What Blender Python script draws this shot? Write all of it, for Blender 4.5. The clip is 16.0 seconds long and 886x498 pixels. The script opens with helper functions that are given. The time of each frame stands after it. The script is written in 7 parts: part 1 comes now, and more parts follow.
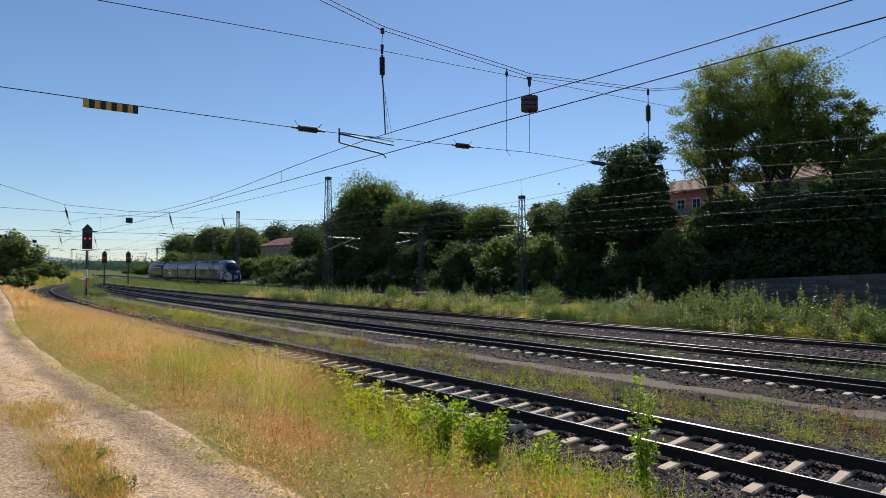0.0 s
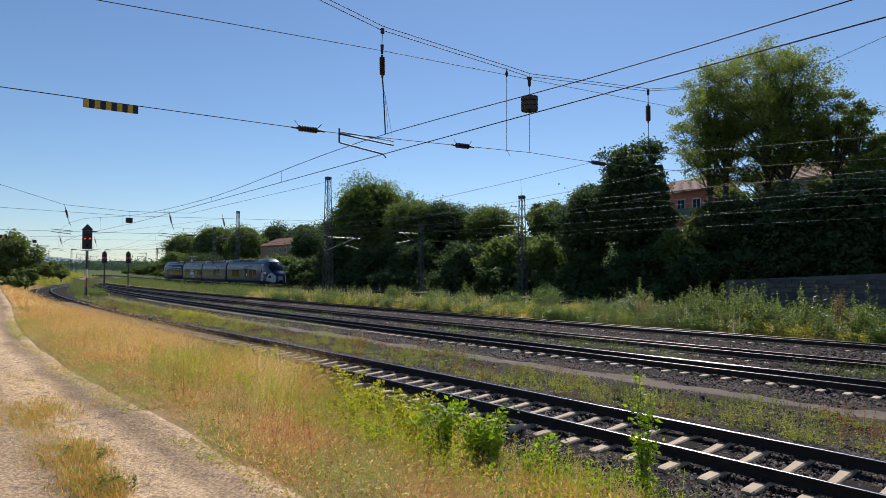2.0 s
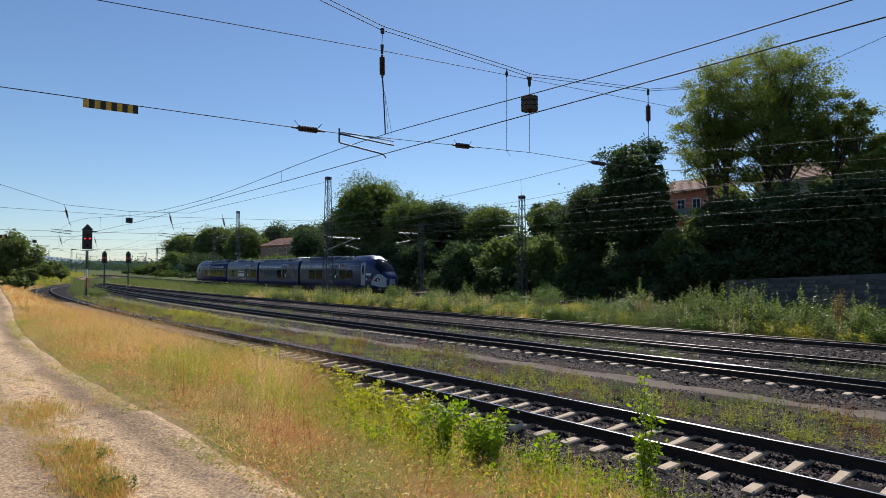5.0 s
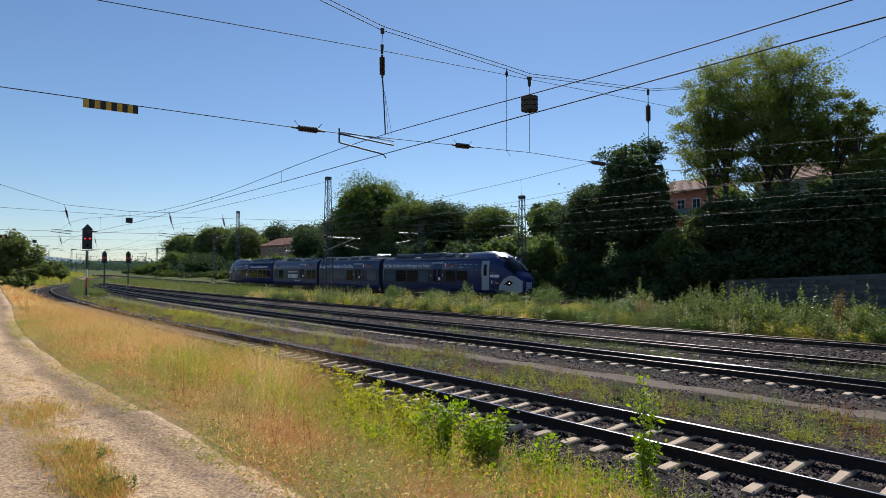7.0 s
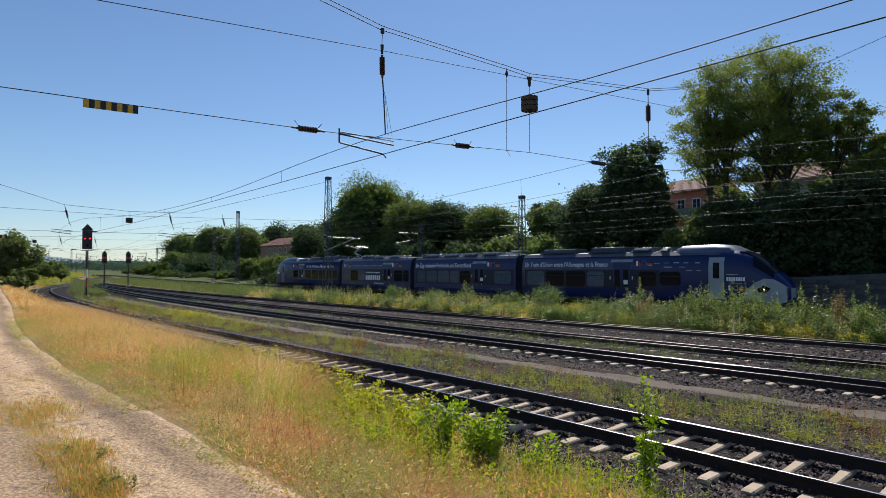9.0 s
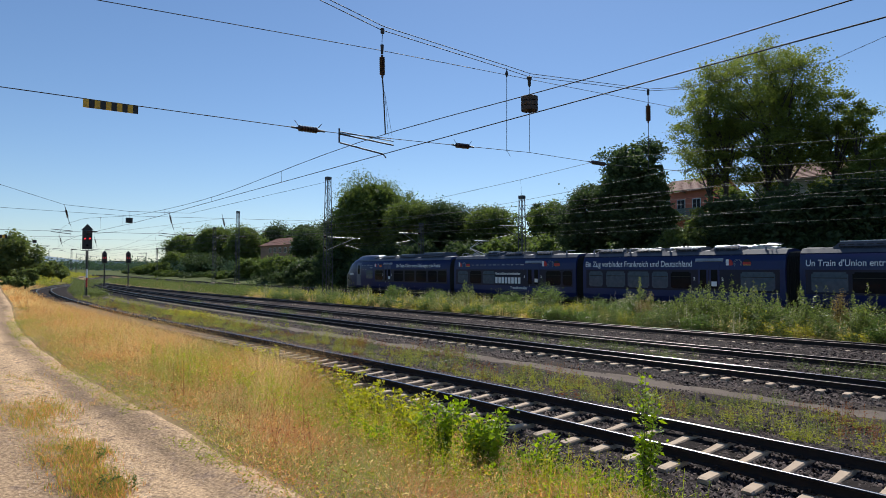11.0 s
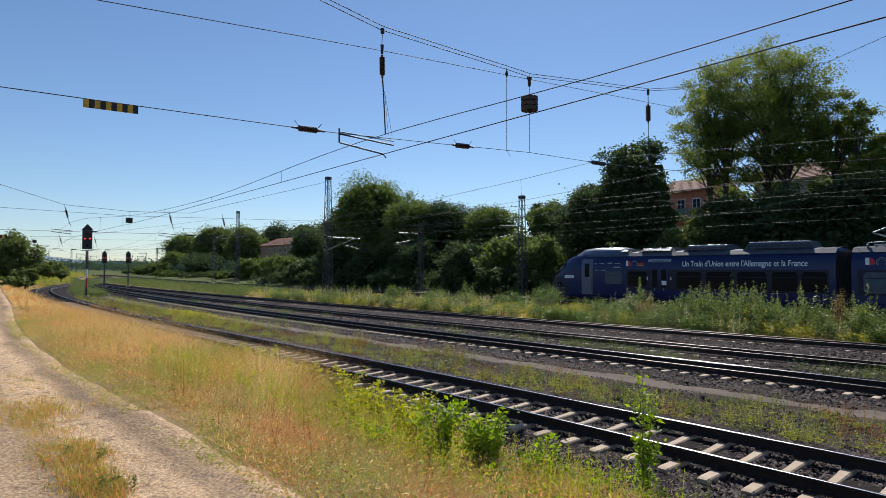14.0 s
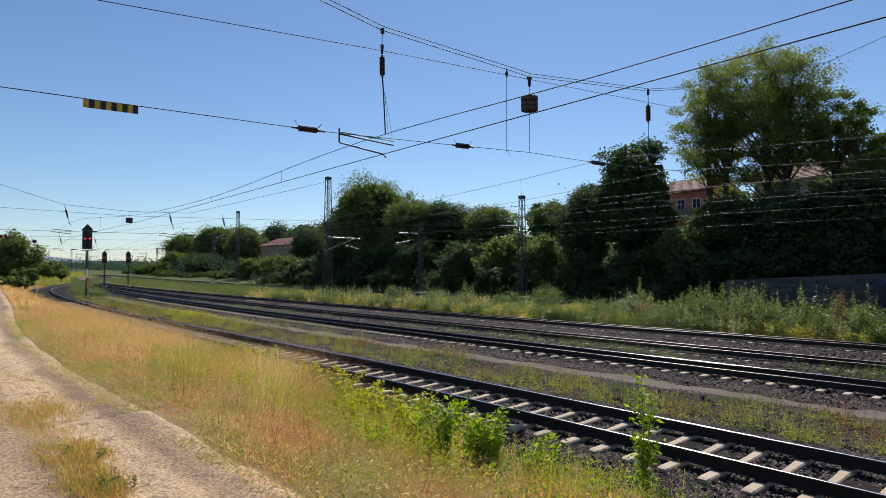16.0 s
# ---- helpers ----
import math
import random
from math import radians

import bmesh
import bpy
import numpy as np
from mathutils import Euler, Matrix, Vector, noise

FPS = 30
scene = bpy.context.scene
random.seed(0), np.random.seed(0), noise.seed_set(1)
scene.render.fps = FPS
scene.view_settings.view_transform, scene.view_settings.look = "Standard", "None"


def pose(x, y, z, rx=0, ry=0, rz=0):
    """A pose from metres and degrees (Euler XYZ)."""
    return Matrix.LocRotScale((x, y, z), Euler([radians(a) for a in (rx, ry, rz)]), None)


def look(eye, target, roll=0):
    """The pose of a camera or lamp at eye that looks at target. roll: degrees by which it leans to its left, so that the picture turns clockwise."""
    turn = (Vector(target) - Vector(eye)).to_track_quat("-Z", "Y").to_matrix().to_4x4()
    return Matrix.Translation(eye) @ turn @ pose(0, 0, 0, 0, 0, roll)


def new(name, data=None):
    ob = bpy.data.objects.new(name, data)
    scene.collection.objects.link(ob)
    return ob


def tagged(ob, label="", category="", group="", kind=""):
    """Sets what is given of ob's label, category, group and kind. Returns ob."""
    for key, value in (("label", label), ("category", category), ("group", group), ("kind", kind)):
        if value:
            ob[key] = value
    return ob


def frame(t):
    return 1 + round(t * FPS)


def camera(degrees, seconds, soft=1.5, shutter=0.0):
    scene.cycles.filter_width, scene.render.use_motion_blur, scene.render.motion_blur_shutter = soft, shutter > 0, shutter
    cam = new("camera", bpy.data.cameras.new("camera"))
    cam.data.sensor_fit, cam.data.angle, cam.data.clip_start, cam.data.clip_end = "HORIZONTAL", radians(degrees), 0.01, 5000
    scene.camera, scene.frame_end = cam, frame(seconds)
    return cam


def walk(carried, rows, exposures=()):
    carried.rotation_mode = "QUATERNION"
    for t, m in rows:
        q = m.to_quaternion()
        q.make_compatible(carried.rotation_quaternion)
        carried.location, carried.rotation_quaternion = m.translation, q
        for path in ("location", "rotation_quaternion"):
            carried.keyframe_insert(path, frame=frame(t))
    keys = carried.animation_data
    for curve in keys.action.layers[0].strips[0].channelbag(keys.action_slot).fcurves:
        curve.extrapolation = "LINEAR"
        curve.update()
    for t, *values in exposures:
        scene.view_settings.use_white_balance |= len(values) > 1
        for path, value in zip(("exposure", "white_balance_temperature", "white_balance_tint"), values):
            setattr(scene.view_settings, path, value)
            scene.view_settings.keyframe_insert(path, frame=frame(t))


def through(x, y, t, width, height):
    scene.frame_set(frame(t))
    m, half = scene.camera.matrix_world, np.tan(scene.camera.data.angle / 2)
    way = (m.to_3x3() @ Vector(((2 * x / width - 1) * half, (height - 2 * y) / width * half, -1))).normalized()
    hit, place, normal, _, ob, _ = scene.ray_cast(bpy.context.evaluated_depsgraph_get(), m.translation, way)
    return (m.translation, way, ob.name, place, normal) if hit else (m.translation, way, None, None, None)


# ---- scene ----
# X runs along the tracks, Y across them, rail tops of the first track at z = 0
EYE = (0.0, 0.0, 2.71)
cam = camera(72.1, 16.0, soft=0.8)
VIEW = look(EYE, (-0.75313, 0.65713, 2.71 + 0.03249))
walk(cam, [(0.0, VIEW), (16.0, VIEW)], exposures=[(0.0, 0.17, 5850, 10), (16.0, 0.17, 5850, 10)])

# ---- light ----
SUN = Vector((-0.43, 0.55, 0.715)).normalized()
world = bpy.data.worlds.new("sky")
scene.world = world
world.use_nodes = True
wn = world.node_tree.nodes
sky = wn.new("ShaderNodeTexSky")
sky.sky_type = "NISHITA"
sky.sun_disc = False
sky.sun_elevation = math.asin(SUN.z)
sky.sun_rotation = math.atan2(SUN.x, SUN.y)
sky.air_density, sky.dust_density, sky.ozone_density = 1.0, 0.1, 3.2
world.node_tree.links.new(sky.outputs[0], wn["Background"].inputs[0])
wn["Background"].inputs[1].default_value = 0.083
sun_data = bpy.data.lights.new("sun", "SUN")
sun_data.energy, sun_data.angle, sun_data.color = 5.0, radians(0.53), (1.0, 0.90, 0.76)
sun = new("sun", sun_data)
sun.matrix_world = look((0, 0, 60), Vector((0, 0, 60)) - SUN)

# ---- materials ----


def mat(name, a, b=None, rough=0.7, metal=0.0, scale=4.0, bump=0.0, fine=60.0, spread=0.5, island=0.0, rand=0.0, emit=None, spec=0.5):
    """A surface of two colours mixed by noise at two scales, with fine relief."""
    m = bpy.data.materials.new(name)
    m.use_nodes = True
    n, l = m.node_tree.nodes, m.node_tree.links
    p = n["Principled BSDF"]
    p.inputs["Roughness"].default_value = rough
    p.inputs["Metallic"].default_value = metal
    p.inputs["Specular IOR Level"].default_value = spec
    tc = n.new("ShaderNodeTexCoord")
    big = n.new("ShaderNodeTexNoise")
    big.inputs["Scale"].default_value, big.inputs["Detail"].default_value = scale, 5
    small = n.new("ShaderNodeTexNoise")
    small.inputs["Scale"].default_value, small.inputs["Detail"].default_value = fine, 4
    for t in (big, small):
        l.new(tc.outputs["Object"], t.inputs["Vector"])
    add = n.new("ShaderNodeMath")
    add.operation = "MULTIPLY_ADD"
    l.new(small.outputs[0], add.inputs[0])
    add.inputs[1].default_value = 0.5
    l.new(big.outputs[0], add.inputs[2])
    rng = n.new("ShaderNodeMapRange")
    rng.inputs[1].default_value, rng.inputs[2].default_value = 0.75 - spread / 2, 0.75 + spread / 2
    l.new(add.outputs[0], rng.inputs[0])
    fac = rng.outputs[0]
    if island or rand:
        src = n.new("ShaderNodeNewGeometry").outputs["Random Per Island"] if island else n.new("ShaderNodeObjectInfo").outputs["Random"]
        k = island or rand
        mx = n.new("ShaderNodeMix")
        mx.inputs[0].default_value = k
        l.new(fac, mx.inputs[2])
        l.new(src, mx.inputs[3])
        fac = mx.outputs[0]
    mix = n.new("ShaderNodeMix")
    mix.data_type = "RGBA"
    mix.inputs[6].default_value = (*a, 1)
    mix.inputs[7].default_value = (*(b or a), 1)
    l.new(fac, mix.inputs[0])
    l.new(mix.outputs[2], p.inputs["Base Color"])
    if bump:
        bp = n.new("ShaderNodeBump")
        bp.inputs["Strength"].default_value = bump
        bp.inputs["Distance"].default_value = 0.02
        l.new(small.outputs[0], bp.inputs["Height"])
        l.new(bp.outputs[0], p.inputs["Normal"])
    if emit:
        p.inputs["Emission Color"].default_value = (*emit[:3], 1)
        p.inputs["Emission Strength"].default_value = emit[3]
    return m


def leafy(name, a, b, c=None, through=0.45, rough=0.5, patch=0.35):
    """Leaves: colour differs leaf by leaf, light passes through."""
    m = bpy.data.materials.new(name)
    m.use_nodes = True
    n, l = m.node_tree.nodes, m.node_tree.links
    p = n["Principled BSDF"]
    p.inputs["Roughness"].default_value = rough
    p.inputs["Specular IOR Level"].default_value = 0.35
    geo = n.new("ShaderNodeNewGeometry")
    ramp = n.new("ShaderNodeValToRGB")
    ramp.color_ramp.elements[0].color = (*a, 1)
    ramp.color_ramp.elements[1].color = (*b, 1)
    if c:
        e = ramp.color_ramp.elements.new(0.9)
        e.color = (*b, 1)
        ramp.color_ramp.elements[2].color = (*c, 1)
    tc = n.new("ShaderNodeTexCoord")
    big = n.new("ShaderNodeTexNoise")
    big.inputs["Scale"].default_value = patch
    l.new(tc.outputs["Object"], big.inputs["Vector"])
    mx = n.new("ShaderNodeMix")
    mx.inputs[0].default_value = 0.55
    l.new(big.outputs[0], mx.inputs[2])
    l.new(geo.outputs["Random Per Island"], mx.inputs[3])
    l.new(mx.outputs[0], ramp.inputs[0])
    l.new(ramp.outputs[0], p.inputs["Base Color"])
    tr = n.new("ShaderNodeBsdfTranslucent")
    hue = n.new("ShaderNodeHueSaturation")
    hue.inputs["Saturation"].default_value = 1.15
    hue.inputs["Value"].default_value = 1.5
    l.new(ramp.outputs[0], hue.inputs["Color"])
    l.new(hue.outputs[0], tr.inputs["Color"])
    sh = n.new("ShaderNodeMixShader")
    sh.inputs[0].default_value = through
    l.new(p.outputs[0], sh.inputs[1])
    l.new(tr.outputs[0], sh.inputs[2])
    l.new(sh.outputs[0], n["Material Output"].inputs[0])
    return m


M_STEEL = mat("rail_steel", (0.30, 0.29, 0.30), (0.40, 0.39, 0.40), 0.24, 1.0, 8, 0.02)
M_DULL = mat("dull_rail_steel", (0.07, 0.06, 0.058), (0.13, 0.115, 0.11), 0.42, 0.8, 8, 0.05)
M_RUST = mat("rail_rust", (0.010, 0.007, 0.006), (0.026, 0.017, 0.013), 0.85, 0.0, 6, 0.3)
M_CONC = mat("concrete", (0.38, 0.285, 0.195), (0.55, 0.425, 0.30), 0.85, 0.0, 3, 0.3, 40, rand=0.3)
M_STONE = mat("ballast_stone", (0.010, 0.007, 0.008), (0.105, 0.076, 0.070), 0.8, 0.0, 9, 0.2, island=0.8, spec=0.22)
M_IRON = mat("galvanised_iron", (0.045, 0.048, 0.05), (0.095, 0.10, 0.10), 0.6, 0.3, 5, 0.1)
M_DARK = mat("dark_iron", (0.02, 0.02, 0.022), (0.05, 0.048, 0.045), 0.6, 0.2, 6, 0.1)
M_WIRE = mat("weathered_wire", (0.025, 0.025, 0.027), (0.045, 0.045, 0.045), 0.7, 0.0, spec=0.25)
# paler than weathered_wire: sun glints on the far wires go into the colour
M_WIRE_GLINT = mat("copper_wire_glint", (0.10, 0.10, 0.095), (0.16, 0.155, 0.145), 0.6, 0.45, spec=0.3)
# much lighter than the masts' iron, to paint in the tubes' sun highlight
M_ALU_HIGHLIGHT = mat("aluminium_tube_highlight", (0.22, 0.225, 0.235), (0.30, 0.305, 0.31), 0.45, 0.7)
M_INSUL = mat("brown_porcelain", (0.03, 0.014, 0.010), (0.06, 0.03, 0.02), 0.25)
M_YELLOW = mat("yellow_paint", (0.55, 0.33, 0.03), (0.62, 0.40, 0.05), 0.6)
M_BLACK = mat("black_paint", (0.012, 0.012, 0.013), (0.022, 0.022, 0.022), 0.5)
M_RED = mat("red_light", (0.5, 0.02, 0.02), None, 0.4, emit=(1.0, 0.03, 0.04, 1.6))
M_REDP = mat("red_paint", (0.5, 0.03, 0.03), (0.42, 0.03, 0.03), 0.5)
M_WHITE = mat("white_paint", (0.76, 0.78, 0.82), (0.82, 0.84, 0.87), 0.45)
M_BLUE = mat("blue_paint", (0.008, 0.017, 0.088), (0.011, 0.022, 0.105), 0.3, 0.0, 0.8, 0.0, spec=0.35)
M_NAVY = mat("navy_paint", (0.004, 0.007, 0.030), (0.006, 0.010, 0.038), 0.3, 0.0, 0.8, spec=0.3)
M_ROOF = mat("roof_grey", (0.05, 0.055, 0.07), (0.08, 0.085, 0.10), 0.4, 0.3, 2)
M_UNIT = mat("roof_unit_metal", (0.30, 0.32, 0.36), (0.40, 0.42, 0.46), 0.3, 0.8, 3)
M_SILVER = mat("grey_paint", (0.27, 0.30, 0.345), (0.34, 0.37, 0.42), 0.4)
M_SLATE = mat("slate_paint", (0.09, 0.11, 0.17), (0.12, 0.14, 0.20), 0.4)
M_GLASS = mat("dark_glass", (0.006, 0.008, 0.013), (0.010, 0.012, 0.018), 0.06, 0.0, spec=0.12)
# daylight through the car's far windows is painted in as paler glass
M_GLASS_BACKLIT = mat("backlit_tint_glass", (0.05, 0.08, 0.12), (0.08, 0.115, 0.165), 0.08, 0.0, spec=0.3)
M_RUBBER = mat("black_rubber", (0.012, 0.012, 0.012), (0.02, 0.02, 0.02), 0.8)
M_GOLD = mat("gold_paint", (0.65, 0.42, 0.04), None, 0.5)
M_LAMP = mat("warm_lamp", (0.9, 0.8, 0.5), None, 0.3, emit=(1.0, 0.75, 0.35, 3.0))
M_BARK = mat("bark", (0.045, 0.036, 0.028), (0.09, 0.075, 0.06), 0.9, 0, 5, 0.6, 30)
L_TREE = leafy("tree_leaves", (0.055, 0.085, 0.027), (0.155, 0.195, 0.05), (0.30, 0.32, 0.10), 0.48, 0.62)
L_ASH = leafy("ash_leaves", (0.09, 0.12, 0.032), (0.20, 0.23, 0.055), (0.36, 0.36, 0.11), 0.6, 0.6)
# darker copy of tree_leaves, with the shade put into its colour
L_SHADED = leafy("shaded_leaves", (0.03, 0.052, 0.022), (0.09, 0.122, 0.042), (0.25, 0.27, 0.10), 0.42, 0.66)
L_WEED = leafy("weed_leaves", (0.06, 0.085, 0.028), (0.19, 0.225, 0.065), (0.50, 0.50, 0.24), 0.42, 0.42)
L_BUSH = leafy("bramble_leaves", (0.13, 0.20, 0.022), (0.33, 0.42, 0.055), (0.60, 0.62, 0.15), 0.55, 0.58)
L_DRY = leafy("dry_grass", (0.38, 0.17, 0.068), (0.64, 0.40, 0.18), (0.82, 0.68, 0.43), 0.58, 0.7, 2.2)
L_GOLD = leafy("golden_grass", (0.44, 0.31, 0.13), (0.68, 0.54, 0.27), (0.90, 0.79, 0.54), 0.58, 0.7, 2.2)
L_GREEN = leafy("green_grass", (0.16, 0.19, 0.035), (0.40, 0.40, 0.08), (0.60, 0.53, 0.19), 0.45, 0.6, 2.0)
L_RUSTY = leafy("reddish_weed", (0.16, 0.06, 0.03), (0.28, 0.13, 0.06), (0.30, 0.22, 0.08), 0.35, 0.7)
L_WILLOW = leafy("willow_leaves", (0.09, 0.135, 0.036), (0.25, 0.305, 0.085), (0.55, 0.56, 0.26), 0.5, 0.4)
L_ELDER = leafy("elder_leaves", (0.065, 0.105, 0.03), (0.17, 0.23, 0.06), (0.40, 0.44, 0.16), 0.45, 0.45)
L_YELLOW = leafy("yellow_herb", (0.24, 0.24, 0.045), (0.46, 0.43, 0.08), (0.66, 0.58, 0.15), 0.5, 0.55)
L_DOCK = leafy("withered_dock", (0.17, 0.12, 0.04), (0.30, 0.225, 0.08), (0.48, 0.40, 0.17), 0.35, 0.6)
L_FLOWER = leafy("seed_heads", (0.45, 0.40, 0.30), (0.62, 0.57, 0.45), None, 0.4, 0.7)

# ---- mesh tools ----
rng = np.random.default_rng(7)


def raw(name, verts, faces, material=None, smooth=False):
    """A mesh from arrays; faces all have the same number of corners."""
    verts, faces = np.asarray(verts, np.float32), np.asarray(faces, np.int32)
    me = bpy.data.meshes.new(name)
    k = faces.shape[1]
    me.vertices.add(len(verts))
    me.vertices.foreach_set("co", verts.ravel())
    me.loops.add(faces.size)
    me.loops.foreach_set("vertex_index", faces.ravel())
    me.polygons.add(len(faces))
    me.polygons.foreach_set("loop_start", np.arange(0, faces.size, k, dtype=np.int32))
    me.polygons.foreach_set("loop_total", np.full(len(faces), k, np.int32))
    if smooth:
        me.polygons.foreach_set("use_smooth", np.ones(len(faces), bool))
    me.update(calc_edges=True)
    if material:
        me.materials.append(material)
    return me


def part(name, bm, material, parent, label="", smooth=False):
    """One bmesh as one mesh object under a thing."""
    me = bpy.data.meshes.new(name)
    bmesh.ops.recalc_face_normals(bm, faces=bm.faces)
    bm.to_mesh(me)
    bm.free()
    for p in me.polygons:
        p.use_smooth = smooth
    for m in (material if isinstance(material, (list, tuple)) else [material]):
        me.materials.append(m)
    ob = new(name, me)
    ob.parent = parent
    return tagged(ob, label)


def mesh_part(name, me, parent, label="", at=None):
    ob = new(name, me)
    ob.parent = parent
    if at is not None:
        ob.matrix_local = at
    return tagged(ob, label)


def box(bm, x0, x1, y0, y1, z0, z1, bevel=0.0):
    g = bmesh.ops.create_cube(bm, size=1)
    vs = g["verts"]
    bmesh.ops.transform(bm, verts=vs, matrix=Matrix.Translation(((x0 + x1) / 2, (y0 + y1) / 2, (z0 + z1) / 2)) @ Matrix.Diagonal((x1 - x0, y1 - y0, z1 - z0, 1)))
    if bevel:
        es = list({e for v in vs for e in v.link_edges})
        bmesh.ops.bevel(bm, geom=es, offset=bevel, segments=2, affect="EDGES", profile=0.5)
    return bm


def rod(bm, a, b, r, n=6, r2=None):
    a, b = Vector(a), Vector(b)
    d = b - a
    g = bmesh.ops.create_cone(bm, cap_ends=True, segments=n, radius1=r, radius2=r if r2 is None else r2, depth=d.length)
    bmesh.ops.transform(bm, verts=g["verts"], matrix=Matrix.Translation((a + b) / 2) @ d.to_track_quat("Z", "Y").to_matrix().to_4x4())
    return bm


def lathe(bm, centre, axis, prof, n=14):
    """A turned body: prof is a list of (along, radius)."""
    q = Vector(axis).normalized().to_track_quat("Z", "Y")
    rings = []
    for z, r in prof:
        rings.append([bm.verts.new(Vector(centre) + q @ Vector((r * math.cos(t * 2 * math.pi / n), r * math.sin(t * 2 * math.pi / n), z))) for t in range(n)])
    for a, b in zip(rings, rings[1:]):
        for i in range(n):
            bm.faces.new((a[i], a[(i + 1) % n], b[(i + 1) % n], b[i]))
    bm.faces.new(rings[0][::-1])
    bm.faces.new(rings[-1])
    return bm


def spline(xs, ys):
    """A smooth curve through a few stations."""
    xs, ys = np.array(xs, float), np.array(ys, float)
    m = np.gradient(ys, xs)

    def f(x):
        x = np.clip(np.asarray(x, float), xs[0], xs[-1])
        i = np.clip(np.searchsorted(xs, x) - 1, 0, len(xs) - 2)
        h = xs[i + 1] - xs[i]
        t = (x - xs[i]) / h
        return (2 * t**3 - 3 * t**2 + 1) * ys[i] + (t**3 - 2 * t**2 + t) * h * m[i] + (3 * t**2 - 2 * t**3) * ys[i + 1] + (t**3 - t**2) * h * m[i + 1]
    return f


def tube(name, pts, r, parent=None, material=None, n=5):
    """A wire: a thin round sweep along points, as a mesh."""
    pts = np.array(pts, float)
    d = np.gradient(pts, axis=0)
    d /= np.linalg.norm(d, axis=1)[:, None]
    up = np.where(np.abs(d[:, 2:3]) > 0.9, np.array([[1.0, 0, 0]]), np.array([[0, 0, 1.0]]))
    a = np.cross(d, up)
    a /= np.linalg.norm(a, axis=1)[:, None]
    b = np.cross(a, d)
    ang = np.arange(n) * 2 * np.pi / n
    v = pts[:, None, :] + r * (np.cos(ang)[None, :, None] * a[:, None, :] + np.sin(ang)[None, :, None] * b[:, None, :])
    k = len(pts)
    i, j = np.meshgrid(np.arange(k - 1), np.arange(n), indexing="ij")
    f = np.stack([i * n + j, i * n + (j + 1) % n, (i + 1) * n + (j + 1) % n, (i + 1) * n + j], -1).reshape(-1, 4)
    ob = new(name, raw(name, v.reshape(-1, 3), f, material, True))
    ob.parent = parent
    return ob


# ---- plan ----
T1 = spline([-240, -180, -135, -113, -104, -93, -80, -67, -50, -37, -25, -12, 0, 30, 60], [62, 40, 25, 17.6, 15.0, 12.9, 11.3, 10.2, 9.5, 9.3, 9.45, 9.6, 9.62, 9.7, 9.8])


def T2(x):
    u = np.maximum(np.asarray(x, float), -260) / 100
    return 19.2 + 5.0 * u + 7.5 * u * u


def T3(x):
    u = np.maximum(np.asarray(x, float), -260) / 100
    return 23.6 + 5.3 * u + 6.0 * u * u


def T4(x):
    u = np.maximum(np.asarray(x, float), -260) / 100
    return 29.3 + 7.2 * u + 5.5 * u * u


def T5(x):
    u = np.maximum(np.asarray(x, float), -260) / 100
    return 39.733 + (0.224) * u + (3.735) * u * u + (0.293) * u**3


EDGE = spline([-260, -140, -100, -60, -37, -15, 0, 40], [40, 14, 8.9, 5.4, 3.7, 2.05, 2.3, 2.4])
Z5 = 0.1


def gz(x, y):
    """Height of the ground."""
    x, y = np.broadcast_arrays(np.asarray(x, float), np.asarray(y, float))
    e, a = EDGE(x), T1(x)
    foot = np.interp(x, [-14, -8], [2.0, 3.0])
    y2, y4, y5 = T2(x), T4(x), T5(x)
    hill = np.clip((x + 150) / 60, 0, 1) * 0.85 + 0.15
    ks = [e * 0 - 4000, e - 4, e - 0.2, e + 0.5, a - foot, a - 1.7, a + 1.7, a + 2.6, y2 - 2.2, y2 - 1.7, y4 + 1.7, y4 + 2.6, y5 - 3, y5 - 1.8, y5 + 1.8, y5 + 3.5, y5 + 8, y5 + 16, y5 + 34, y5 + 60, e * 0 + 6000]
    zs = [0.6, 1.05, 1.05, 0.98, -0.285, -0.268, -0.268, -0.42, -0.46, -0.5, -0.5, -0.62, -0.35, -0.13, -0.13, -0.1, 0.6 * hill, 4.0 * hill, 8.0 * hill, 9.0 * hill, 9.0 * hill]
    z = np.zeros(x.shape) + zs[0]
    for k0, k1, z0, z1 in zip(ks, ks[1:], zs, zs[1:]):
        t = (y - k0) / np.maximum(k1 - k0, 1e-3)
        z = np.where(t >= 0, z0 + (z1 - z0) * np.clip(t, 0, 1), z)
    return z

# ---- ground ----


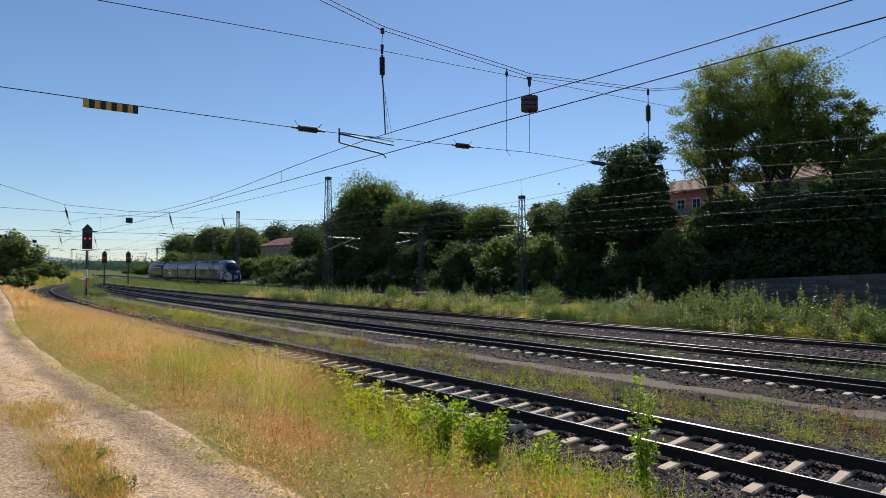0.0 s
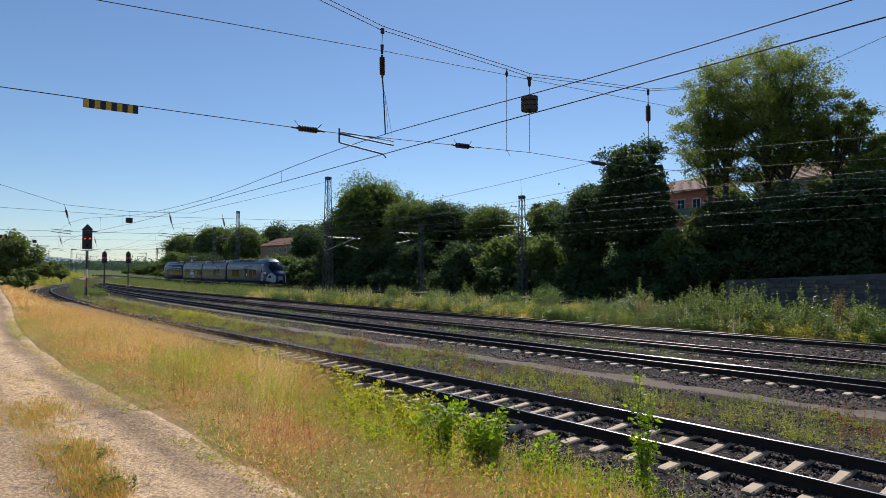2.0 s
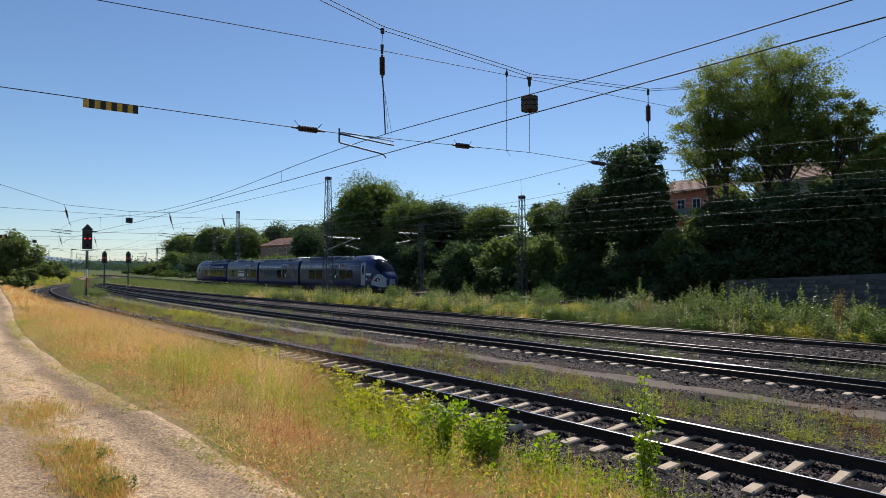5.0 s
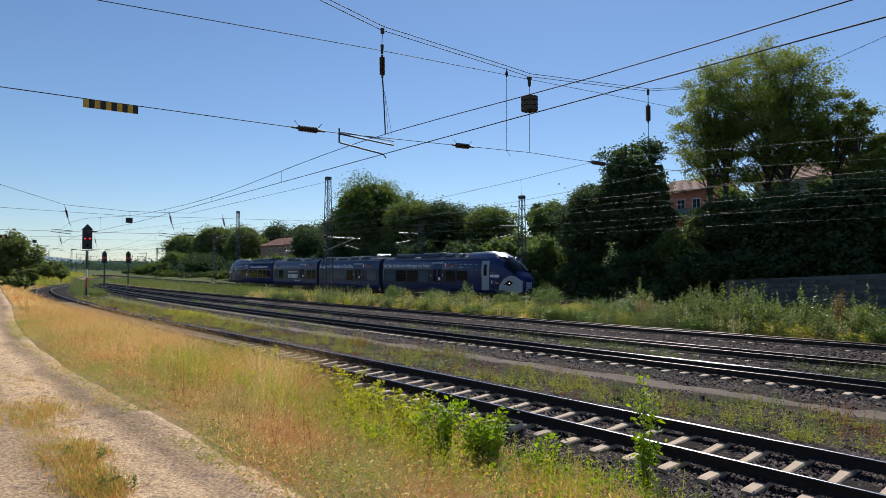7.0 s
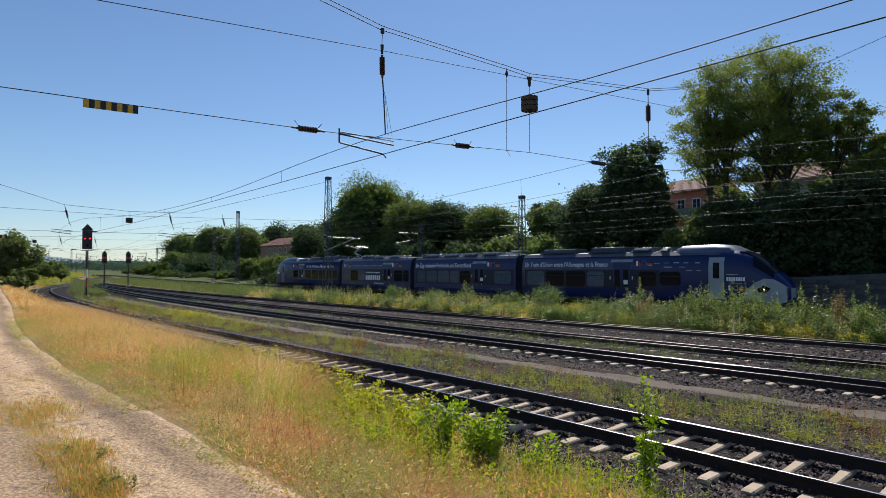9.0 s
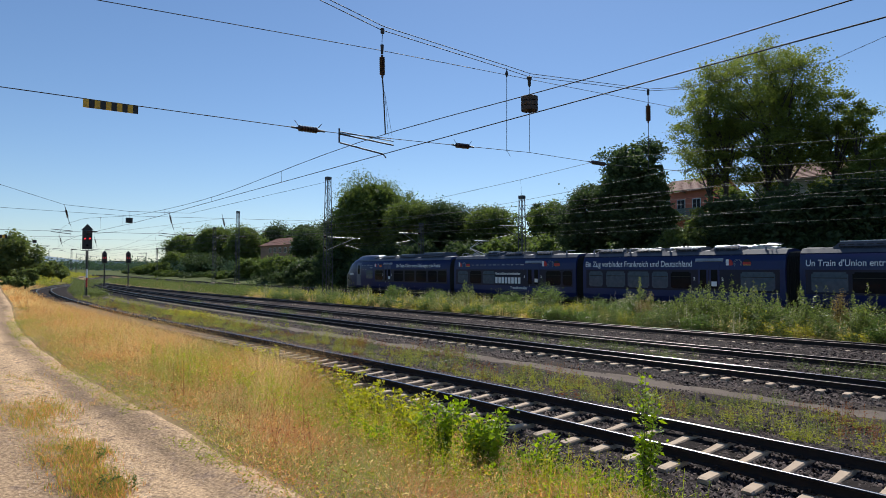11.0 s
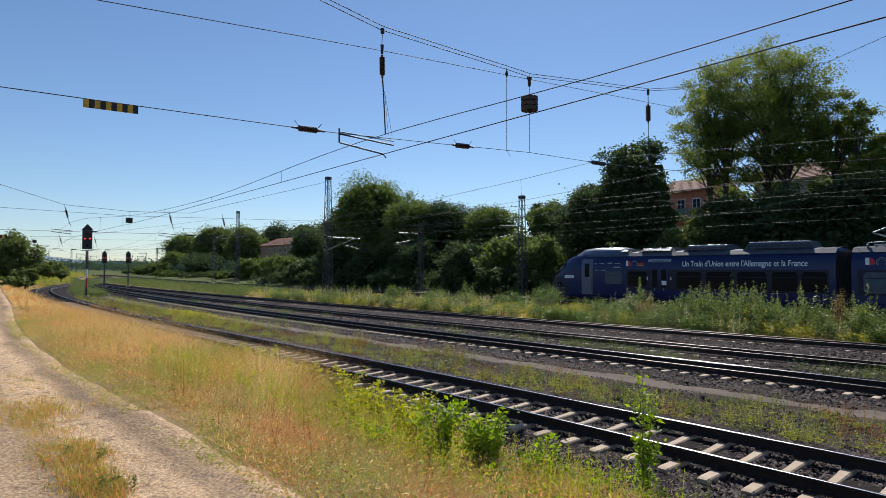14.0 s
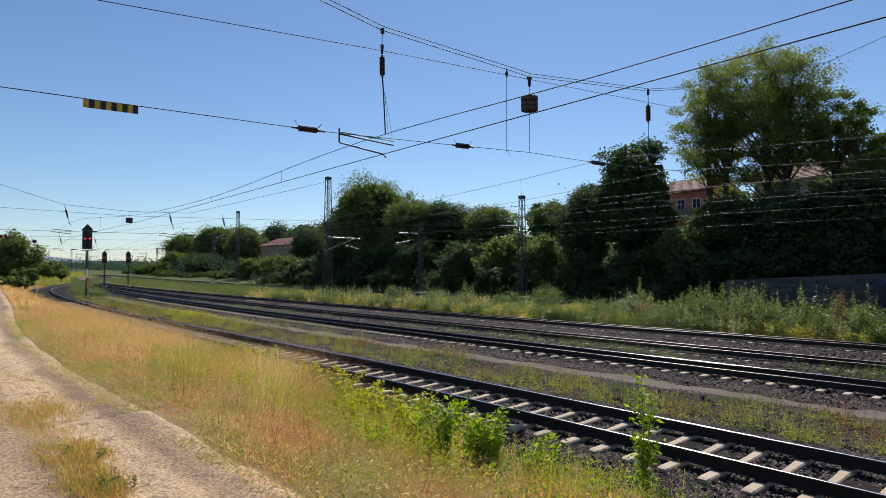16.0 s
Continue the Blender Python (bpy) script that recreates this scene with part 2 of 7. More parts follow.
def sandy():
    """Trodden sand: pale ruts along the way, darker gravel between, stains and pebbly relief."""
    m = bpy.data.materials.new("sandy_track")
    m.use_nodes = True
    n, l = m.node_tree.nodes, m.node_tree.links
    p = n["Principled BSDF"]
    p.inputs["Roughness"].default_value, p.inputs["Specular IOR Level"].default_value = 0.95, 0.08
    tc = n.new("ShaderNodeTexCoord")

    def noise_at(sx, sy, scale, detail, lo, hi):
        mp = n.new("ShaderNodeMapping")
        mp.inputs["Scale"].default_value = (sx, sy, 1)
        t = n.new("ShaderNodeTexNoise")
        t.inputs["Scale"].default_value, t.inputs["Detail"].default_value = scale, detail
        r = n.new("ShaderNodeMapRange")
        r.inputs[1].default_value, r.inputs[2].default_value = lo, hi
        l.new(tc.outputs["Object"], mp.inputs["Vector"])
        l.new(mp.outputs[0], t.inputs["Vector"])
        l.new(t.outputs[0], r.inputs[0])
        return r.outputs[0]

    def blend(fac, a, b):
        mx = n.new("ShaderNodeMix")
        mx.data_type = "RGBA"
        l.new(fac, mx.inputs[0])
        for k, v in ((6, a), (7, b)):
            if isinstance(v, tuple):
                mx.inputs[k].default_value = (*v, 1)
            else:
                l.new(v, mx.inputs[k])
        return mx.outputs[2]

    off = n.new("ShaderNodeAttribute")
    off.attribute_name = "from_verge"
    wob = noise_at(0.5, 0.5, 1.6, 5, 0.0, 1.0)
    sh = n.new("ShaderNodeMath")
    sh.operation = "MULTIPLY_ADD"
    l.new(wob, sh.inputs[0])
    sh.inputs[1].default_value = 0.45
    l.new(off.outputs["Fac"], sh.inputs[2])
    bands = n.new("ShaderNodeMapRange")
    bands.inputs[1].default_value, bands.inputs[2].default_value = -3.8, 0.2
    l.new(sh.outputs[0], bands.inputs[0])
    ramp = n.new("ShaderNodeValToRGB")
    cr = ramp.color_ramp
    for at, v in ((0.0, 0.55), (0.30, 0.8), (0.50, 0.75), (0.60, 0.35), (0.70, 0.4), (0.765, 0.95), (0.86, 1.0), (0.905, 0.28), (0.935, 0.25), (0.975, 0.8), (1.0, 0.45)):
        e = cr.elements[0] if at == 0.0 else cr.elements[1] if at == 1.0 else cr.elements.new(at)
        e.color = (v, v, v, 1)
    l.new(bands.outputs[0], ramp.inputs[0])
    streak = noise_at(0.16, 1.5, 1.3, 4, 0.40, 0.62)
    rm = n.new("ShaderNodeMix")
    rm.inputs[0].default_value = 0.28
    l.new(ramp.outputs[0], rm.inputs[2])
    l.new(streak, rm.inputs[3])
    ruts = rm.outputs[0]
    spots = noise_at(1, 1, 1.9, 6, 0.54, 0.95)
    grains = noise_at(1, 1, 34, 5, 0.35, 0.68)
    pits = noise_at(1, 1, 9, 6, 0.54, 0.68)
    base = blend(ruts, (0.17, 0.125, 0.085), (0.72, 0.52, 0.32))
    base = blend(spots, base, (0.50, 0.36, 0.23))
    dark = blend(pits, base, (0.30, 0.22, 0.16))
    gr = blend(grains, (0.55, 0.52, 0.5), (1.18, 1.15, 1.1))
    mul = n.new("ShaderNodeMix")
    mul.data_type, mul.blend_type = "RGBA", "MULTIPLY"
    mul.inputs[0].default_value = 1.0
    l.new(dark, mul.inputs[6])
    l.new(gr, mul.inputs[7])
    l.new(mul.outputs[2], p.inputs["Base Color"])
    bp = n.new("ShaderNodeBump")
    bp.inputs["Strength"].default_value, bp.inputs["Distance"].default_value = 0.8, 0.008
    l.new(grains, bp.inputs["Height"])
    bp2 = n.new("ShaderNodeBump")
    bp2.inputs["Strength"].default_value, bp2.inputs["Distance"].default_value = 0.5, 0.025
    l.new(spots, bp2.inputs["Height"])
    l.new(bp.outputs[0], bp2.inputs["Normal"])
    l.new(bp2.outputs[0], p.inputs["Normal"])
    return m


G_SAND = sandy()
G_GRIT = mat("grey_grit", (0.20, 0.165, 0.13), (0.36, 0.30, 0.235), 0.95, 0, 0.9, 0.6, 35, 0.5, spec=0.08)
G_SOIL = mat("dry_soil", (0.17, 0.115, 0.055), (0.33, 0.235, 0.12), 0.95, 0, 0.6, 0.6, 18, 0.6, spec=0.08)
G_BALL = mat("ballast_bed", (0.008, 0.006, 0.006), (0.032, 0.025, 0.023), 0.9, 0, 2.5, 1.0, 22, 0.5, spec=0.08)
G_MID = mat("weedy_gravel", (0.022, 0.017, 0.014), (0.075, 0.058, 0.045), 0.95, 0, 0.7, 1.0, 20, 0.6, spec=0.08)
G_WALK = mat("trodden_gravel", (0.12, 0.096, 0.078), (0.20, 0.165, 0.135), 0.95, 0, 1.2, 0.6, 40, 0.5, spec=0.08)
G_GREEN = mat("rough_meadow", (0.05, 0.07, 0.02), (0.13, 0.14, 0.05), 0.95, 0, 0.3, 0.6, 9, 0.6, spec=0.08)


def build_ground():
    xs = np.concatenate([[-4000, -1500, -700, -420, -320, -260], np.arange(-230, -110, 10), np.arange(-110, -40, 2.5), np.arange(-40, -16, 0.7), np.arange(-16, 6, 0.3), np.arange(6, 40, 3), [60, 120, 400, 1500, 4000]])
    e, a, y2, y4, y5 = EDGE(xs), T1(xs), T2(xs), T4(xs), T5(xs)
    w0, w1 = y2 - 3.75, y2 - 2.85
    stops = [(xs * 0 - 4000, 1, 6), (xs * 0 - 400, 2, 6), (xs * 0 - 40, 6, 6), (e - 7, 14, 0), (e - 2.9, 8, 0), (e - 1.4, 10, 0), (e, 14, 2), (a - 3.1, 12, 3), (a + 2.5, 8, 4), (w0, 5, 5), (w1, 4, 4), (y2 - 2.2, 40, 3), (y4 + 2.3, 8, 2), (y5 - 3, 12, 3), (y5 + 3, 8, 6), (y5 + 16, 6, 6), (y5 + 60, 3, 6), (y5 + 300, 2, 6), (y5 + 5000, 0, 6)]
    cols, mats = [], []
    for (p, k, m), (q, _, _) in zip(stops, stops[1:]):
        for i in range(k):
            cols.append(p + (q - p) * i / k)
            mats.append(m)
    cols.append(stops[-1][0])
    Y = np.array(cols).T
    X = np.repeat(xs[:, None], Y.shape[1], 1)
    Z = gz(X, Y)
    nr, nc = X.shape
    near = (np.abs(X + 20) < 60) & (np.abs(Y - 15) < 30)
    Z = Z + near * (rng.normal(0, 0.012, X.shape) + 0.03 * np.sin(X * 1.3 + Y * 2.1) * np.sin(Y * 1.7 - X * 0.6))
    i, j = np.meshgrid(np.arange(nr - 1), np.arange(nc - 1), indexing="ij")
    f = np.stack([i * nc + j, (i + 1) * nc + j, (i + 1) * nc + j + 1, i * nc + j + 1], -1).reshape(-1, 4)
    me = raw("ground", np.stack([X, Y, Z], -1).reshape(-1, 3), f, None, True)
    for m in (G_SAND, G_GRIT, G_SOIL, G_BALL, G_MID, G_WALK, G_GREEN):
        me.materials.append(m)
    idx = np.tile(np.array(mats, np.int32), nr - 1)
    me.polygons.foreach_set("material_index", idx)
    at = me.attributes.new("from_verge", "FLOAT", "POINT")
    at.data.foreach_set("value", np.clip(Y - e[:, None], -50, 50).astype(np.float32).ravel())
    return tagged(new("ground", me), "sandy track, dry grass verge and dark ballast ground", "ground", kind="structure")


ground = build_ground()

# ---- tracks ----
RAIL = [(-0.0725, -0.172), (0.0725, -0.172), (0.0725, -0.160), (0.02, -0.145), (0.010, -0.13), (0.010, -0.05), (0.034, -0.036), (0.036, -0.018), (0.030, -0.0085), (0.012, -0.0018), (0.0, -0.001), (-0.012, -0.0018), (-0.030, -0.0085), (-0.036, -0.018), (-0.034, -0.036), (-0.010, -0.05), (-0.010, -0.13), (-0.02, -0.145), (-0.0725, -0.160)]


def rail_mesh(name, f, side, z, xs):
    ys = f(xs)
    d = np.gradient(ys, xs)
    nx, ny = -d / np.hypot(1, d), 1 / np.hypot(1, d)
    k = len(RAIL)
    V = np.zeros((len(xs), k, 3))
    for j, (o, h) in enumerate(RAIL):
        V[:, j, 0] = xs + nx * (side * 0.7535 + o)
        V[:, j, 1] = ys + ny * (side * 0.7535 + o)
        V[:, j, 2] = z + h + 0.002
    n = len(xs)
    i, j = np.meshgrid(np.arange(n - 1), np.arange(k), indexing="ij")
    fc = np.stack([i * k + j, i * k + (j + 1) % k, (i + 1) * k + (j + 1) % k, (i + 1) * k + j], -1).reshape(-1, 4)
    me = raw(name, V.reshape(-1, 3), fc, M_RUST, False)
    me.materials.append(M_STEEL if f is T1 or (f is T2 and side > 0) else M_DULL)
    me.polygons.foreach_set("use_smooth", np.isin(j.ravel(), (7, 8, 9, 10, 11, 12)))
    me.polygons.foreach_set("material_index", np.where(np.isin(j.ravel(), (8, 9, 10, 11)), 1, 0).astype(np.int32))
    return me


def sleeper_mesh():
    """Concrete sleeper: deep at the rail seats, waisted and lower in the middle."""
    bm = bmesh.new()
    rings = []
    for y, top, w in [(-1.3, -0.02, 0.075), (-1.24, -0.005, 0.09), (-0.75, 0.0, 0.09), (-0.5, -0.018, 0.08), (-0.3, -0.03, 0.074), (0, -0.036, 0.072), (0.3, -0.03, 0.074), (0.5, -0.018, 0.08), (0.75, 0.0, 0.09), (1.24, -0.005, 0.09), (1.3, -0.02, 0.075)]:
        rings.append([bm.verts.new(p) for p in ((-w - 0.01, y, -0.2), (-w, y, top - 0.02), (-w + 0.02, y, top), (w - 0.02, y, top), (w, y, top - 0.02), (w + 0.01, y, -0.2))])
    for a, b in zip(rings, rings[1:]):
        for i in range(5):
            bm.faces.new((a[i], a[i + 1], b[i + 1], b[i]))
    bm.faces.new(rings[0])
    bm.faces.new(rings[-1][::-1])
    bmesh.ops.recalc_face_normals(bm, faces=bm.faces)
    me = bpy.data.meshes.new("sleeper")
    bm.to_mesh(me)
    bm.free()
    me.materials.append(M_CONC)
    return me


def clip_mesh():
    """Rail fastening: a base plate, a bent spring and a screw head on each side of the rail."""
    bm = bmesh.new()
    for s in (-1, 1):
        box(bm, -0.07, 0.07, s * 0.085 - 0.035, s * 0.085 + 0.035, 0.0, 0.022)
        rod(bm, (0, s * 0.1, 0.02), (0, s * 0.1, 0.07), 0.018, 6)
        rod(bm, (-0.06, s * 0.07, 0.035), (0.06, s * 0.07, 0.035), 0.009, 5)
    bmesh.ops.recalc_face_normals(bm, faces=bm.faces)
    me = bpy.data.meshes.new("fastening")
    bm.to_mesh(me)
    bm.free()
    me.materials.append(M_RUST)
    return me


SLEEPER, CLIP = sleeper_mesh(), clip_mesh()
TRACKS = [("first", T1, 0.0, 0.0, 8, -62, 0.33), ("second", T2, -0.28, 0.035, 6, -70, 0.2), ("third", T3, -0.30, 0.045, 4, -60, 0.5), ("fourth", T4, -0.29, 0.04, 4, -60, 0.1), ("fifth", T5, Z5, 0.0, 4, -30, 0.4)]


def build_track(nm, f, z, cant, x1, x0, ph):
    tr = tagged(new("railway_track"), "railway track of worn steel rails on concrete sleepers in dark ballast", "railway track", "railway tracks", "structure")
    xs = np.concatenate([np.arange(-400, -120, 8), np.arange(-120, 60.1, 2.0)]) if nm != "first" else np.concatenate([np.arange(-230, -120, 5), np.arange(-120, 60.1, 1.5)])
    for s in (-1, 1):
        mesh_part("rail", rail_mesh("rail", f, s, z - s * cant, xs), tr)
    n = int((x1 - x0) / 0.6)
    for i in range(n):
        x = x0 + ph + 0.6 * i
        y = float(f(x))
        dy = float(f(x + 0.1) - f(x - 0.1)) / 0.2
        tilt = math.degrees(math.atan2(cant * 2, 1.5))
        h = z - (0.245 if nm in ("third", "fourth") else 0.19) + random.uniform(-0.008, 0.006)
        m = pose(x, y, h, -tilt, 0, math.degrees(math.atan(dy)) + random.uniform(-0.8, 0.8))
        sl = mesh_part("sleeper", SLEEPER, tr, at=m)
        if nm in ("first", "second") and x > -32:
            for s in (-1, 1):
                mesh_part("fastening", CLIP, sl, at=pose(0, s * 0.7535, 0.002))
    return tr


for row in TRACKS:
    build_track(*row)


def stones(name, xs, ys, zs, size, material, label):
    """Broken stones half sunk in the bed: jittered pyramids."""
    n = len(xs)
    base = np.array([[1, 0, -0.25], [0, 1, -0.25], [-1, 0, -0.25], [0, -1, -0.25], [0, 0, 0.7]], float)
    fc = np.array([[0, 1, 4], [1, 2, 4], [2, 3, 4], [3, 0, 4]])
    v = base[None] * rng.uniform(0.5, 1.25, (n, 5, 1)) + rng.normal(0, 0.16, (n, 5, 3))
    ang = rng.uniform(0, 6.28, n)
    til = rng.normal(0, 0.5, n)
    c, s = np.cos(ang)[:, None], np.sin(ang)[:, None]
    x, y, z = v[..., 0] * c - v[..., 1] * s, v[..., 0] * s + v[..., 1] * c, v[..., 2]
    ct, st = np.cos(til)[:, None], np.sin(til)[:, None]
    y, z = y * ct - z * st, y * st + z * ct
    sz = (size * rng.uniform(0.6, 1.4, n))[:, None]
    P = np.stack([x * sz + xs[:, None], y * sz + ys[:, None], z * sz + zs[:, None]], -1)
    F = (np.arange(n) * 5)[:, None, None] + fc[None]
    return tagged(new(name, raw(name, P.reshape(-1, 3), F.reshape(-1, 3), material)), label, "stones", kind="stuff")


def scatter_band(n, x0, x1, f0, f1, near=1.0):
    """Places in a band, denser towards the camera when near > 1."""
    x = x1 - (x1 - x0) * rng.uniform(0, 1, n) ** near
    y = f0(x) + (f1(x) - f0(x)) * rng.uniform(0, 1, n)
    return x, y


bx, by = scatter_band(62000, -34, 3, lambda x: T1(x) - 3.1, lambda x: T1(x) + 2.7, 1.4)
stones("ballast", bx, by, gz(bx, by) + 0.004, 0.038, M_STONE, "dark broken ballast stones round the near sleepers")
bx, by = scatter_band(60000, -56, 2, lambda x: T2(x) - 2.6, lambda x: T4(x) + 2.3, 1.3)
stones("ballast", bx, by, gz(bx, by) + 0.012, 0.05, M_STONE, "dark broken ballast stones between the far tracks")
bx, by = scatter_band(34000, -34, 2, lambda x: T1(x) + 2.3, lambda x: T2(x) - 2.0, 1.3)
k = ((by < T2(bx) - 3.65 + 0.1 * np.sin(bx * 2.3)) | (by > T2(bx) - 2.9 + 0.1 * np.sin(bx * 3.1))) & (rng.uniform(0, 1, len(bx)) < 0.85)
bx, by = bx[k], by[k]
stones("loose_stones", bx, by, gz(bx, by), 0.034, M_STONE, "loose grey stones among the weeds")
px_, py_ = scatter_band(5000, -14, -3, lambda x: EDGE(x) - 3.2, lambda x: EDGE(x) + 0.25, 1.5)
M_PEBBLE = mat("pebble", (0.30, 0.22, 0.16), (0.60, 0.48, 0.36), 0.85, 0.0, 9, 0.2, island=0.8)
stones("pebbles", px_, py_, gz(px_, py_) + 0.002, 0.006, M_PEBBLE, "small pebbles strewn on the sandy track")

# ---- train ----
M_COWL = mat("glossy_navy", (0.10, 0.12, 0.18), (0.14, 0.16, 0.22), 0.36, 0.6, 1.0)
HW = 1.42
SIDE = [(-1.33, 0.42), (-1.42, 0.75), (-1.42, 2.6), (-1.36, 3.1), (-1.22, 3.5), (-0.95, 3.74), (0, 3.82), (0.95, 3.74), (1.22, 3.5), (1.36, 3.1), (1.42, 2.6), (1.42, 0.75), (1.33, 0.42)]


def side_y(z):
    """Half width of the body at a height."""
    return float(np.interp(z, [0.42, 0.75, 2.6, 3.1, 3.5, 3.74], [1.33, 1.42, 1.42, 1.36, 1.22, 0.95]))


def loft(bm, stations):
    """Body through cross-sections: (x, width, top, bottom) shape SIDE."""
    rings = []
    for x, w, z1, z0 in stations:
        rings.append([bm.verts.new((x, y * w, z0 + (z - 0.42) / 3.4 * (z1 - z0))) for y, z in SIDE])
    k = len(SIDE)
    for a, b in zip(rings, rings[1:]):
        for i in range(k):
            bm.faces.new((a[i], a[(i + 1) % k], b[(i + 1) % k], b[i]))
    bm.faces.new(rings[0])
    bm.faces.new(rings[-1][::-1])


def panel(bm, x0, x1, z0, z1, out=0.006, thick=0.05, s=-1):
    """A plate that follows the leaning side of the body."""
    zs = sorted({z0, z1, (z0 + z1) / 2, *[b for b in (2.6, 3.1, 3.5) if z0 < b < z1]})
    k = len(zs)
    v = []
    for x in (x0, x1):
        for z in zs:
            v.append((bm.verts.new((x, s * (side_y(z) + out), z)), bm.verts.new((x, s * (side_y(z) - thick), z))))
    for i in range(k - 1):
        bm.faces.new((v[i][0], v[i + 1][0], v[i + k + 1][0], v[i + k][0]))
        bm.faces.new((v[i][1], v[i + k][1], v[i + k + 1][1], v[i + 1][1]))
    for i, j in ((0, k), (k - 1, 2 * k - 1)):
        bm.faces.new((v[i][0], v[j][0], v[j][1], v[i][1]))
    for i, j in [(i, i + 1) for i in range(k - 1)] + [(i + k, i + k + 1) for i in range(k - 1)]:
        bm.faces.new((v[i][0], v[j][0], v[j][1], v[i][1]))


def lettering(body, x, z, size, car, mirror=1, out=0.02, bold=0.004, width=None):
    """White letters on the near side; they read in the direction of +x."""
    cu = bpy.data.curves.new("lettering", "FONT")
    cu.body, cu.size, cu.align_x, cu.align_y = body, size, "LEFT", "CENTER"
    cu.extrude, cu.offset = 0.003, bold
    ob = bpy.data.objects.new("lettering", cu)
    me = bpy.data.meshes.new_from_object(ob)
    bpy.data.objects.remove(ob)
    me.materials.append(M_WHITE)
    w = max(v.co.x for v in me.vertices) - min(v.co.x for v in me.vertices)
    k = (width / w) if width else 1.0
    t = mesh_part("lettering", me, car, "white lettering")
    lean = math.degrees(math.atan2(side_y(z - 0.2) - side_y(z + 0.2), 0.4))
    t.matrix_local = pose(x, -(side_y(z) + out), z, 90 - lean, 0, 0) @ Matrix.Diagonal((k, 1, 1, 1))
    return t


def roundels(car, x, z, r):
    """Three flag badges: a half-round tricolour, a ring of stars, a tricolour disc."""
    def disc_strip(name, cx, lo, hi, vertical, m, half=False):
        bm = bmesh.new()
        pts = []
        for i in range(13):
            t = lo + (hi - lo) * i / 12
            h = math.sqrt(max(0, 1 - t * t))
            pts.append((t, -h if not half or vertical is False else -h, h))
        up = [bm.verts.new((cx + r * t, -side_y(z) - 0.016, z + r * b)) if vertical else bm.verts.new((cx + r * b, -side_y(z) - 0.016, z + r * t)) for t, a, b in pts]
        dn = [bm.verts.new((cx + r * t, -side_y(z) - 0.016, z + r * a)) if vertical else bm.verts.new((cx + r * a, -side_y(z) - 0.016, z + r * t)) for t, a, b in pts]
        for i in range(12):
            try:
                bm.faces.new((up[i], up[i + 1], dn[i + 1], dn[i]))
            except ValueError:
                pass
        return part(name, bm, m, car)
    bm = bmesh.new()
    box(bm, x - r * 0.85, x - r * 0.1, -side_y(z) - 0.016, -side_y(z) + 0.02, z - r, z + r)
    part("flag_badge", bm, M_WHITE, car, "white field of a flag badge")
    disc_strip("flag_badge", x - r * 0.1, 0.0, 0.98, True, M_REDP)
    bm = bmesh.new()
    c = x + 2.1 * r
    for i in range(12):
        t = i * math.pi / 6
        rod(bm, (c + 0.75 * r * math.cos(t), -side_y(z) - 0.014, z + 0.75 * r * math.sin(t)), (c + 0.75 * r * math.cos(t), -side_y(z) + 0.01, z + 0.75 * r * math.sin(t)), r * 0.1, 5)
    for i in range(24):
        t, t2 = i * math.pi / 12, (i + 1) * math.pi / 12
        rod(bm, (c + r * math.cos(t), -side_y(z) - 0.012, z + r * math.sin(t)), (c + r * math.cos(t2), -side_y(z) - 0.012, z + r * math.sin(t2)), r * 0.04, 4)
    part("star_ring", bm, M_SILVER, car, "ring of pale stars")
    c = x + 4.3 * r
    disc_strip("flag_badge", c, -0.98, -0.34, False, M_GOLD)
    disc_strip("flag_badge", c, -0.33, 0.33, False, M_REDP)
    disc_strip("flag_badge", c, 0.34, 0.98, False, M_BLACK)


def bogie(car, x):
    bm = bmesh.new()
    box(bm, x - 1.6, x + 1.6, -1.15, -0.95, 0.42, 0.72, 0.05)
    box(bm, x - 1.6, x + 1.6, 0.95, 1.15, 0.42, 0.72, 0.05)
    box(bm, x - 0.3, x + 0.3, -1.0, 1.0, 0.35, 0.65, 0.04)
    for d in (-1.35, 1.35):
        box(bm, x + d - 0.18, x + d + 0.18, -1.24, -1.1, 0.3, 0.62, 0.03)
    part("bogie_frame", bm, M_DARK, car)
    for d in (-1.35, 1.35):
        bm = bmesh.new()
        for s in (-1, 1):
            lathe(bm, (x + d, s * 0.75 - 0.07, 0.44), (0, 1, 0), [(0, 0.2), (0.0, 0.42), (0.1, 0.44), (0.12, 0.40), (0.13, 0.2)], 20)
        rod(bm, (x + d, -0.9, 0.44), (x + d, 0.9, 0.44), 0.08, 8)
        part("wheelset", bm, M_DARK, car)


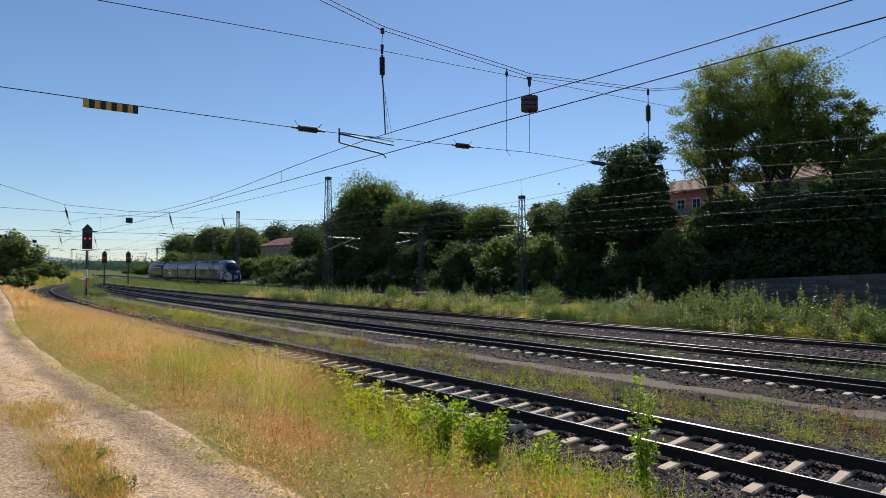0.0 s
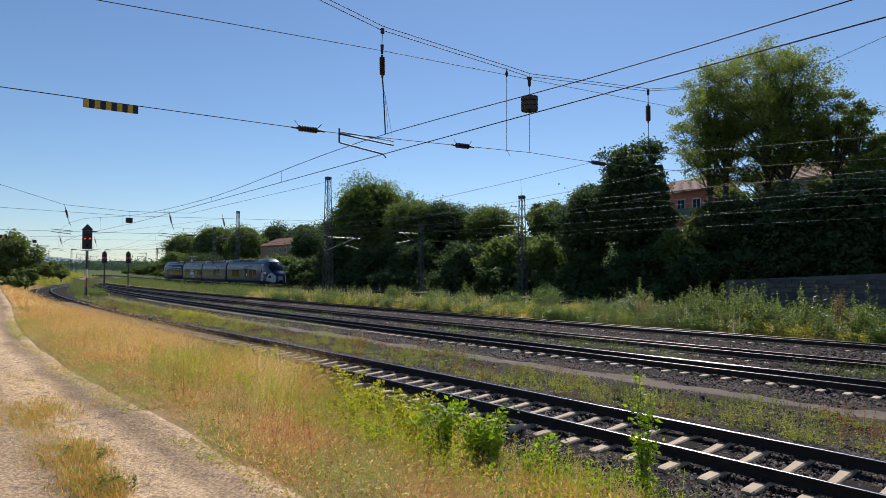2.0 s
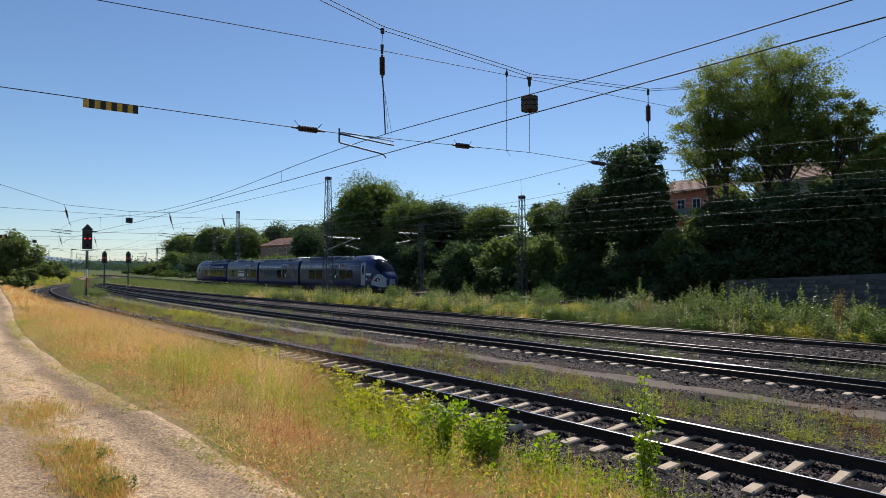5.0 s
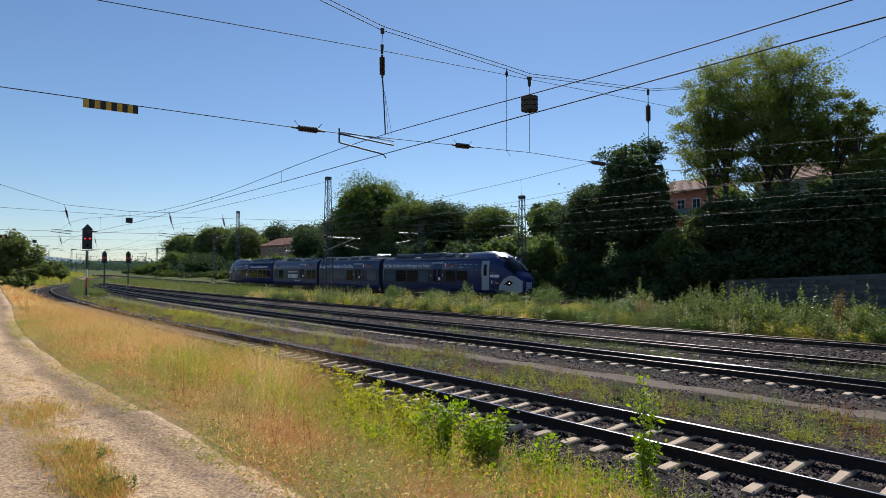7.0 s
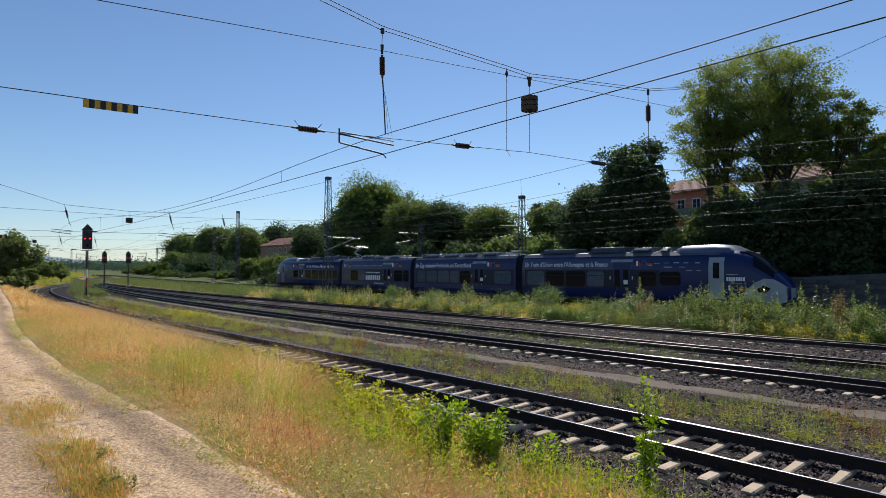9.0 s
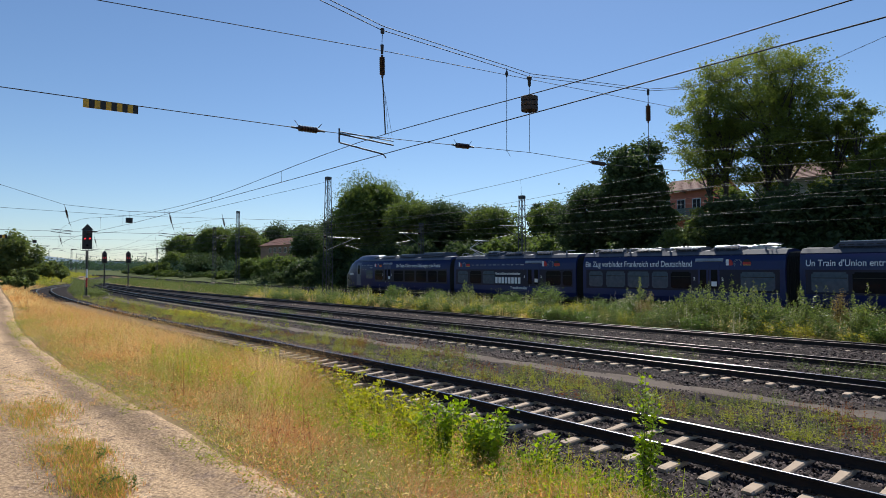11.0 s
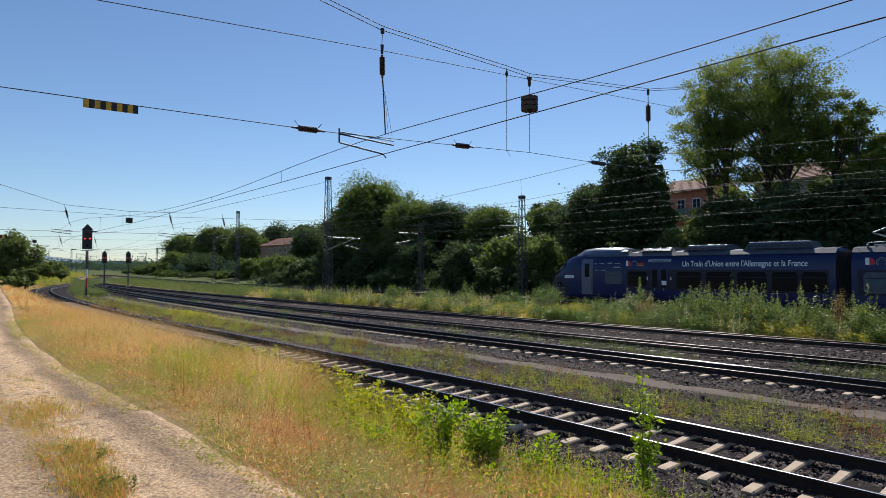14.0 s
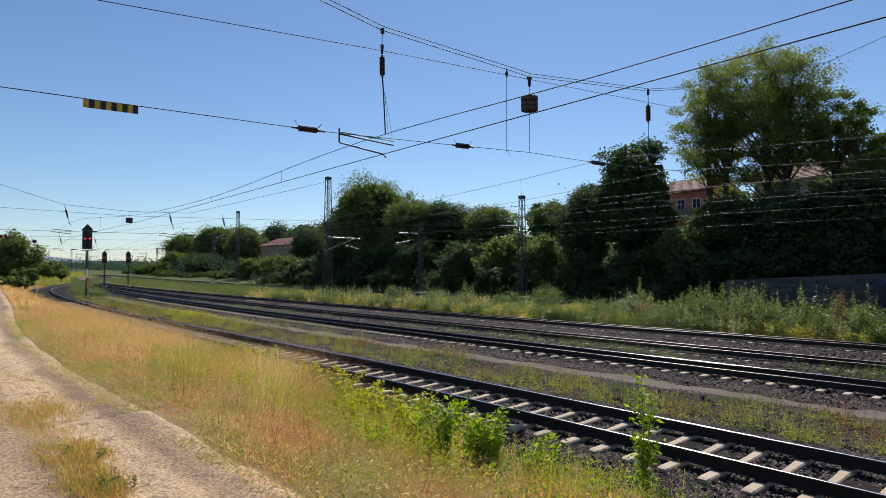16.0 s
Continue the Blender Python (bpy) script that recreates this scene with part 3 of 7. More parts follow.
def roof_unit(car, x0, x1, h=0.42, w=1.0, tilt=0.12, m=None):
    bm = bmesh.new()
    z = 3.74
    v = [bm.verts.new(p) for p in ((x0, -w, z), (x1, -w, z), (x1, w, z), (x0, w, z), (x0 + 0.3, -w * 0.72, z + h - tilt * 0.3), (x1 - 0.25, -w * 0.72, z + h), (x1 - 0.25, w * 0.72, z + h), (x0 + 0.3, w * 0.72, z + h - tilt * 0.3))]
    for f in ((0, 1, 2, 3), (4, 5, 6, 7), (0, 1, 5, 4), (1, 2, 6, 5), (2, 3, 7, 6), (3, 0, 4, 7)):
        bm.faces.new([v[i] for i in f])
    bmesh.ops.bevel(bm, geom=list(bm.edges), offset=0.04, segments=2, affect="EDGES")
    u = part("roof_unit", bm, M_ROOF, car, "dark roof unit with a bright metal lid")
    bm = bmesh.new()
    box(bm, x0 + 0.34, x1 - 0.3, -w * 0.74, w * 0.74, z + h - 0.03, z + h + 0.035, 0.012)
    part("lid", bm, m or M_UNIT, u, "bright metal lid")
    bm = bmesh.new()
    v = [bm.verts.new(p) for p in ((x0 + 0.4, -w * 0.99, z + 0.10), (x1 - 0.35, -w * 0.99, z + 0.10), (x1 - 0.4, -w * 0.78, z + h - 0.03), (x0 + 0.45, -w * 0.78, z + h - 0.03))]
    bm.faces.new(v)
    ext = bmesh.ops.extrude_face_region(bm, geom=list(bm.faces))
    bmesh.ops.translate(bm, verts=[q for q in ext["geom"] if isinstance(q, bmesh.types.BMVert)], vec=(0, -0.02, 0.01))
    part("side_plate", bm, M_ROOF, u)
    bm = bmesh.new()
    k = max(2, int((x1 - x0) / 0.5))
    for i in range(k):
        xx = x0 + 0.35 + (x1 - x0 - 0.7) * i / k
        g = bmesh.new()
        box(g, xx, xx + 0.3, -w * 0.95, -w * 0.83, z + h * 0.2, z + h * 0.6)
        part("grille", g, M_DARK, u)
    bm.free()
    return u


def window(car, x0, x1, z0=1.32, z1=2.42, m=None):
    bm = bmesh.new()
    panel(bm, x0, x1, z0, z1, 0.012)
    bmesh.ops.bevel(bm, geom=[e for e in bm.edges if abs(e.verts[0].co.x - e.verts[1].co.x) < 1e-5 and abs(e.verts[0].co.z - e.verts[1].co.z) < 1e-5], offset=0.10, segments=3, affect="EDGES")
    w = part("window", bm, m or M_GLASS, car, "tinted window, in paler glass where daylight is painted in")
    bm = bmesh.new()
    panel(bm, x0 + 0.06, x1 - 0.06, z1 - 0.34, z1 - 0.30, 0.016)
    part("transom", bm, M_RUBBER, w)
    return w


def door(car, x0, x1):
    """Double-leaf passenger door with a header plate."""
    d = None
    xm = (x0 + x1) / 2
    for a, b in ((x0, xm - 0.02), (xm + 0.02, x1)):
        bm = bmesh.new()
        panel(bm, a, b, 0.55, 3.0, 0.010)
        d = part("door", bm, M_BLUE, car, "dark blue sliding door leaf")
        bm = bmesh.new()
        panel(bm, a + 0.13, b - 0.13, 1.35, 2.55, 0.018)
        part("pane", bm, M_GLASS, d)
        bm = bmesh.new()
        rod(bm, ((a + b) / 2, -1.45, 1.1), ((a + b) / 2, -1.45, 1.3), 0.015)
        part("handle", bm, M_SILVER, d)
    bm = bmesh.new()
    panel(bm, x0 - 0.2, x1 + 0.2, 3.06, 3.28, 0.05, 0.1)
    bmesh.ops.bevel(bm, geom=list(bm.edges), offset=0.02, segments=1, affect="EDGES")
    part("door_header", bm, M_SILVER, car, "pale grey door header housing")
    lettering("2", x0 - 0.32, 1.95, 0.28, car)
    lettering("2", x1 + 0.12, 1.95, 0.28, car)
    bm = bmesh.new()
    panel(bm, xm + 0.18, xm + 0.52, 1.5, 1.8, 0.024)
    part("notice", bm, M_WHITE, car, "white notice on the door")


def bars(car, rows, m=M_SILVER):
    """Lettering too small or not to be spelt: plain bars (x, width, z, height)."""
    for x, w, z, h in rows:
        bm = bmesh.new()
        panel(bm, x, x + w * 0.8, z - h * 0.35, z + h * 0.35, 0.014, 0.02)
        part("lettering_bar", bm, m, car)


def wordmark(car, x, w, z, h):
    """A product mark as a row of plain white blocks."""
    n = 8
    s = w / n
    for i in range(n):
        k = 0.85
        lo = z
        bm = bmesh.new()
        panel(bm, x + i * s, x + i * s + s * 0.72, lo, z + h * k, 0.014, 0.02)
        part("mark_block", bm, M_WHITE, car)


def car_common(name, x0, x1, train):
    """A middle body from x0 to x1 with roof, skirt and underframe."""
    car = new(name)
    car.parent = train
    bm = bmesh.new()
    loft(bm, [(x0, 1, 3.82, 0.42), (x1, 1, 3.82, 0.42)])
    body = part("body", bm, M_BLUE, car, "dark blue painted car body")
    bm = bmesh.new()
    pts = [(-1.24, 3.5), (-0.97, 3.76), (0, 3.85), (0.97, 3.76), (1.24, 3.5)]
    ra = [bm.verts.new((x0, y, z)) for y, z in pts]
    rb = [bm.verts.new((x1, y, z)) for y, z in pts]
    for i in range(4):
        bm.faces.new((ra[i], ra[i + 1], rb[i + 1], rb[i]))
    part("roof", bm, M_ROOF, car, "dark grey roof skin")
    bm = bmesh.new()
    panel(bm, x0 + 0.02, x1 - 0.02, 3.44, 3.52, 0.02)
    part("gutter", bm, M_NAVY, car)
    bm = bmesh.new()
    panel(bm, x0 + 0.3, x1 - 0.3, 1.18, 2.55, 0.004)
    part("window_band", bm, M_NAVY, car, "darker band round the windows")
    bm = bmesh.new()
    box(bm, x0 + 0.4, x1 - 0.4, -1.2, 1.2, 0.2, 0.5, 0.06)
    part("underframe", bm, M_DARK, car)
    return car


def gangway(car, x):
    bm = bmesh.new()
    loft(bm, [(x - 0.37 + i * 0.0463, 0.86 if i % 2 == 0 else 0.93, 3.6 if i % 2 == 0 else 3.66, 0.6 if i % 2 == 0 else 0.55) for i in range(17)])
    part("bellows", bm, M_RUBBER, car, "black corrugated gangway bellows")


def end_car(train, reverse=False):
    """A driving car, 20.5 m: nose at x = 0 (front) running back to x = -20.5."""
    s = -1 if reverse else 1
    L = 20.5
    car = new("driving_car")
    car.parent = train

    def X(d):
        return -d if not reverse else d

    def span(a, b):
        p, q = X(a), X(b)
        return min(p, q), max(p, q)

    bm = bmesh.new()
    st = [(L, 1, 3.82, 0.42), (4.6, 1, 3.82, 0.42), (3.6, 0.995, 3.84, 0.42), (3.0, 0.98, 3.80, 0.42), (2.4, 0.95, 3.66, 0.42), (1.8, 0.90, 3.36, 0.42), (1.2, 0.82, 2.88, 0.42), (0.7, 0.72, 2.38, 0.45), (0.35, 0.62, 2.02, 0.5), (0.1, 0.5, 1.75, 0.6), (0.0, 0.36, 1.5, 0.8)]
    st = [(X(d), w, a, b) for d, w, a, b in st]
    loft(bm, st)
    part("body", bm, M_BLUE, car, "dark blue painted driving car body with raked nose", True)
    # roof skin
    bm = bmesh.new()
    pts = [(-1.24, 3.5), (-0.97, 3.76), (0, 3.86), (0.97, 3.76), (1.24, 3.5)]
    prev = None
    for d in (L, 4.6, 3.8):
        ring = [bm.verts.new((X(d), y, z)) for y, z in pts]
        if prev:
            for i in range(4):
                bm.faces.new((prev[i], prev[i + 1], ring[i + 1], ring[i]))
        prev = ring
    part("roof", bm, M_ROOF, car, "dark grey roof skin")
    # streamlined roof cowl behind the windscreen
    bm = bmesh.new()
    rings = []
    for d, w, h in ((7.0, 0.9, 0.30), (6.6, 0.98, 0.48), (4.4, 1.0, 0.52), (3.4, 0.96, 0.42), (2.7, 0.84, 0.18), (2.2, 0.7, -0.08)):
        rings.append([bm.verts.new((X(d), w * y, 3.70 + h * z - (0.1 if h < 0.2 else 0))) for y, z in ((-1.16, -0.4), (-0.98, 0.45), (-0.7, 0.9), (0, 1.0), (0.7, 0.9), (0.98, 0.45), (1.16, -0.4))])
    for a, b in zip(rings, rings[1:]):
        for i in range(6):
            bm.faces.new((a[i], a[i + 1], b[i + 1], b[i]))
    bm.faces.new(rings[0])
    part("roof_cowl", bm, M_COWL, car, "smooth glossy dark blue roof cowl above the cab", True)
    # windscreen: follows the upper nose, a little proud of it
    bm = bmesh.new()
    rings = []
    for d, w, z1, z0 in ((2.75, 0.965, 3.75, 0.42), (2.4, 0.95, 3.66, 0.42), (1.8, 0.90, 3.36, 0.42), (1.2, 0.82, 2.88, 0.42), (0.75, 0.73, 2.43, 0.45)):
        ring = []
        for y, z in SIDE[3:10]:
            if d > 2.2:
                y = max(-0.95, min(0.95, y))
            zz = z0 + (max(z, 3.3) - 0.42) / 3.4 * (z1 - z0) if d > 2.2 else z0 + (z - 0.42) / 3.4 * (z1 - z0)
            ring.append(bm.verts.new((X(d - 0.03), y * w * 1.015, zz + 0.03)))
        rings.append(ring)
    for a, b in zip(rings, rings[1:]):
        for i in range(6):
            bm.faces.new((a[i], a[i + 1], b[i + 1], b[i]))
    g = part("windscreen", bm, M_GLASS, car, "large raked dark windscreen", True)
    bm = bmesh.new()
    rod(bm, (X(0.75), -0.1, 2.48), (X(1.35), -0.55, 2.96), 0.015)
    part("wiper", bm, M_BLACK, g)
    # pale lower nose and headlights
    for sd in (-1, 1):
      bm = bmesh.new()
      v = []
      for d, w, z0, z1 in ((2.3, 1.345, 0.75, 1.15), (1.75, 1.29, 0.72, 1.75), (1.2, 1.175, 0.62, 2.02), (0.72, 1.035, 0.55, 1.98), (0.36, 0.905, 0.55, 1.76), (0.12, 0.735, 0.62, 1.56)):
          v.append([bm.verts.new((X(d), sd * (w + 0.012), z)) for z in (z0, (z0 + z1) / 2, z1)])
      v.append([bm.verts.new((X(-0.02), sd * 0.3, z)) for z in (0.75, 1.1, 1.48)])
      v.append([bm.verts.new((X(-0.03), 0, z)) for z in (0.75, 1.1, 1.46)])
      for a, b in zip(v, v[1:]):
          for i in range(2):
              bm.faces.new((a[i], a[i + 1], b[i + 1], b[i]))
      part("nose_panel", bm, M_NAVY if reverse else M_SILVER, car, "dark lower nose panel" if reverse else "silver-grey lower nose panel")
      bm = bmesh.new()
      v = [bm.verts.new(p) for p in ((X(1.75), sd * 1.32, 1.25), (X(1.15), sd * 1.20, 1.12), (X(0.85), sd * 1.115, 1.42), (X(1.25), sd * 1.21, 1.62))]
      bm.faces.new(v)
      hl = part("headlight", bm, M_GLASS, car, "dark headlight cluster")
      bm = bmesh.new()
      bmesh.ops.create_uvsphere(bm, u_segments=10, v_segments=6, radius=0.04)
      bmesh.ops.translate(bm, verts=bm.verts, vec=(X(1.2), sd * 1.22, 1.36))
      part("bulb", bm, M_SILVER if reverse else M_LAMP, hl)
    bm = bmesh.new()
    lathe(bm, (X(0.03), 0, 1.3), (1, 0, 0), [(-0.01, 0.2), (0.01, 0.2)], 12)
    part("badge", bm, M_REDP, car)
    bm = bmesh.new()
    box(bm, *span(-0.25, 0.9), -0.22, 0.22, 0.55, 0.9, 0.05)
    box(bm, *span(0.3, 2.2), -1.0, 1.0, 0.25, 0.55, 0.08)
    part("coupler", bm, M_DARK, car)
    # window band, gutter, cab door, windows, doors
    bm = bmesh.new()
    panel(bm, *span(7.9 if not reverse else 7.4, L - 0.3), 1.18, 2.55, 0.004)
    part("window_band", bm, M_NAVY, car, "darker band round the windows")
    bm = bmesh.new()
    panel(bm, *span(4.7, L - 0.02), 3.44, 3.52, 0.02)
    part("gutter", bm, M_NAVY, car)
    bm = bmesh.new()
    panel(bm, *span(3.5, 4.5), 0.7, 3.34, 0.012)
    bmesh.ops.bevel(bm, geom=list(bm.edges), offset=0.01, segments=1, affect="EDGES")
    dr = part("cab_door", bm, M_SLATE if reverse else M_SILVER, car, "slate-blue cab door" if reverse else "silver-grey cab door")
    bm = bmesh.new()
    panel(bm, *span(3.8, 4.2), 2.0, 3.0, 0.024)
    part("pane", bm, M_GLASS, dr)
    bm = bmesh.new()
    rod(bm, (X(4.42), -1.48, 0.9), (X(4.42), -1.48, 1.9), 0.018)
    part("handle", bm, M_DARK, dr)
    if not reverse:
        window(car, *span(6.4, 7.9), 1.5, 2.42, M_GLASS)
        window(car, *span(8.2, 9.5), 1.4, 2.42, M_GLASS)
        wins = ((12.4, 13.9, M_GLASS_BACKLIT), (14.1, 15.9, M_GLASS), (16.1, 17.9, M_GLASS), (18.1, 19.9, M_GLASS_BACKLIT))
        door(car, *span(10.2, 11.6))
        roundels(car, X(9.55), 2.95, 0.21)
        lettering("Un Train d'Union entre l'Allemagne et la France", X(20.2), 2.92, 0.52, car, width=8.1)
        bars(car, [(X(8.3), 0.5, 2.98, 0.06), (X(7.6), 0.45, 3.0, 0.06), (X(6.9), 0.5, 3.02, 0.12), (X(6.2), 0.4, 3.0, 0.08), (X(5.4), 0.4, 3.0, 0.1), (X(7.6), 0.75, 2.72, 0.10), (X(6.5), 0.5, 2.72, 0.06), (X(6.0), 0.5, 2.5, 0.05), (X(5.3), 0.4, 2.5, 0.05)])
        wordmark(car, X(3.35), 1.15, 1.85, 0.28)
        bars(car, [(X(3.35), 0.9, 2.25, 0.05), (X(2.9), 0.6, 1.72, 0.04)])
        roundels(car, X(3.1), 1.42, 0.15)
    else:
        window(car, *span(5.6, 7.0), 1.5, 2.42, M_GLASS_BACKLIT)
        window(car, *span(7.5, 9.0), 1.4, 2.42, M_GLASS)
        wins = ((11.2, 12.9, M_GLASS), (13.2, 14.9, M_GLASS), (15.2, 16.9, M_GLASS), (17.2, 18.6, M_GLASS), (18.8, 20.1, M_GLASS))
        door(car, *span(9.3, 10.6))
        roundels(car, X(7.55), 2.95, 0.23)
        lettering("Un Train d'Union entre l'Allemagne et la France", X(11.6), 2.92, 0.52, car, width=7.5)
        bars(car, [(X(4.6), 0.35, 2.98, 0.08), (X(5.1), 0.5, 3.0, 0.06), (X(5.8), 0.5, 3.02, 0.1), (X(6.4), 0.6, 3.0, 0.06), (X(6.3), 0.75, 2.72, 0.1), (X(4.7), 0.4, 2.5, 0.05), (X(5.3), 0.5, 2.5, 0.05)])
        wordmark(car, X(1.9), 0.9, 1.9, 0.26)
    for a, b, m in wins:
        window(car, *span(a, b), 1.3, 2.42, m)
    units = ((7.2, 8.4), (8.6, 10.6), (10.8, 14.2), (15.2, 19.0)) if not reverse else ((4.6, 7.6), (8.0, 10.9), (11.4, 14.6), (15.3, 19.3))
    for i, (a, b) in enumerate(units):
        roof_unit(car, *span(a, b), h=(0.3, 0.34, 0.44, 0.40)[i] if not reverse else (0.26, 0.28, 0.40, 0.48)[i])
    bm = bmesh.new()
    box(bm, *span(5.0, L - 1.5), -1.2, 1.2, 0.2, 0.5, 0.06)
    part("underframe", bm, M_DARK, car)
    bogie(car, X(5.2))
    bogie(car, X(L - 1.5))
    if reverse:
        gangway(car, X(L + 0.36))
    return car


def pantograph(car, x, up):
    bm = bmesh.new()
    z = 3.85
    box(bm, x - 0.9, x + 0.9, -0.55, -0.47, z, z + 0.1)
    box(bm, x - 0.9, x + 0.9, 0.47, 0.55, z, z + 0.1)
    for sx in (-0.8, 0.8):
        for sy in (-0.5, 0.5):
            lathe(bm, (x + sx, sy, z - 0.1), (0, 0, 1), [(0, 0.06), (0.04, 0.1), (0.08, 0.06), (0.12, 0.1), (0.16, 0.06)], 8)
    top = 1.35 if up else 0.3
    knee = (x - 1.1, 0, z + top * 0.55)
    rod(bm, (x + 0.7, -0.35, z + 0.1), knee, 0.035)
    rod(bm, (x + 0.7, 0.35, z + 0.1), knee, 0.035)
    rod(bm, knee, (x + 0.5, -0.25, z + top), 0.025)
    rod(bm, knee, (x + 0.5, 0.25, z + top), 0.025)
    for d in (0.4, 0.65):
        rod(bm, (x + d, -0.8, z + top + 0.03), (x + d, 0.8, z + top + 0.03), 0.03)
    part("pantograph", bm, M_UNIT, car, "folded steel pantograph" if not up else "half raised steel pantograph")


def mid_car(train, kind):
    """A 14.3 m middle car centred on its own origin."""
    h = 7.16
    car = car_common("middle_car", -h, h, train)
    if kind == 1:
        # from the front end: text car
        door(car, 1.9, 3.3)
        for a, b, m in ((-6.6, -5.4, M_GLASS_BACKLIT), (-5.1, -3.5, M_GLASS_BACKLIT), (-3.3, -1.6, M_GLASS_BACKLIT), (-1.4, -0.2, M_GLASS_BACKLIT), (0.0, 1.4, M_GLASS), (4.6, 6.6, M_GLASS_BACKLIT)):
            window(car, a, b, 1.3, 2.42, m)
        roundels(car, 3.9, 2.95, 0.25)
        lettering("Ein Zug verbindet Frankreich und Deutschland", -6.95, 2.92, 0.58, car, width=8.4)
        for a, b, k in ((-6.4, -3.6, 0.3), (-3.2, -0.6, 0.28), (-0.2, 2.0, 0.32), (2.4, 4.6, 0.34)):
            roof_unit(car, a, b, k)
        pantograph(car, 5.6, False)
    else:
        door(car, 2.1, 3.5)
        for a, b, m in ((-6.6, -5.2, M_GLASS_BACKLIT), (-4.9, -3.4, M_GLASS), (-3.2, -1.7, M_GLASS_BACKLIT), (4.2, 5.7, M_GLASS), (5.9, 6.8, M_GLASS)):
            window(car, a, b, 1.3, 2.42, m)
        roundels(car, -6.3, 2.95, 0.25)
        roundels(car, 4.0, 2.95, 0.30)
        lettering("Grenzüberschreitender", -1.6, 2.2, 0.32, car, width=3.0)
        wordmark(car, -1.6, 3.1, 1.35, 0.62)
        lettering("Transfrontalier", 0.2, 1.0, 0.32, car, width=2.0)
        bars(car, [(-4.7 + 0.55 * i, 0.32 + 0.1 * (i % 3), 2.95, 0.07 + 0.03 * (i % 2)) for i in range(12)])
        pantograph(car, -5.4, True)
        for a, b, k in ((-3.4, -1.4, 0.42), (-1.2, 1.5, 0.3), (2.3, 4.6, 0.3)):
            roof_unit(car, a, b, k)
    for i in range(9):
        bm = bmesh.new()
        xx = -6.5 + i * 1.55
        lathe(bm, (xx, -0.9, 3.76), (0, 0, 1), [(0, 0.04), (0.06, 0.08), (0.1, 0.04), (0.16, 0.08), (0.2, 0.04), (0.26, 0.03)], 8)
        part("roof_insulator", bm, M_UNIT, car)
        bm = bmesh.new()
        rod(bm, (xx, -0.9, 4.02), (xx + 0.9, -0.9, 4.06), 0.022)
        part("roof_busbar", bm, M_UNIT, car)
    bogie(car, -h + 1.5)
    bogie(car, h - 1.5)
    gangway(car, h + 0.36)
    return car


train = tagged(new("train"), "dark blue four-car regional train with white lettering", "train")
CARS = [(end_car(train), 0.0, 0.0), (mid_car(train, 1), 0.0, 28.4), (mid_car(train, 2), 0.0, 43.4), (end_car(train, True), 0.0, 71.8)]

# ---- overhead line ----
SPAN_X = -12.5


def ribbed(bm, a, b, r=0.085, n=7):
    """A porcelain insulator with sheds, between two end fittings."""
    a, b = Vector(a), Vector(b)
    d = b - a
    L = d.length
    prof = [(0, 0.03), (0.08 * L, 0.03)]
    for i in range(n):
        z = (0.1 + 0.8 * i / n) * L
        prof += [(z, r * 0.55), (z + 0.02 * L, r), (z + 0.06 * L, r * 0.9), (z + 0.09 * L, r * 0.55)]
    prof += [(0.92 * L, 0.03), (L, 0.03)]
    return lathe(bm, a, d, prof, 12)


def sag(a, b, s, n=14):
    a, b = np.array(a, float), np.array(b, float)
    t = np.linspace(0, 1, n)[:, None]
    p = a + (b - a) * t
    p[:, 2] -= 4 * s * (t * (1 - t))[:, 0]
    return p


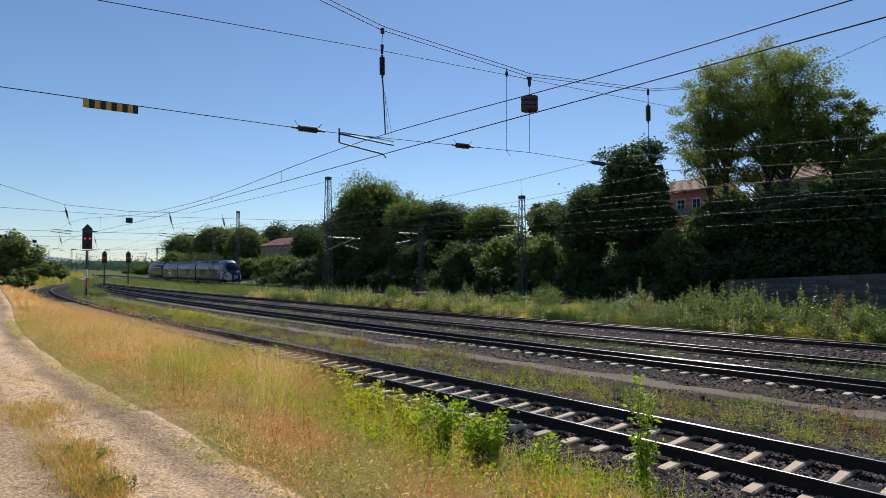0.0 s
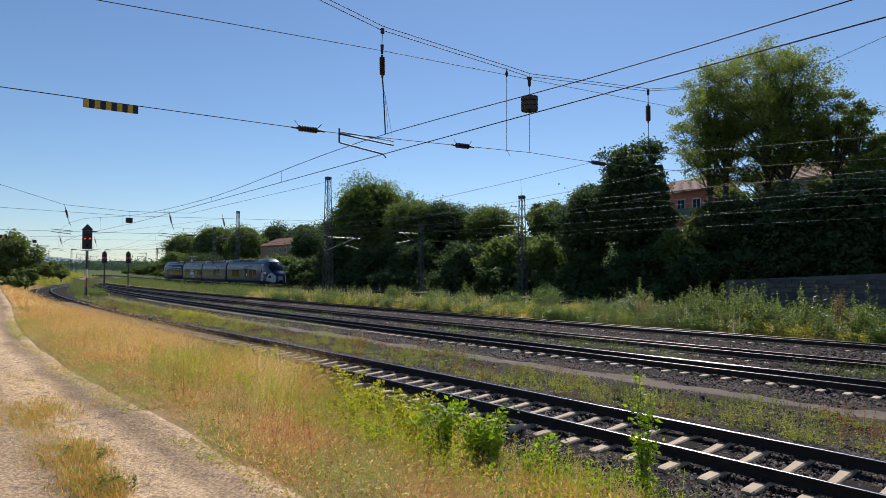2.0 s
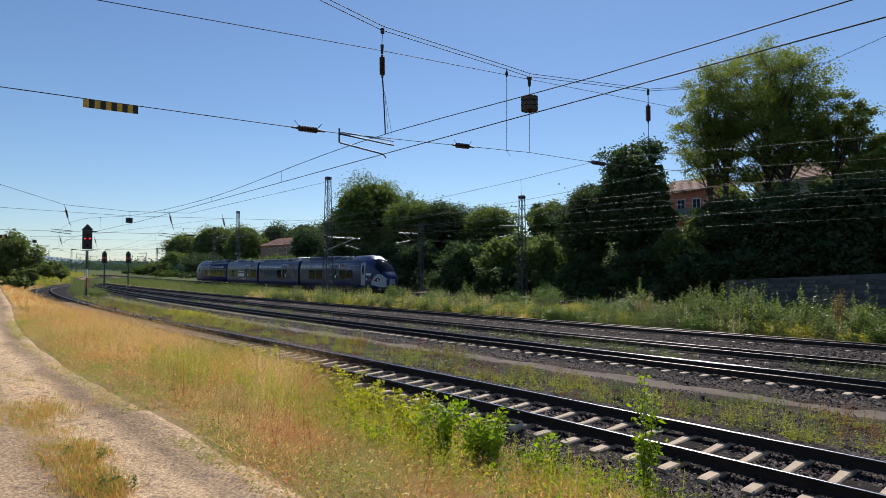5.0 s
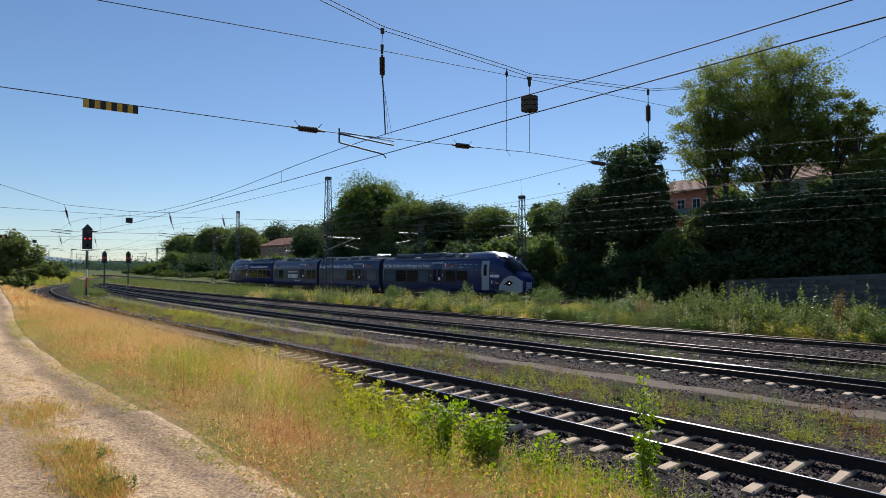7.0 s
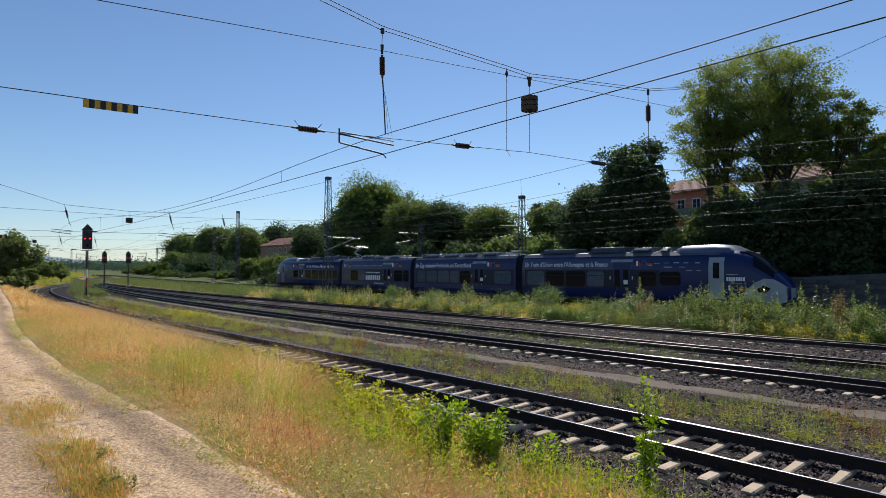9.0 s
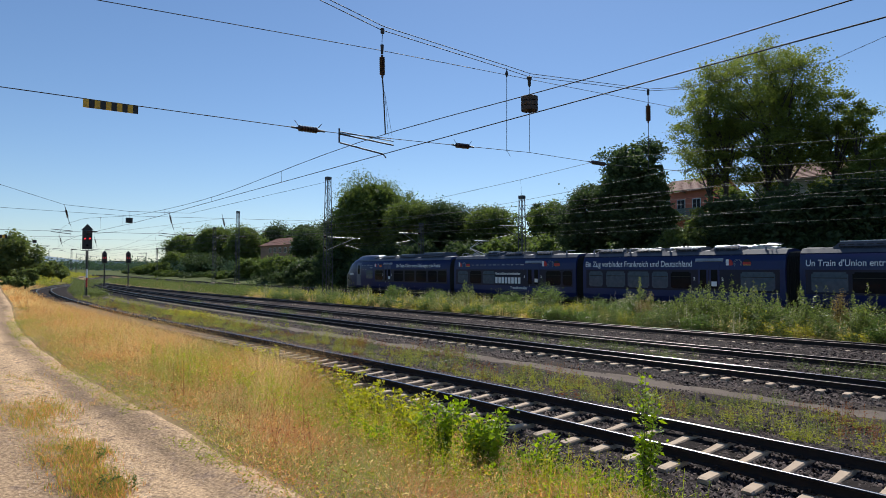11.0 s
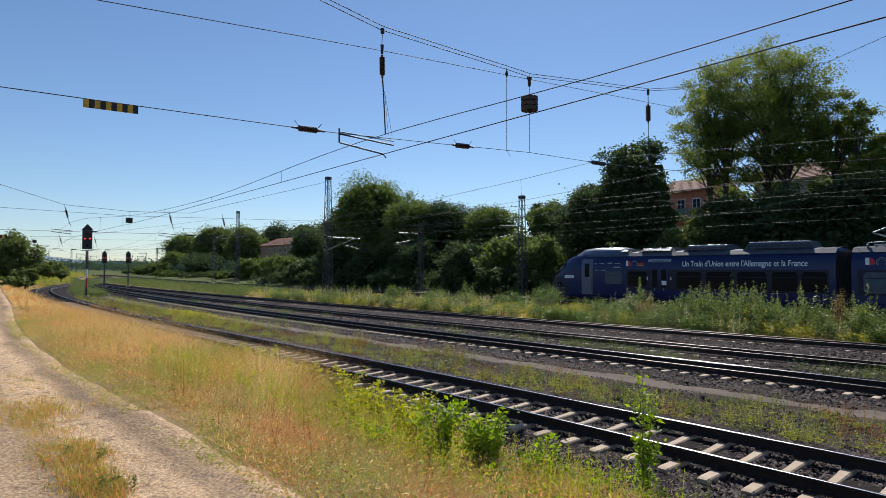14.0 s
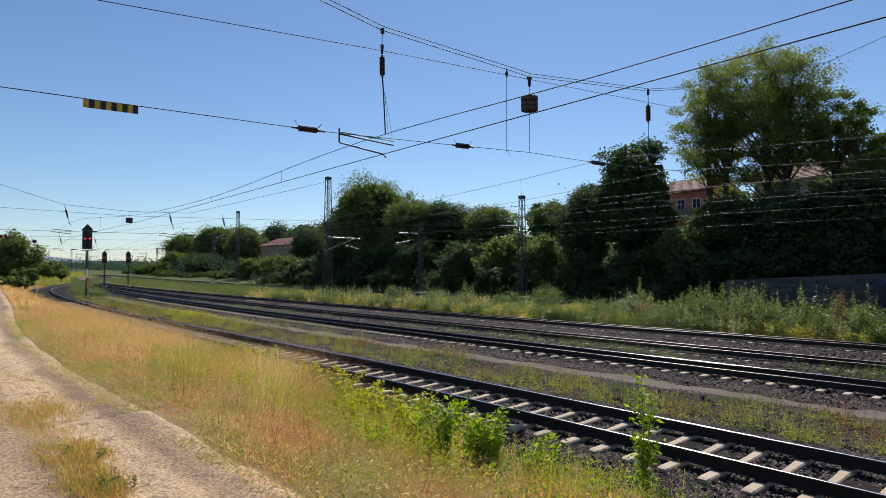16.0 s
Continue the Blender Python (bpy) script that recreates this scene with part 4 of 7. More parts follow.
def cross_span():
    """Head-span: sagging carrier pair and two level cross wires between tall masts."""
    sp = tagged(new("head_span"), "head-span of steel cables with insulators across the tracks", "overhead line")
    x = SPAN_X
    car = [(1.2, 10.6), (7.13, 9.03), (8.87, 8.78), (13.47, 8.78), (14.51, 8.77), (21.55, 9.67), (23.9, 10.19), (42.6, 15.5), (56.2, 20.6), (60, 22)]
    for dx, dz in ((-0.05, 0.0), (0.05, 0.06)):
        pts = np.array([(x + dx, y, z + dz) for y, z in car])
        tube("carrier_cable", pts, 0.011, sp, M_WIRE)
    tube("cross_wire", [(x, y, z) for y, z in ((-6, 6.85), (2.45, 7.65), (8.84, 8.23), (23.42, 9.35), (60, 12.5))], 0.009, sp, M_WIRE)
    low = [(-6, 5.3), (1.05, 5.76), (2.71, 5.80), (6.43, 5.9), (7.6, 5.94), (11.24, 6.15), (14.5, 6.35), (18.84, 6.45), (23.5, 6.75), (60, 9.0)]
    tube("cross_wire", [(x, y, z) for y, z in low], 0.009, sp, M_WIRE)
    # lying insulators on the lower wire
    for y0, y1 in ((6.50, 7.10), (11.35, 11.95), (17.75, 18.7)):
        z0, z1 = np.interp([y0, y1], [p[0] for p in low], [p[1] for p in low])
        bm = bmesh.new()
        ribbed(bm, (x, y0, z0), (x, y1, z1), 0.075)
        ins = part("insulator", bm, M_INSUL, sp, "brown ribbed porcelain insulator")
        bm = bmesh.new()
        for yy, zz, k in ((y0, z0, -1), (y1, z1, 1)):
            rod(bm, (x, yy - 0.1 * k, zz), (x, yy + 0.05 * k, zz + 0.17), 0.008, 4)
            rod(bm, (x, yy - 0.02, zz), (x, yy + 0.12 * k, zz), 0.025, 6)
        part("arcing_horn", bm, M_DARK, ins)
    # first hanger with insulator, drop tube and registration arm
    bm = bmesh.new()
    rod(bm, (x, 8.87, 8.80), (x, 8.87, 8.68), 0.05, 8)
    rod(bm, (x, 8.87, 8.70), (x, 8.85, 8.35), 0.008)
    rod(bm, (x, 8.86, 8.38), (x, 8.86, 8.15), 0.045, 8, 0.03)
    part("hanger_clamp", bm, M_DARK, sp)
    bm = bmesh.new()
    ribbed(bm, (x, 8.86, 8.12), (x, 8.87, 7.55), 0.075, 9)
    part("insulator", bm, M_INSUL, sp, "brown ribbed porcelain insulator")
    bm = bmesh.new()
    rod(bm, (x, 8.87, 7.56), (x, 8.90, 7.25), 0.02)
    rod(bm, (x, 8.90, 7.25), (x, 8.97, 6.12), 0.018)
    for o in (0.06, 0.18):
        rod(bm, (x, 8.94, 7.2), (x, 9.0 + o, 6.1), 0.005, 4)
    part("drop_tube", bm, M_DARK, sp)
    bm = bmesh.new()
    rod(bm, (x, 7.62, 6.06), (x, 7.62, 5.72), 0.022)
    rod(bm, (x, 7.62, 5.98), (x, 9.22, 5.97), 0.014)
    rod(bm, (x, 7.62, 5.93), (x, 9.22, 5.87), 0.02)
    rod(bm, (x, 7.64, 5.72), (x, 8.9, 5.60), 0.02)
    rod(bm, (x, 8.9, 5.60), (x, 8.99, 5.52), 0.018)
    part("registration_arm", bm, M_DARK, sp, "steel registration arm holding the contact wire")
    # the second hanger: thin dropper and weight
    bm = bmesh.new()
    rod(bm, (x, 13.47, 8.8), (x, 13.46, 6.25), 0.009, 5)
    lathe(bm, (x, 13.47, 8.52), (0, 0, 1), [(0, 0.02), (0.1, 0.05), (0.2, 0.02)], 8)
    rod(bm, (x, 13.46, 6.28), (x, 13.62, 6.12), 0.008, 4)
    part("dropper", bm, M_DARK, sp)
    bm = bmesh.new()
    rod(bm, (x, 14.51, 8.8), (x, 14.51, 6.35), 0.008, 5)
    lathe(bm, (x, 14.51, 8.42), (0, 0, 1), [(0, 0.02), (0.06, 0.05), (0.2, 0.05), (0.3, 0.09), (0.36, 0.02)], 8)
    part("dropper", bm, M_DARK, sp)
    bm = bmesh.new()
    for i in range(3):
        lathe(bm, (x, 14.51, 7.66 + 0.155 * i), (0, 0, 1), [(0, 0.24), (0.012, 0.262), (0.135, 0.262), (0.147, 0.24)], 18)
    part("balance_weight", bm, mat("weight_iron", (0.045, 0.034, 0.026), (0.09, 0.065, 0.05), 0.8, 0, 5, 0.2), sp, "rusty cylindrical weight of stacked discs")
    # the third hanger
    bm = bmesh.new()
    rod(bm, (x, 21.55, 9.72), (x, 21.55, 9.5), 0.05, 8)
    rod(bm, (x, 21.55, 9.6), (x, 21.52, 6.6), 0.014)
    part("drop_tube", bm, M_DARK, sp)
    bm = bmesh.new()
    ribbed(bm, (x, 21.54, 9.15), (x, 21.54, 8.4), 0.10, 9)
    part("insulator", bm, M_INSUL, sp, "brown ribbed porcelain insulator")
    # striped end board on the lower wire
    n = 10
    for i in range(n):
        y0 = 2.27 + 0.92 * i / n
        z0 = float(np.interp(y0 + 0.046, [p[0] for p in low], [p[1] for p in low])) - 0.005
        bm = bmesh.new()
        box(bm, x - 0.012, x + 0.012, y0, y0 + 0.92 / n - 0.001, z0 - 0.15, z0)
        part("board_field", bm, M_YELLOW if i % 2 == 0 else M_BLACK, sp, "yellow field of a striped board" if i % 2 == 0 else "black field of a striped board")
    return sp


cross_span()


def catenary(f, zc, supports, stag, name_label, sway=0.0, wide=0.008):
    """Contact wire and messenger with droppers along a track."""
    cat = tagged(new("catenary"), name_label, "overhead line", "catenaries over the tracks")
    pts_c, pts_m = [], []
    for (x0, s0, h0), (x1, s1, h1) in zip(supports, supports[1:]):
        n = 12
        for i in range(n + (x1 == supports[-1][0])):
            t = i / n
            x = x0 + (x1 - x0) * t
            y = float(f(x)) + s0 + (s1 - s0) * t
            pts_c.append((x, y, zc))
            pts_m.append((x, float(f(x)) + (s0 + (s1 - s0) * t) * 0.6, zc + h0 + (h1 - h0) * t - (min(h0, h1) - 0.25) * 4 * t * (1 - t)))
    tube("contact_wire", pts_c, wide, cat, M_WIRE_GLINT)
    tube("messenger_wire", pts_m, wide, cat, M_WIRE_GLINT)
    for i in range(3, len(pts_c), 4):
        tube("dropper", [pts_m[i], np.add(pts_c[i], 0.0)], 0.005, cat, M_WIRE, 4)
    return cat


near_cat = tagged(new("catenary"), "catenary of the near track with droppers", "overhead line", "catenaries over the tracks")
wire_y = spline([-230, -120, -60, -40, -26.5, -12.5, -1.9, 40], [60, 19.5, 11.0, 10.5, 9.77, 8.99, 8.46, 6.5])
mess_z = spline([-230, -120, -60, -40, -26.5, -12.5, -5.5, -1.9, 40], [6.9, 7.0, 7.0, 6.05, 5.82, 6.13, 5.96, 5.95, 6.8])
wx = np.concatenate([np.arange(-230, -60, 10.0), np.arange(-60, 40.1, 2.0)])
tube("contact_wire", np.stack([wx, wire_y(wx), np.full(len(wx), 5.63)], 1), 0.011, near_cat, M_WIRE)
tube("messenger_wire", np.stack([wx, wire_y(wx), mess_z(wx)], 1), 0.010, near_cat, M_WIRE)
for x in (-110.0, -95.0, -80.0, -68.0, -52.0, -45.0, -34.6, -26.5, -19.0):
    tube("dropper", [(x, float(wire_y(x)), float(mess_z(x))), (x, float(wire_y(x)), 5.63)], 0.006, near_cat, M_WIRE, 4)
for f, z in ((T2, 5.3), (T3, 5.3), (T4, 5.3)):
    catenary(f, z, [(-260, 0.2, 1.5), (-190, -0.3, 1.5), (-125, 0.3, 1.5), (-62, -0.3, 1.5), (-12.5, 0.3, 1.4), (50, -0.2, 1.5)], 0.3, "catenary with droppers over a far track")
catenary(T5, 5.5, [(-260, 0.2, 1.4), (-160, -0.3, 1.4), (-105, 0.3, 1.4), (-72, -0.3, 1.4), (-50, 0.3, 1.4), (-12.5, -0.3, 1.4), (50, -0.2, 1.4)], 0.3, "catenary with droppers over the train's track")


def lattice_mast(x, y, z0, h, w0=0.62, w1=0.32, steps=None, m=None):
    """A four-legged lattice mast with crossed bracing on a concrete foot."""
    mast = tagged(new("lattice_mast"), "tall grey steel lattice mast beside the tracks", "mast", "overhead line masts")
    mast.matrix_world = pose(x, y, z0)
    bm = bmesh.new()
    for sx in (-1, 1):
        for sy in (-1, 1):
            rod(bm, (sx * w0 / 2, sy * w0 / 2, 0), (sx * w1 / 2, sy * w1 / 2, h), 0.045, 4)
    box(bm, -w1 / 2 - 0.06, w1 / 2 + 0.06, -w1 / 2 - 0.06, w1 / 2 + 0.06, h - 0.28, h)
    part("leg_frame", bm, m or M_IRON, mast)
    n = steps or int(h / 0.75)
    bm = bmesh.new()
    for i in range(n):
        za, zb = h * i / n, h * (i + 1) / n
        wa, wb = (w0 + (w1 - w0) * za / h) / 2, (w0 + (w1 - w0) * zb / h) / 2
        d = 1 if i % 2 else -1
        for s in (-1, 1):
            rod(bm, (-d * wa, s * wa, za), (d * wb, s * wb, zb), 0.022, 4)
            rod(bm, (s * wa, -d * wa, za), (s * wb, d * wb, zb), 0.022, 4)
    part("bracing", bm, m or M_IRON, mast)
    bm = bmesh.new()
    box(bm, -0.55, 0.55, -0.55, 0.55, -0.6, 0.12, 0.04)
    part("foot", bm, M_CONC, mast)
    return mast


def cantilever(mast, z, reach, dx=0.0):
    """Bracket arm: top tube, diagonal tube, insulators; reaches towards -y."""
    bm = bmesh.new()
    rod(bm, (0, 0, z + 1.5), (dx, -reach, z + 1.45), 0.03)
    rod(bm, (0, 0, z + 0.1), (dx * 0.8, -reach * 0.8, z + 1.42), 0.03)
    rod(bm, (dx * 0.45, -reach * 0.45, z + 0.72), (dx, -reach - 0.3, z + 0.3), 0.022)
    rod(bm, (dx, -reach - 0.3, z + 0.3), (dx, -reach + 0.3, z + 0.05), 0.016)
    part("cantilever", bm, M_ALU_HIGHLIGHT, mast, "tubular cantilever arm")
    bm = bmesh.new()
    ribbed(bm, (0, -0.12, z + 1.5), (dx * 0.1, -0.55, z + 1.49), 0.08)
    ribbed(bm, (0, -0.12, z + 0.17), (dx * 0.1, -0.5, z + 0.42), 0.08)
    part("insulator", bm, M_INSUL, mast)


mast = lattice_mast(-58.5, 34.3, -0.5, 13.3, 0.85, 0.42)
cantilever(mast, 5.2, -4.2)
mast = lattice_mast(-38.2, 43.2, 0.0, 9.6, 0.6, 0.36)
cantilever(mast, 5.2, 3.2)
mast = lattice_mast(-53.5, 43.4, 0.0, 7.9, 0.5, 0.3)
cantilever(mast, 5.2, 3.2)
lattice_mast(-106.0, 43.8, 0.0, 13.0, 0.7, 0.4)
lattice_mast(-115.0, 43.0, 0.0, 10.6, 0.6, 0.4)
lattice_mast(SPAN_X, 60.3, 4.5, 18.0, 0.9, 0.45)
lattice_mast(SPAN_X, -7.5, 0.7, 12.6, 0.9, 0.45)

# ---- motion of the train ----


def along():
    xs = np.linspace(-230, 60, 5801)
    ys = T5(xs)
    ds = np.concatenate([[0], np.cumsum(np.hypot(np.diff(xs), np.diff(ys)))])
    s0 = np.interp(0, xs, ds)
    return lambda s: Vector((float(np.interp(s + s0, ds, xs)), float(np.interp(np.interp(s + s0, ds, xs), xs, ys)), Z5))


ON = along()


def nose_at(t):
    return -105.287 + 9.7933 * t + 0.0430 * t * t


def car_pose(s, front, rear):
    """Pose of a car whose origin lies s along the line, with bogies front and rear of it."""
    a, b = ON(s + front), ON(s + rear)
    d = (a - b).normalized()
    o = b + d * (-rear)
    return Matrix.Translation(o) @ pose(0, 0, 0, 0, 0, math.degrees(math.atan2(d.y, d.x)))


def motions():
    times = [0.5 * i for i in range(33)]
    ends = [(-5.2, -19.0), (5.66, -5.66), (5.66, -5.66), (19.0, 5.2)]
    lead = {t: car_pose(nose_at(t), *ends[0]) for t in times}
    walk(train, [(t, lead[t]) for t in times])
    for (car, _, off), (fr, re) in zip(CARS[1:], ends[1:]):
        walk(car, [(t, lead[t].inverted() @ car_pose(nose_at(t) - off, fr, re)) for t in times])
    # the slender sapling rocks in the wind
    z = sapling.matrix_world.translation.z
    sway = ((0, 0.0), (1.0, 1.2), (2.0, 0.2), (3.0, 1.6), (4.0, 0.8), (5.0, 1.8), (6.0, 0.6), (7.0, 1.5), (8.0, 1.0), (9.0, 2.6), (10.0, 1.4), (11.0, 2.2), (12.0, 1.2), (12.5, 2.4), (13.5, 0.9), (14.5, 1.6), (15.2, 2.2), (16.0, 0.8))
    walk(sapling, [(t, pose(-3.85, 6.45, z, -0.6 * a, a, 0)) for t, a in sway])

# ---- plants ----


def leaf_cloud(C, size, up=0.3, flat=0.55):
    """Small folded leaves at the centres C: arrays of corners and faces."""
    n = len(C)
    a = rng.normal(0, 1, (n, 3))
    a[:, 2] = a[:, 2] * 0.6 - 0.2
    a /= np.linalg.norm(a, axis=1)[:, None]
    w = rng.normal(0, 1, (n, 3)) + np.array([0, 0, up])
    b = np.cross(a, w)
    b /= np.linalg.norm(b, axis=1)[:, None]
    s = (np.asarray(size) * rng.uniform(0.6, 1.35, n))[:, None]
    c = np.cross(a, b) * s * 0.18
    V = np.stack([C - a * s, C - b * s * flat + c, C + a * s, C + b * s * flat + c], 1)
    i = np.arange(n) * 4
    F = np.concatenate([np.stack([i, i + 1, i + 2], 1), np.stack([i, i + 2, i + 3], 1)])
    return V.reshape(-1, 3), F


def crown_points(n, rad, zc, hz, airy, seed):
    """Leaf places: sprays of leaves on a lumpy crown, with gaps between them."""
    k = int(np.clip(16 + rad * 40, 60, 260)) if airy else int(np.clip(14 + rad * 17, 30, 150))
    d = rng.normal(0, 1, (k, 3))
    d /= np.linalg.norm(d, axis=1)[:, None]
    q = rng.uniform(0, 6.28, 6)
    lump = 1 + 0.14 * np.sin(3.1 * d[:, 0] + q[0]) * np.sin(3.7 * d[:, 2] + q[1]) + 0.10 * np.sin(6.3 * d[:, 1] + q[2])
    size = np.array([rad, rad, hz])
    pr = (0.135 if airy else 0.23) * min(rad, hz) * rng.uniform(0.6, 1.3, k)
    r = (rng.beta(2.6, 1.0, k) if airy else rng.uniform(0.72, 1.0, k)) * lump
    C = d * r[:, None] * (size - 0.8 * pr[:, None]) + np.array([0, 0, zc])
    w = pr ** 2 / (pr ** 2).sum()
    i = rng.choice(k, n, p=w)
    u = rng.normal(0, 1, (n, 3))
    if airy:
        P = C[i] + u * pr[i][:, None] * np.array([0.72, 0.72, 0.42])
    else:
        u /= np.linalg.norm(u, axis=1)[:, None]
        rr = rng.beta(3.0, 1.2, n) * (1 + 0.16 * rng.normal(0, 1, n) ** 2) * (1 + 0.3 * np.sin(u[:, 0] * 7 + i) * np.sin(u[:, 2] * 8 + 2 * i))
        P = C[i] + u * (pr[i] * rr)[:, None] * np.array([1.15, 1.15, 0.85])
    return P[P[:, 2] > 0.0], C


def light_blocking_leaves(rad, zc, hz):
    """Foliage added inside a dense crown to block light: larger sprays round the limbs."""
    n = int(160 + 70 * rad * hz)
    u = rng.normal(0, 1, (n, 3))
    u /= np.linalg.norm(u, axis=1)[:, None]
    P = u * (rng.uniform(0.15, 0.68, n) ** 0.7)[:, None] * np.array([rad, rad, hz]) + np.array([0, 0, zc])
    return P[P[:, 2] > 0.1]


def tree(x, y, zb, h, rad, label, leaves=9000, leaf=0.17, m=None, low=0.25, lumps=26, category="tree", trunks=1):
    """Trunk, limbs and a lumpy crown of leaves on twigs."""
    t = tagged(new("tree" if category == "tree" else "bush"), label, category)
    t.matrix_world = pose(x, y, zb)
    airy = trunks > 1
    zc, hz = h * (1 + low) / 2, h * (1 - low) / 2
    P, C = crown_points(leaves, rad, zc, hz, airy, lumps)
    bm = bmesh.new()
    bases = [(0, 0)] if trunks == 1 else [(-0.5, 0.2), (0.6, -0.2)]
    for bx0, by0 in bases:
        rod(bm, (bx0, by0, -0.5), (bx0 * 1.8, by0, h * 0.5), max(0.10, h * 0.016), 8, max(0.05, h * 0.010))
        rod(bm, (bx0 * 1.8, by0, h * 0.5), (bx0 * 2.6, by0, h * (0.76 if airy else 0.9)), max(0.05, h * 0.010), 6, 0.02)
    for i in range(lumps if not airy else lumps * 2):
        bx, by, bz = (float(v) for v in C[int(rng.integers(len(C)))])
        ox, oy = bases[i % len(bases)]
        s = (ox * 1.5, oy, max(h * 0.14, min(h * 0.7, bz * 0.62)))
        mid = (s[0] * 0.5 + bx * 0.5, s[1] * 0.5 + by * 0.5, s[2] * 0.45 + bz * 0.55)
        rod(bm, s, mid, h * 0.0055, 5, h * 0.0035)
        rod(bm, mid, (bx, by, bz), h * 0.0035, 4, 0.012)
    part("trunk", bm, M_BARK, t)
    V, F = leaf_cloud(P, leaf)
    if not airy:
        V2, F2 = leaf_cloud(light_blocking_leaves(rad, zc, hz), 0.07 * min(rad, hz) + 0.10, 0.3, 0.7)
        V, F = np.concatenate([V, V2]), np.concatenate([F, F2 + len(V)])
    mesh_part("crown", raw("crown", V, F, m or L_TREE), t)
    return t


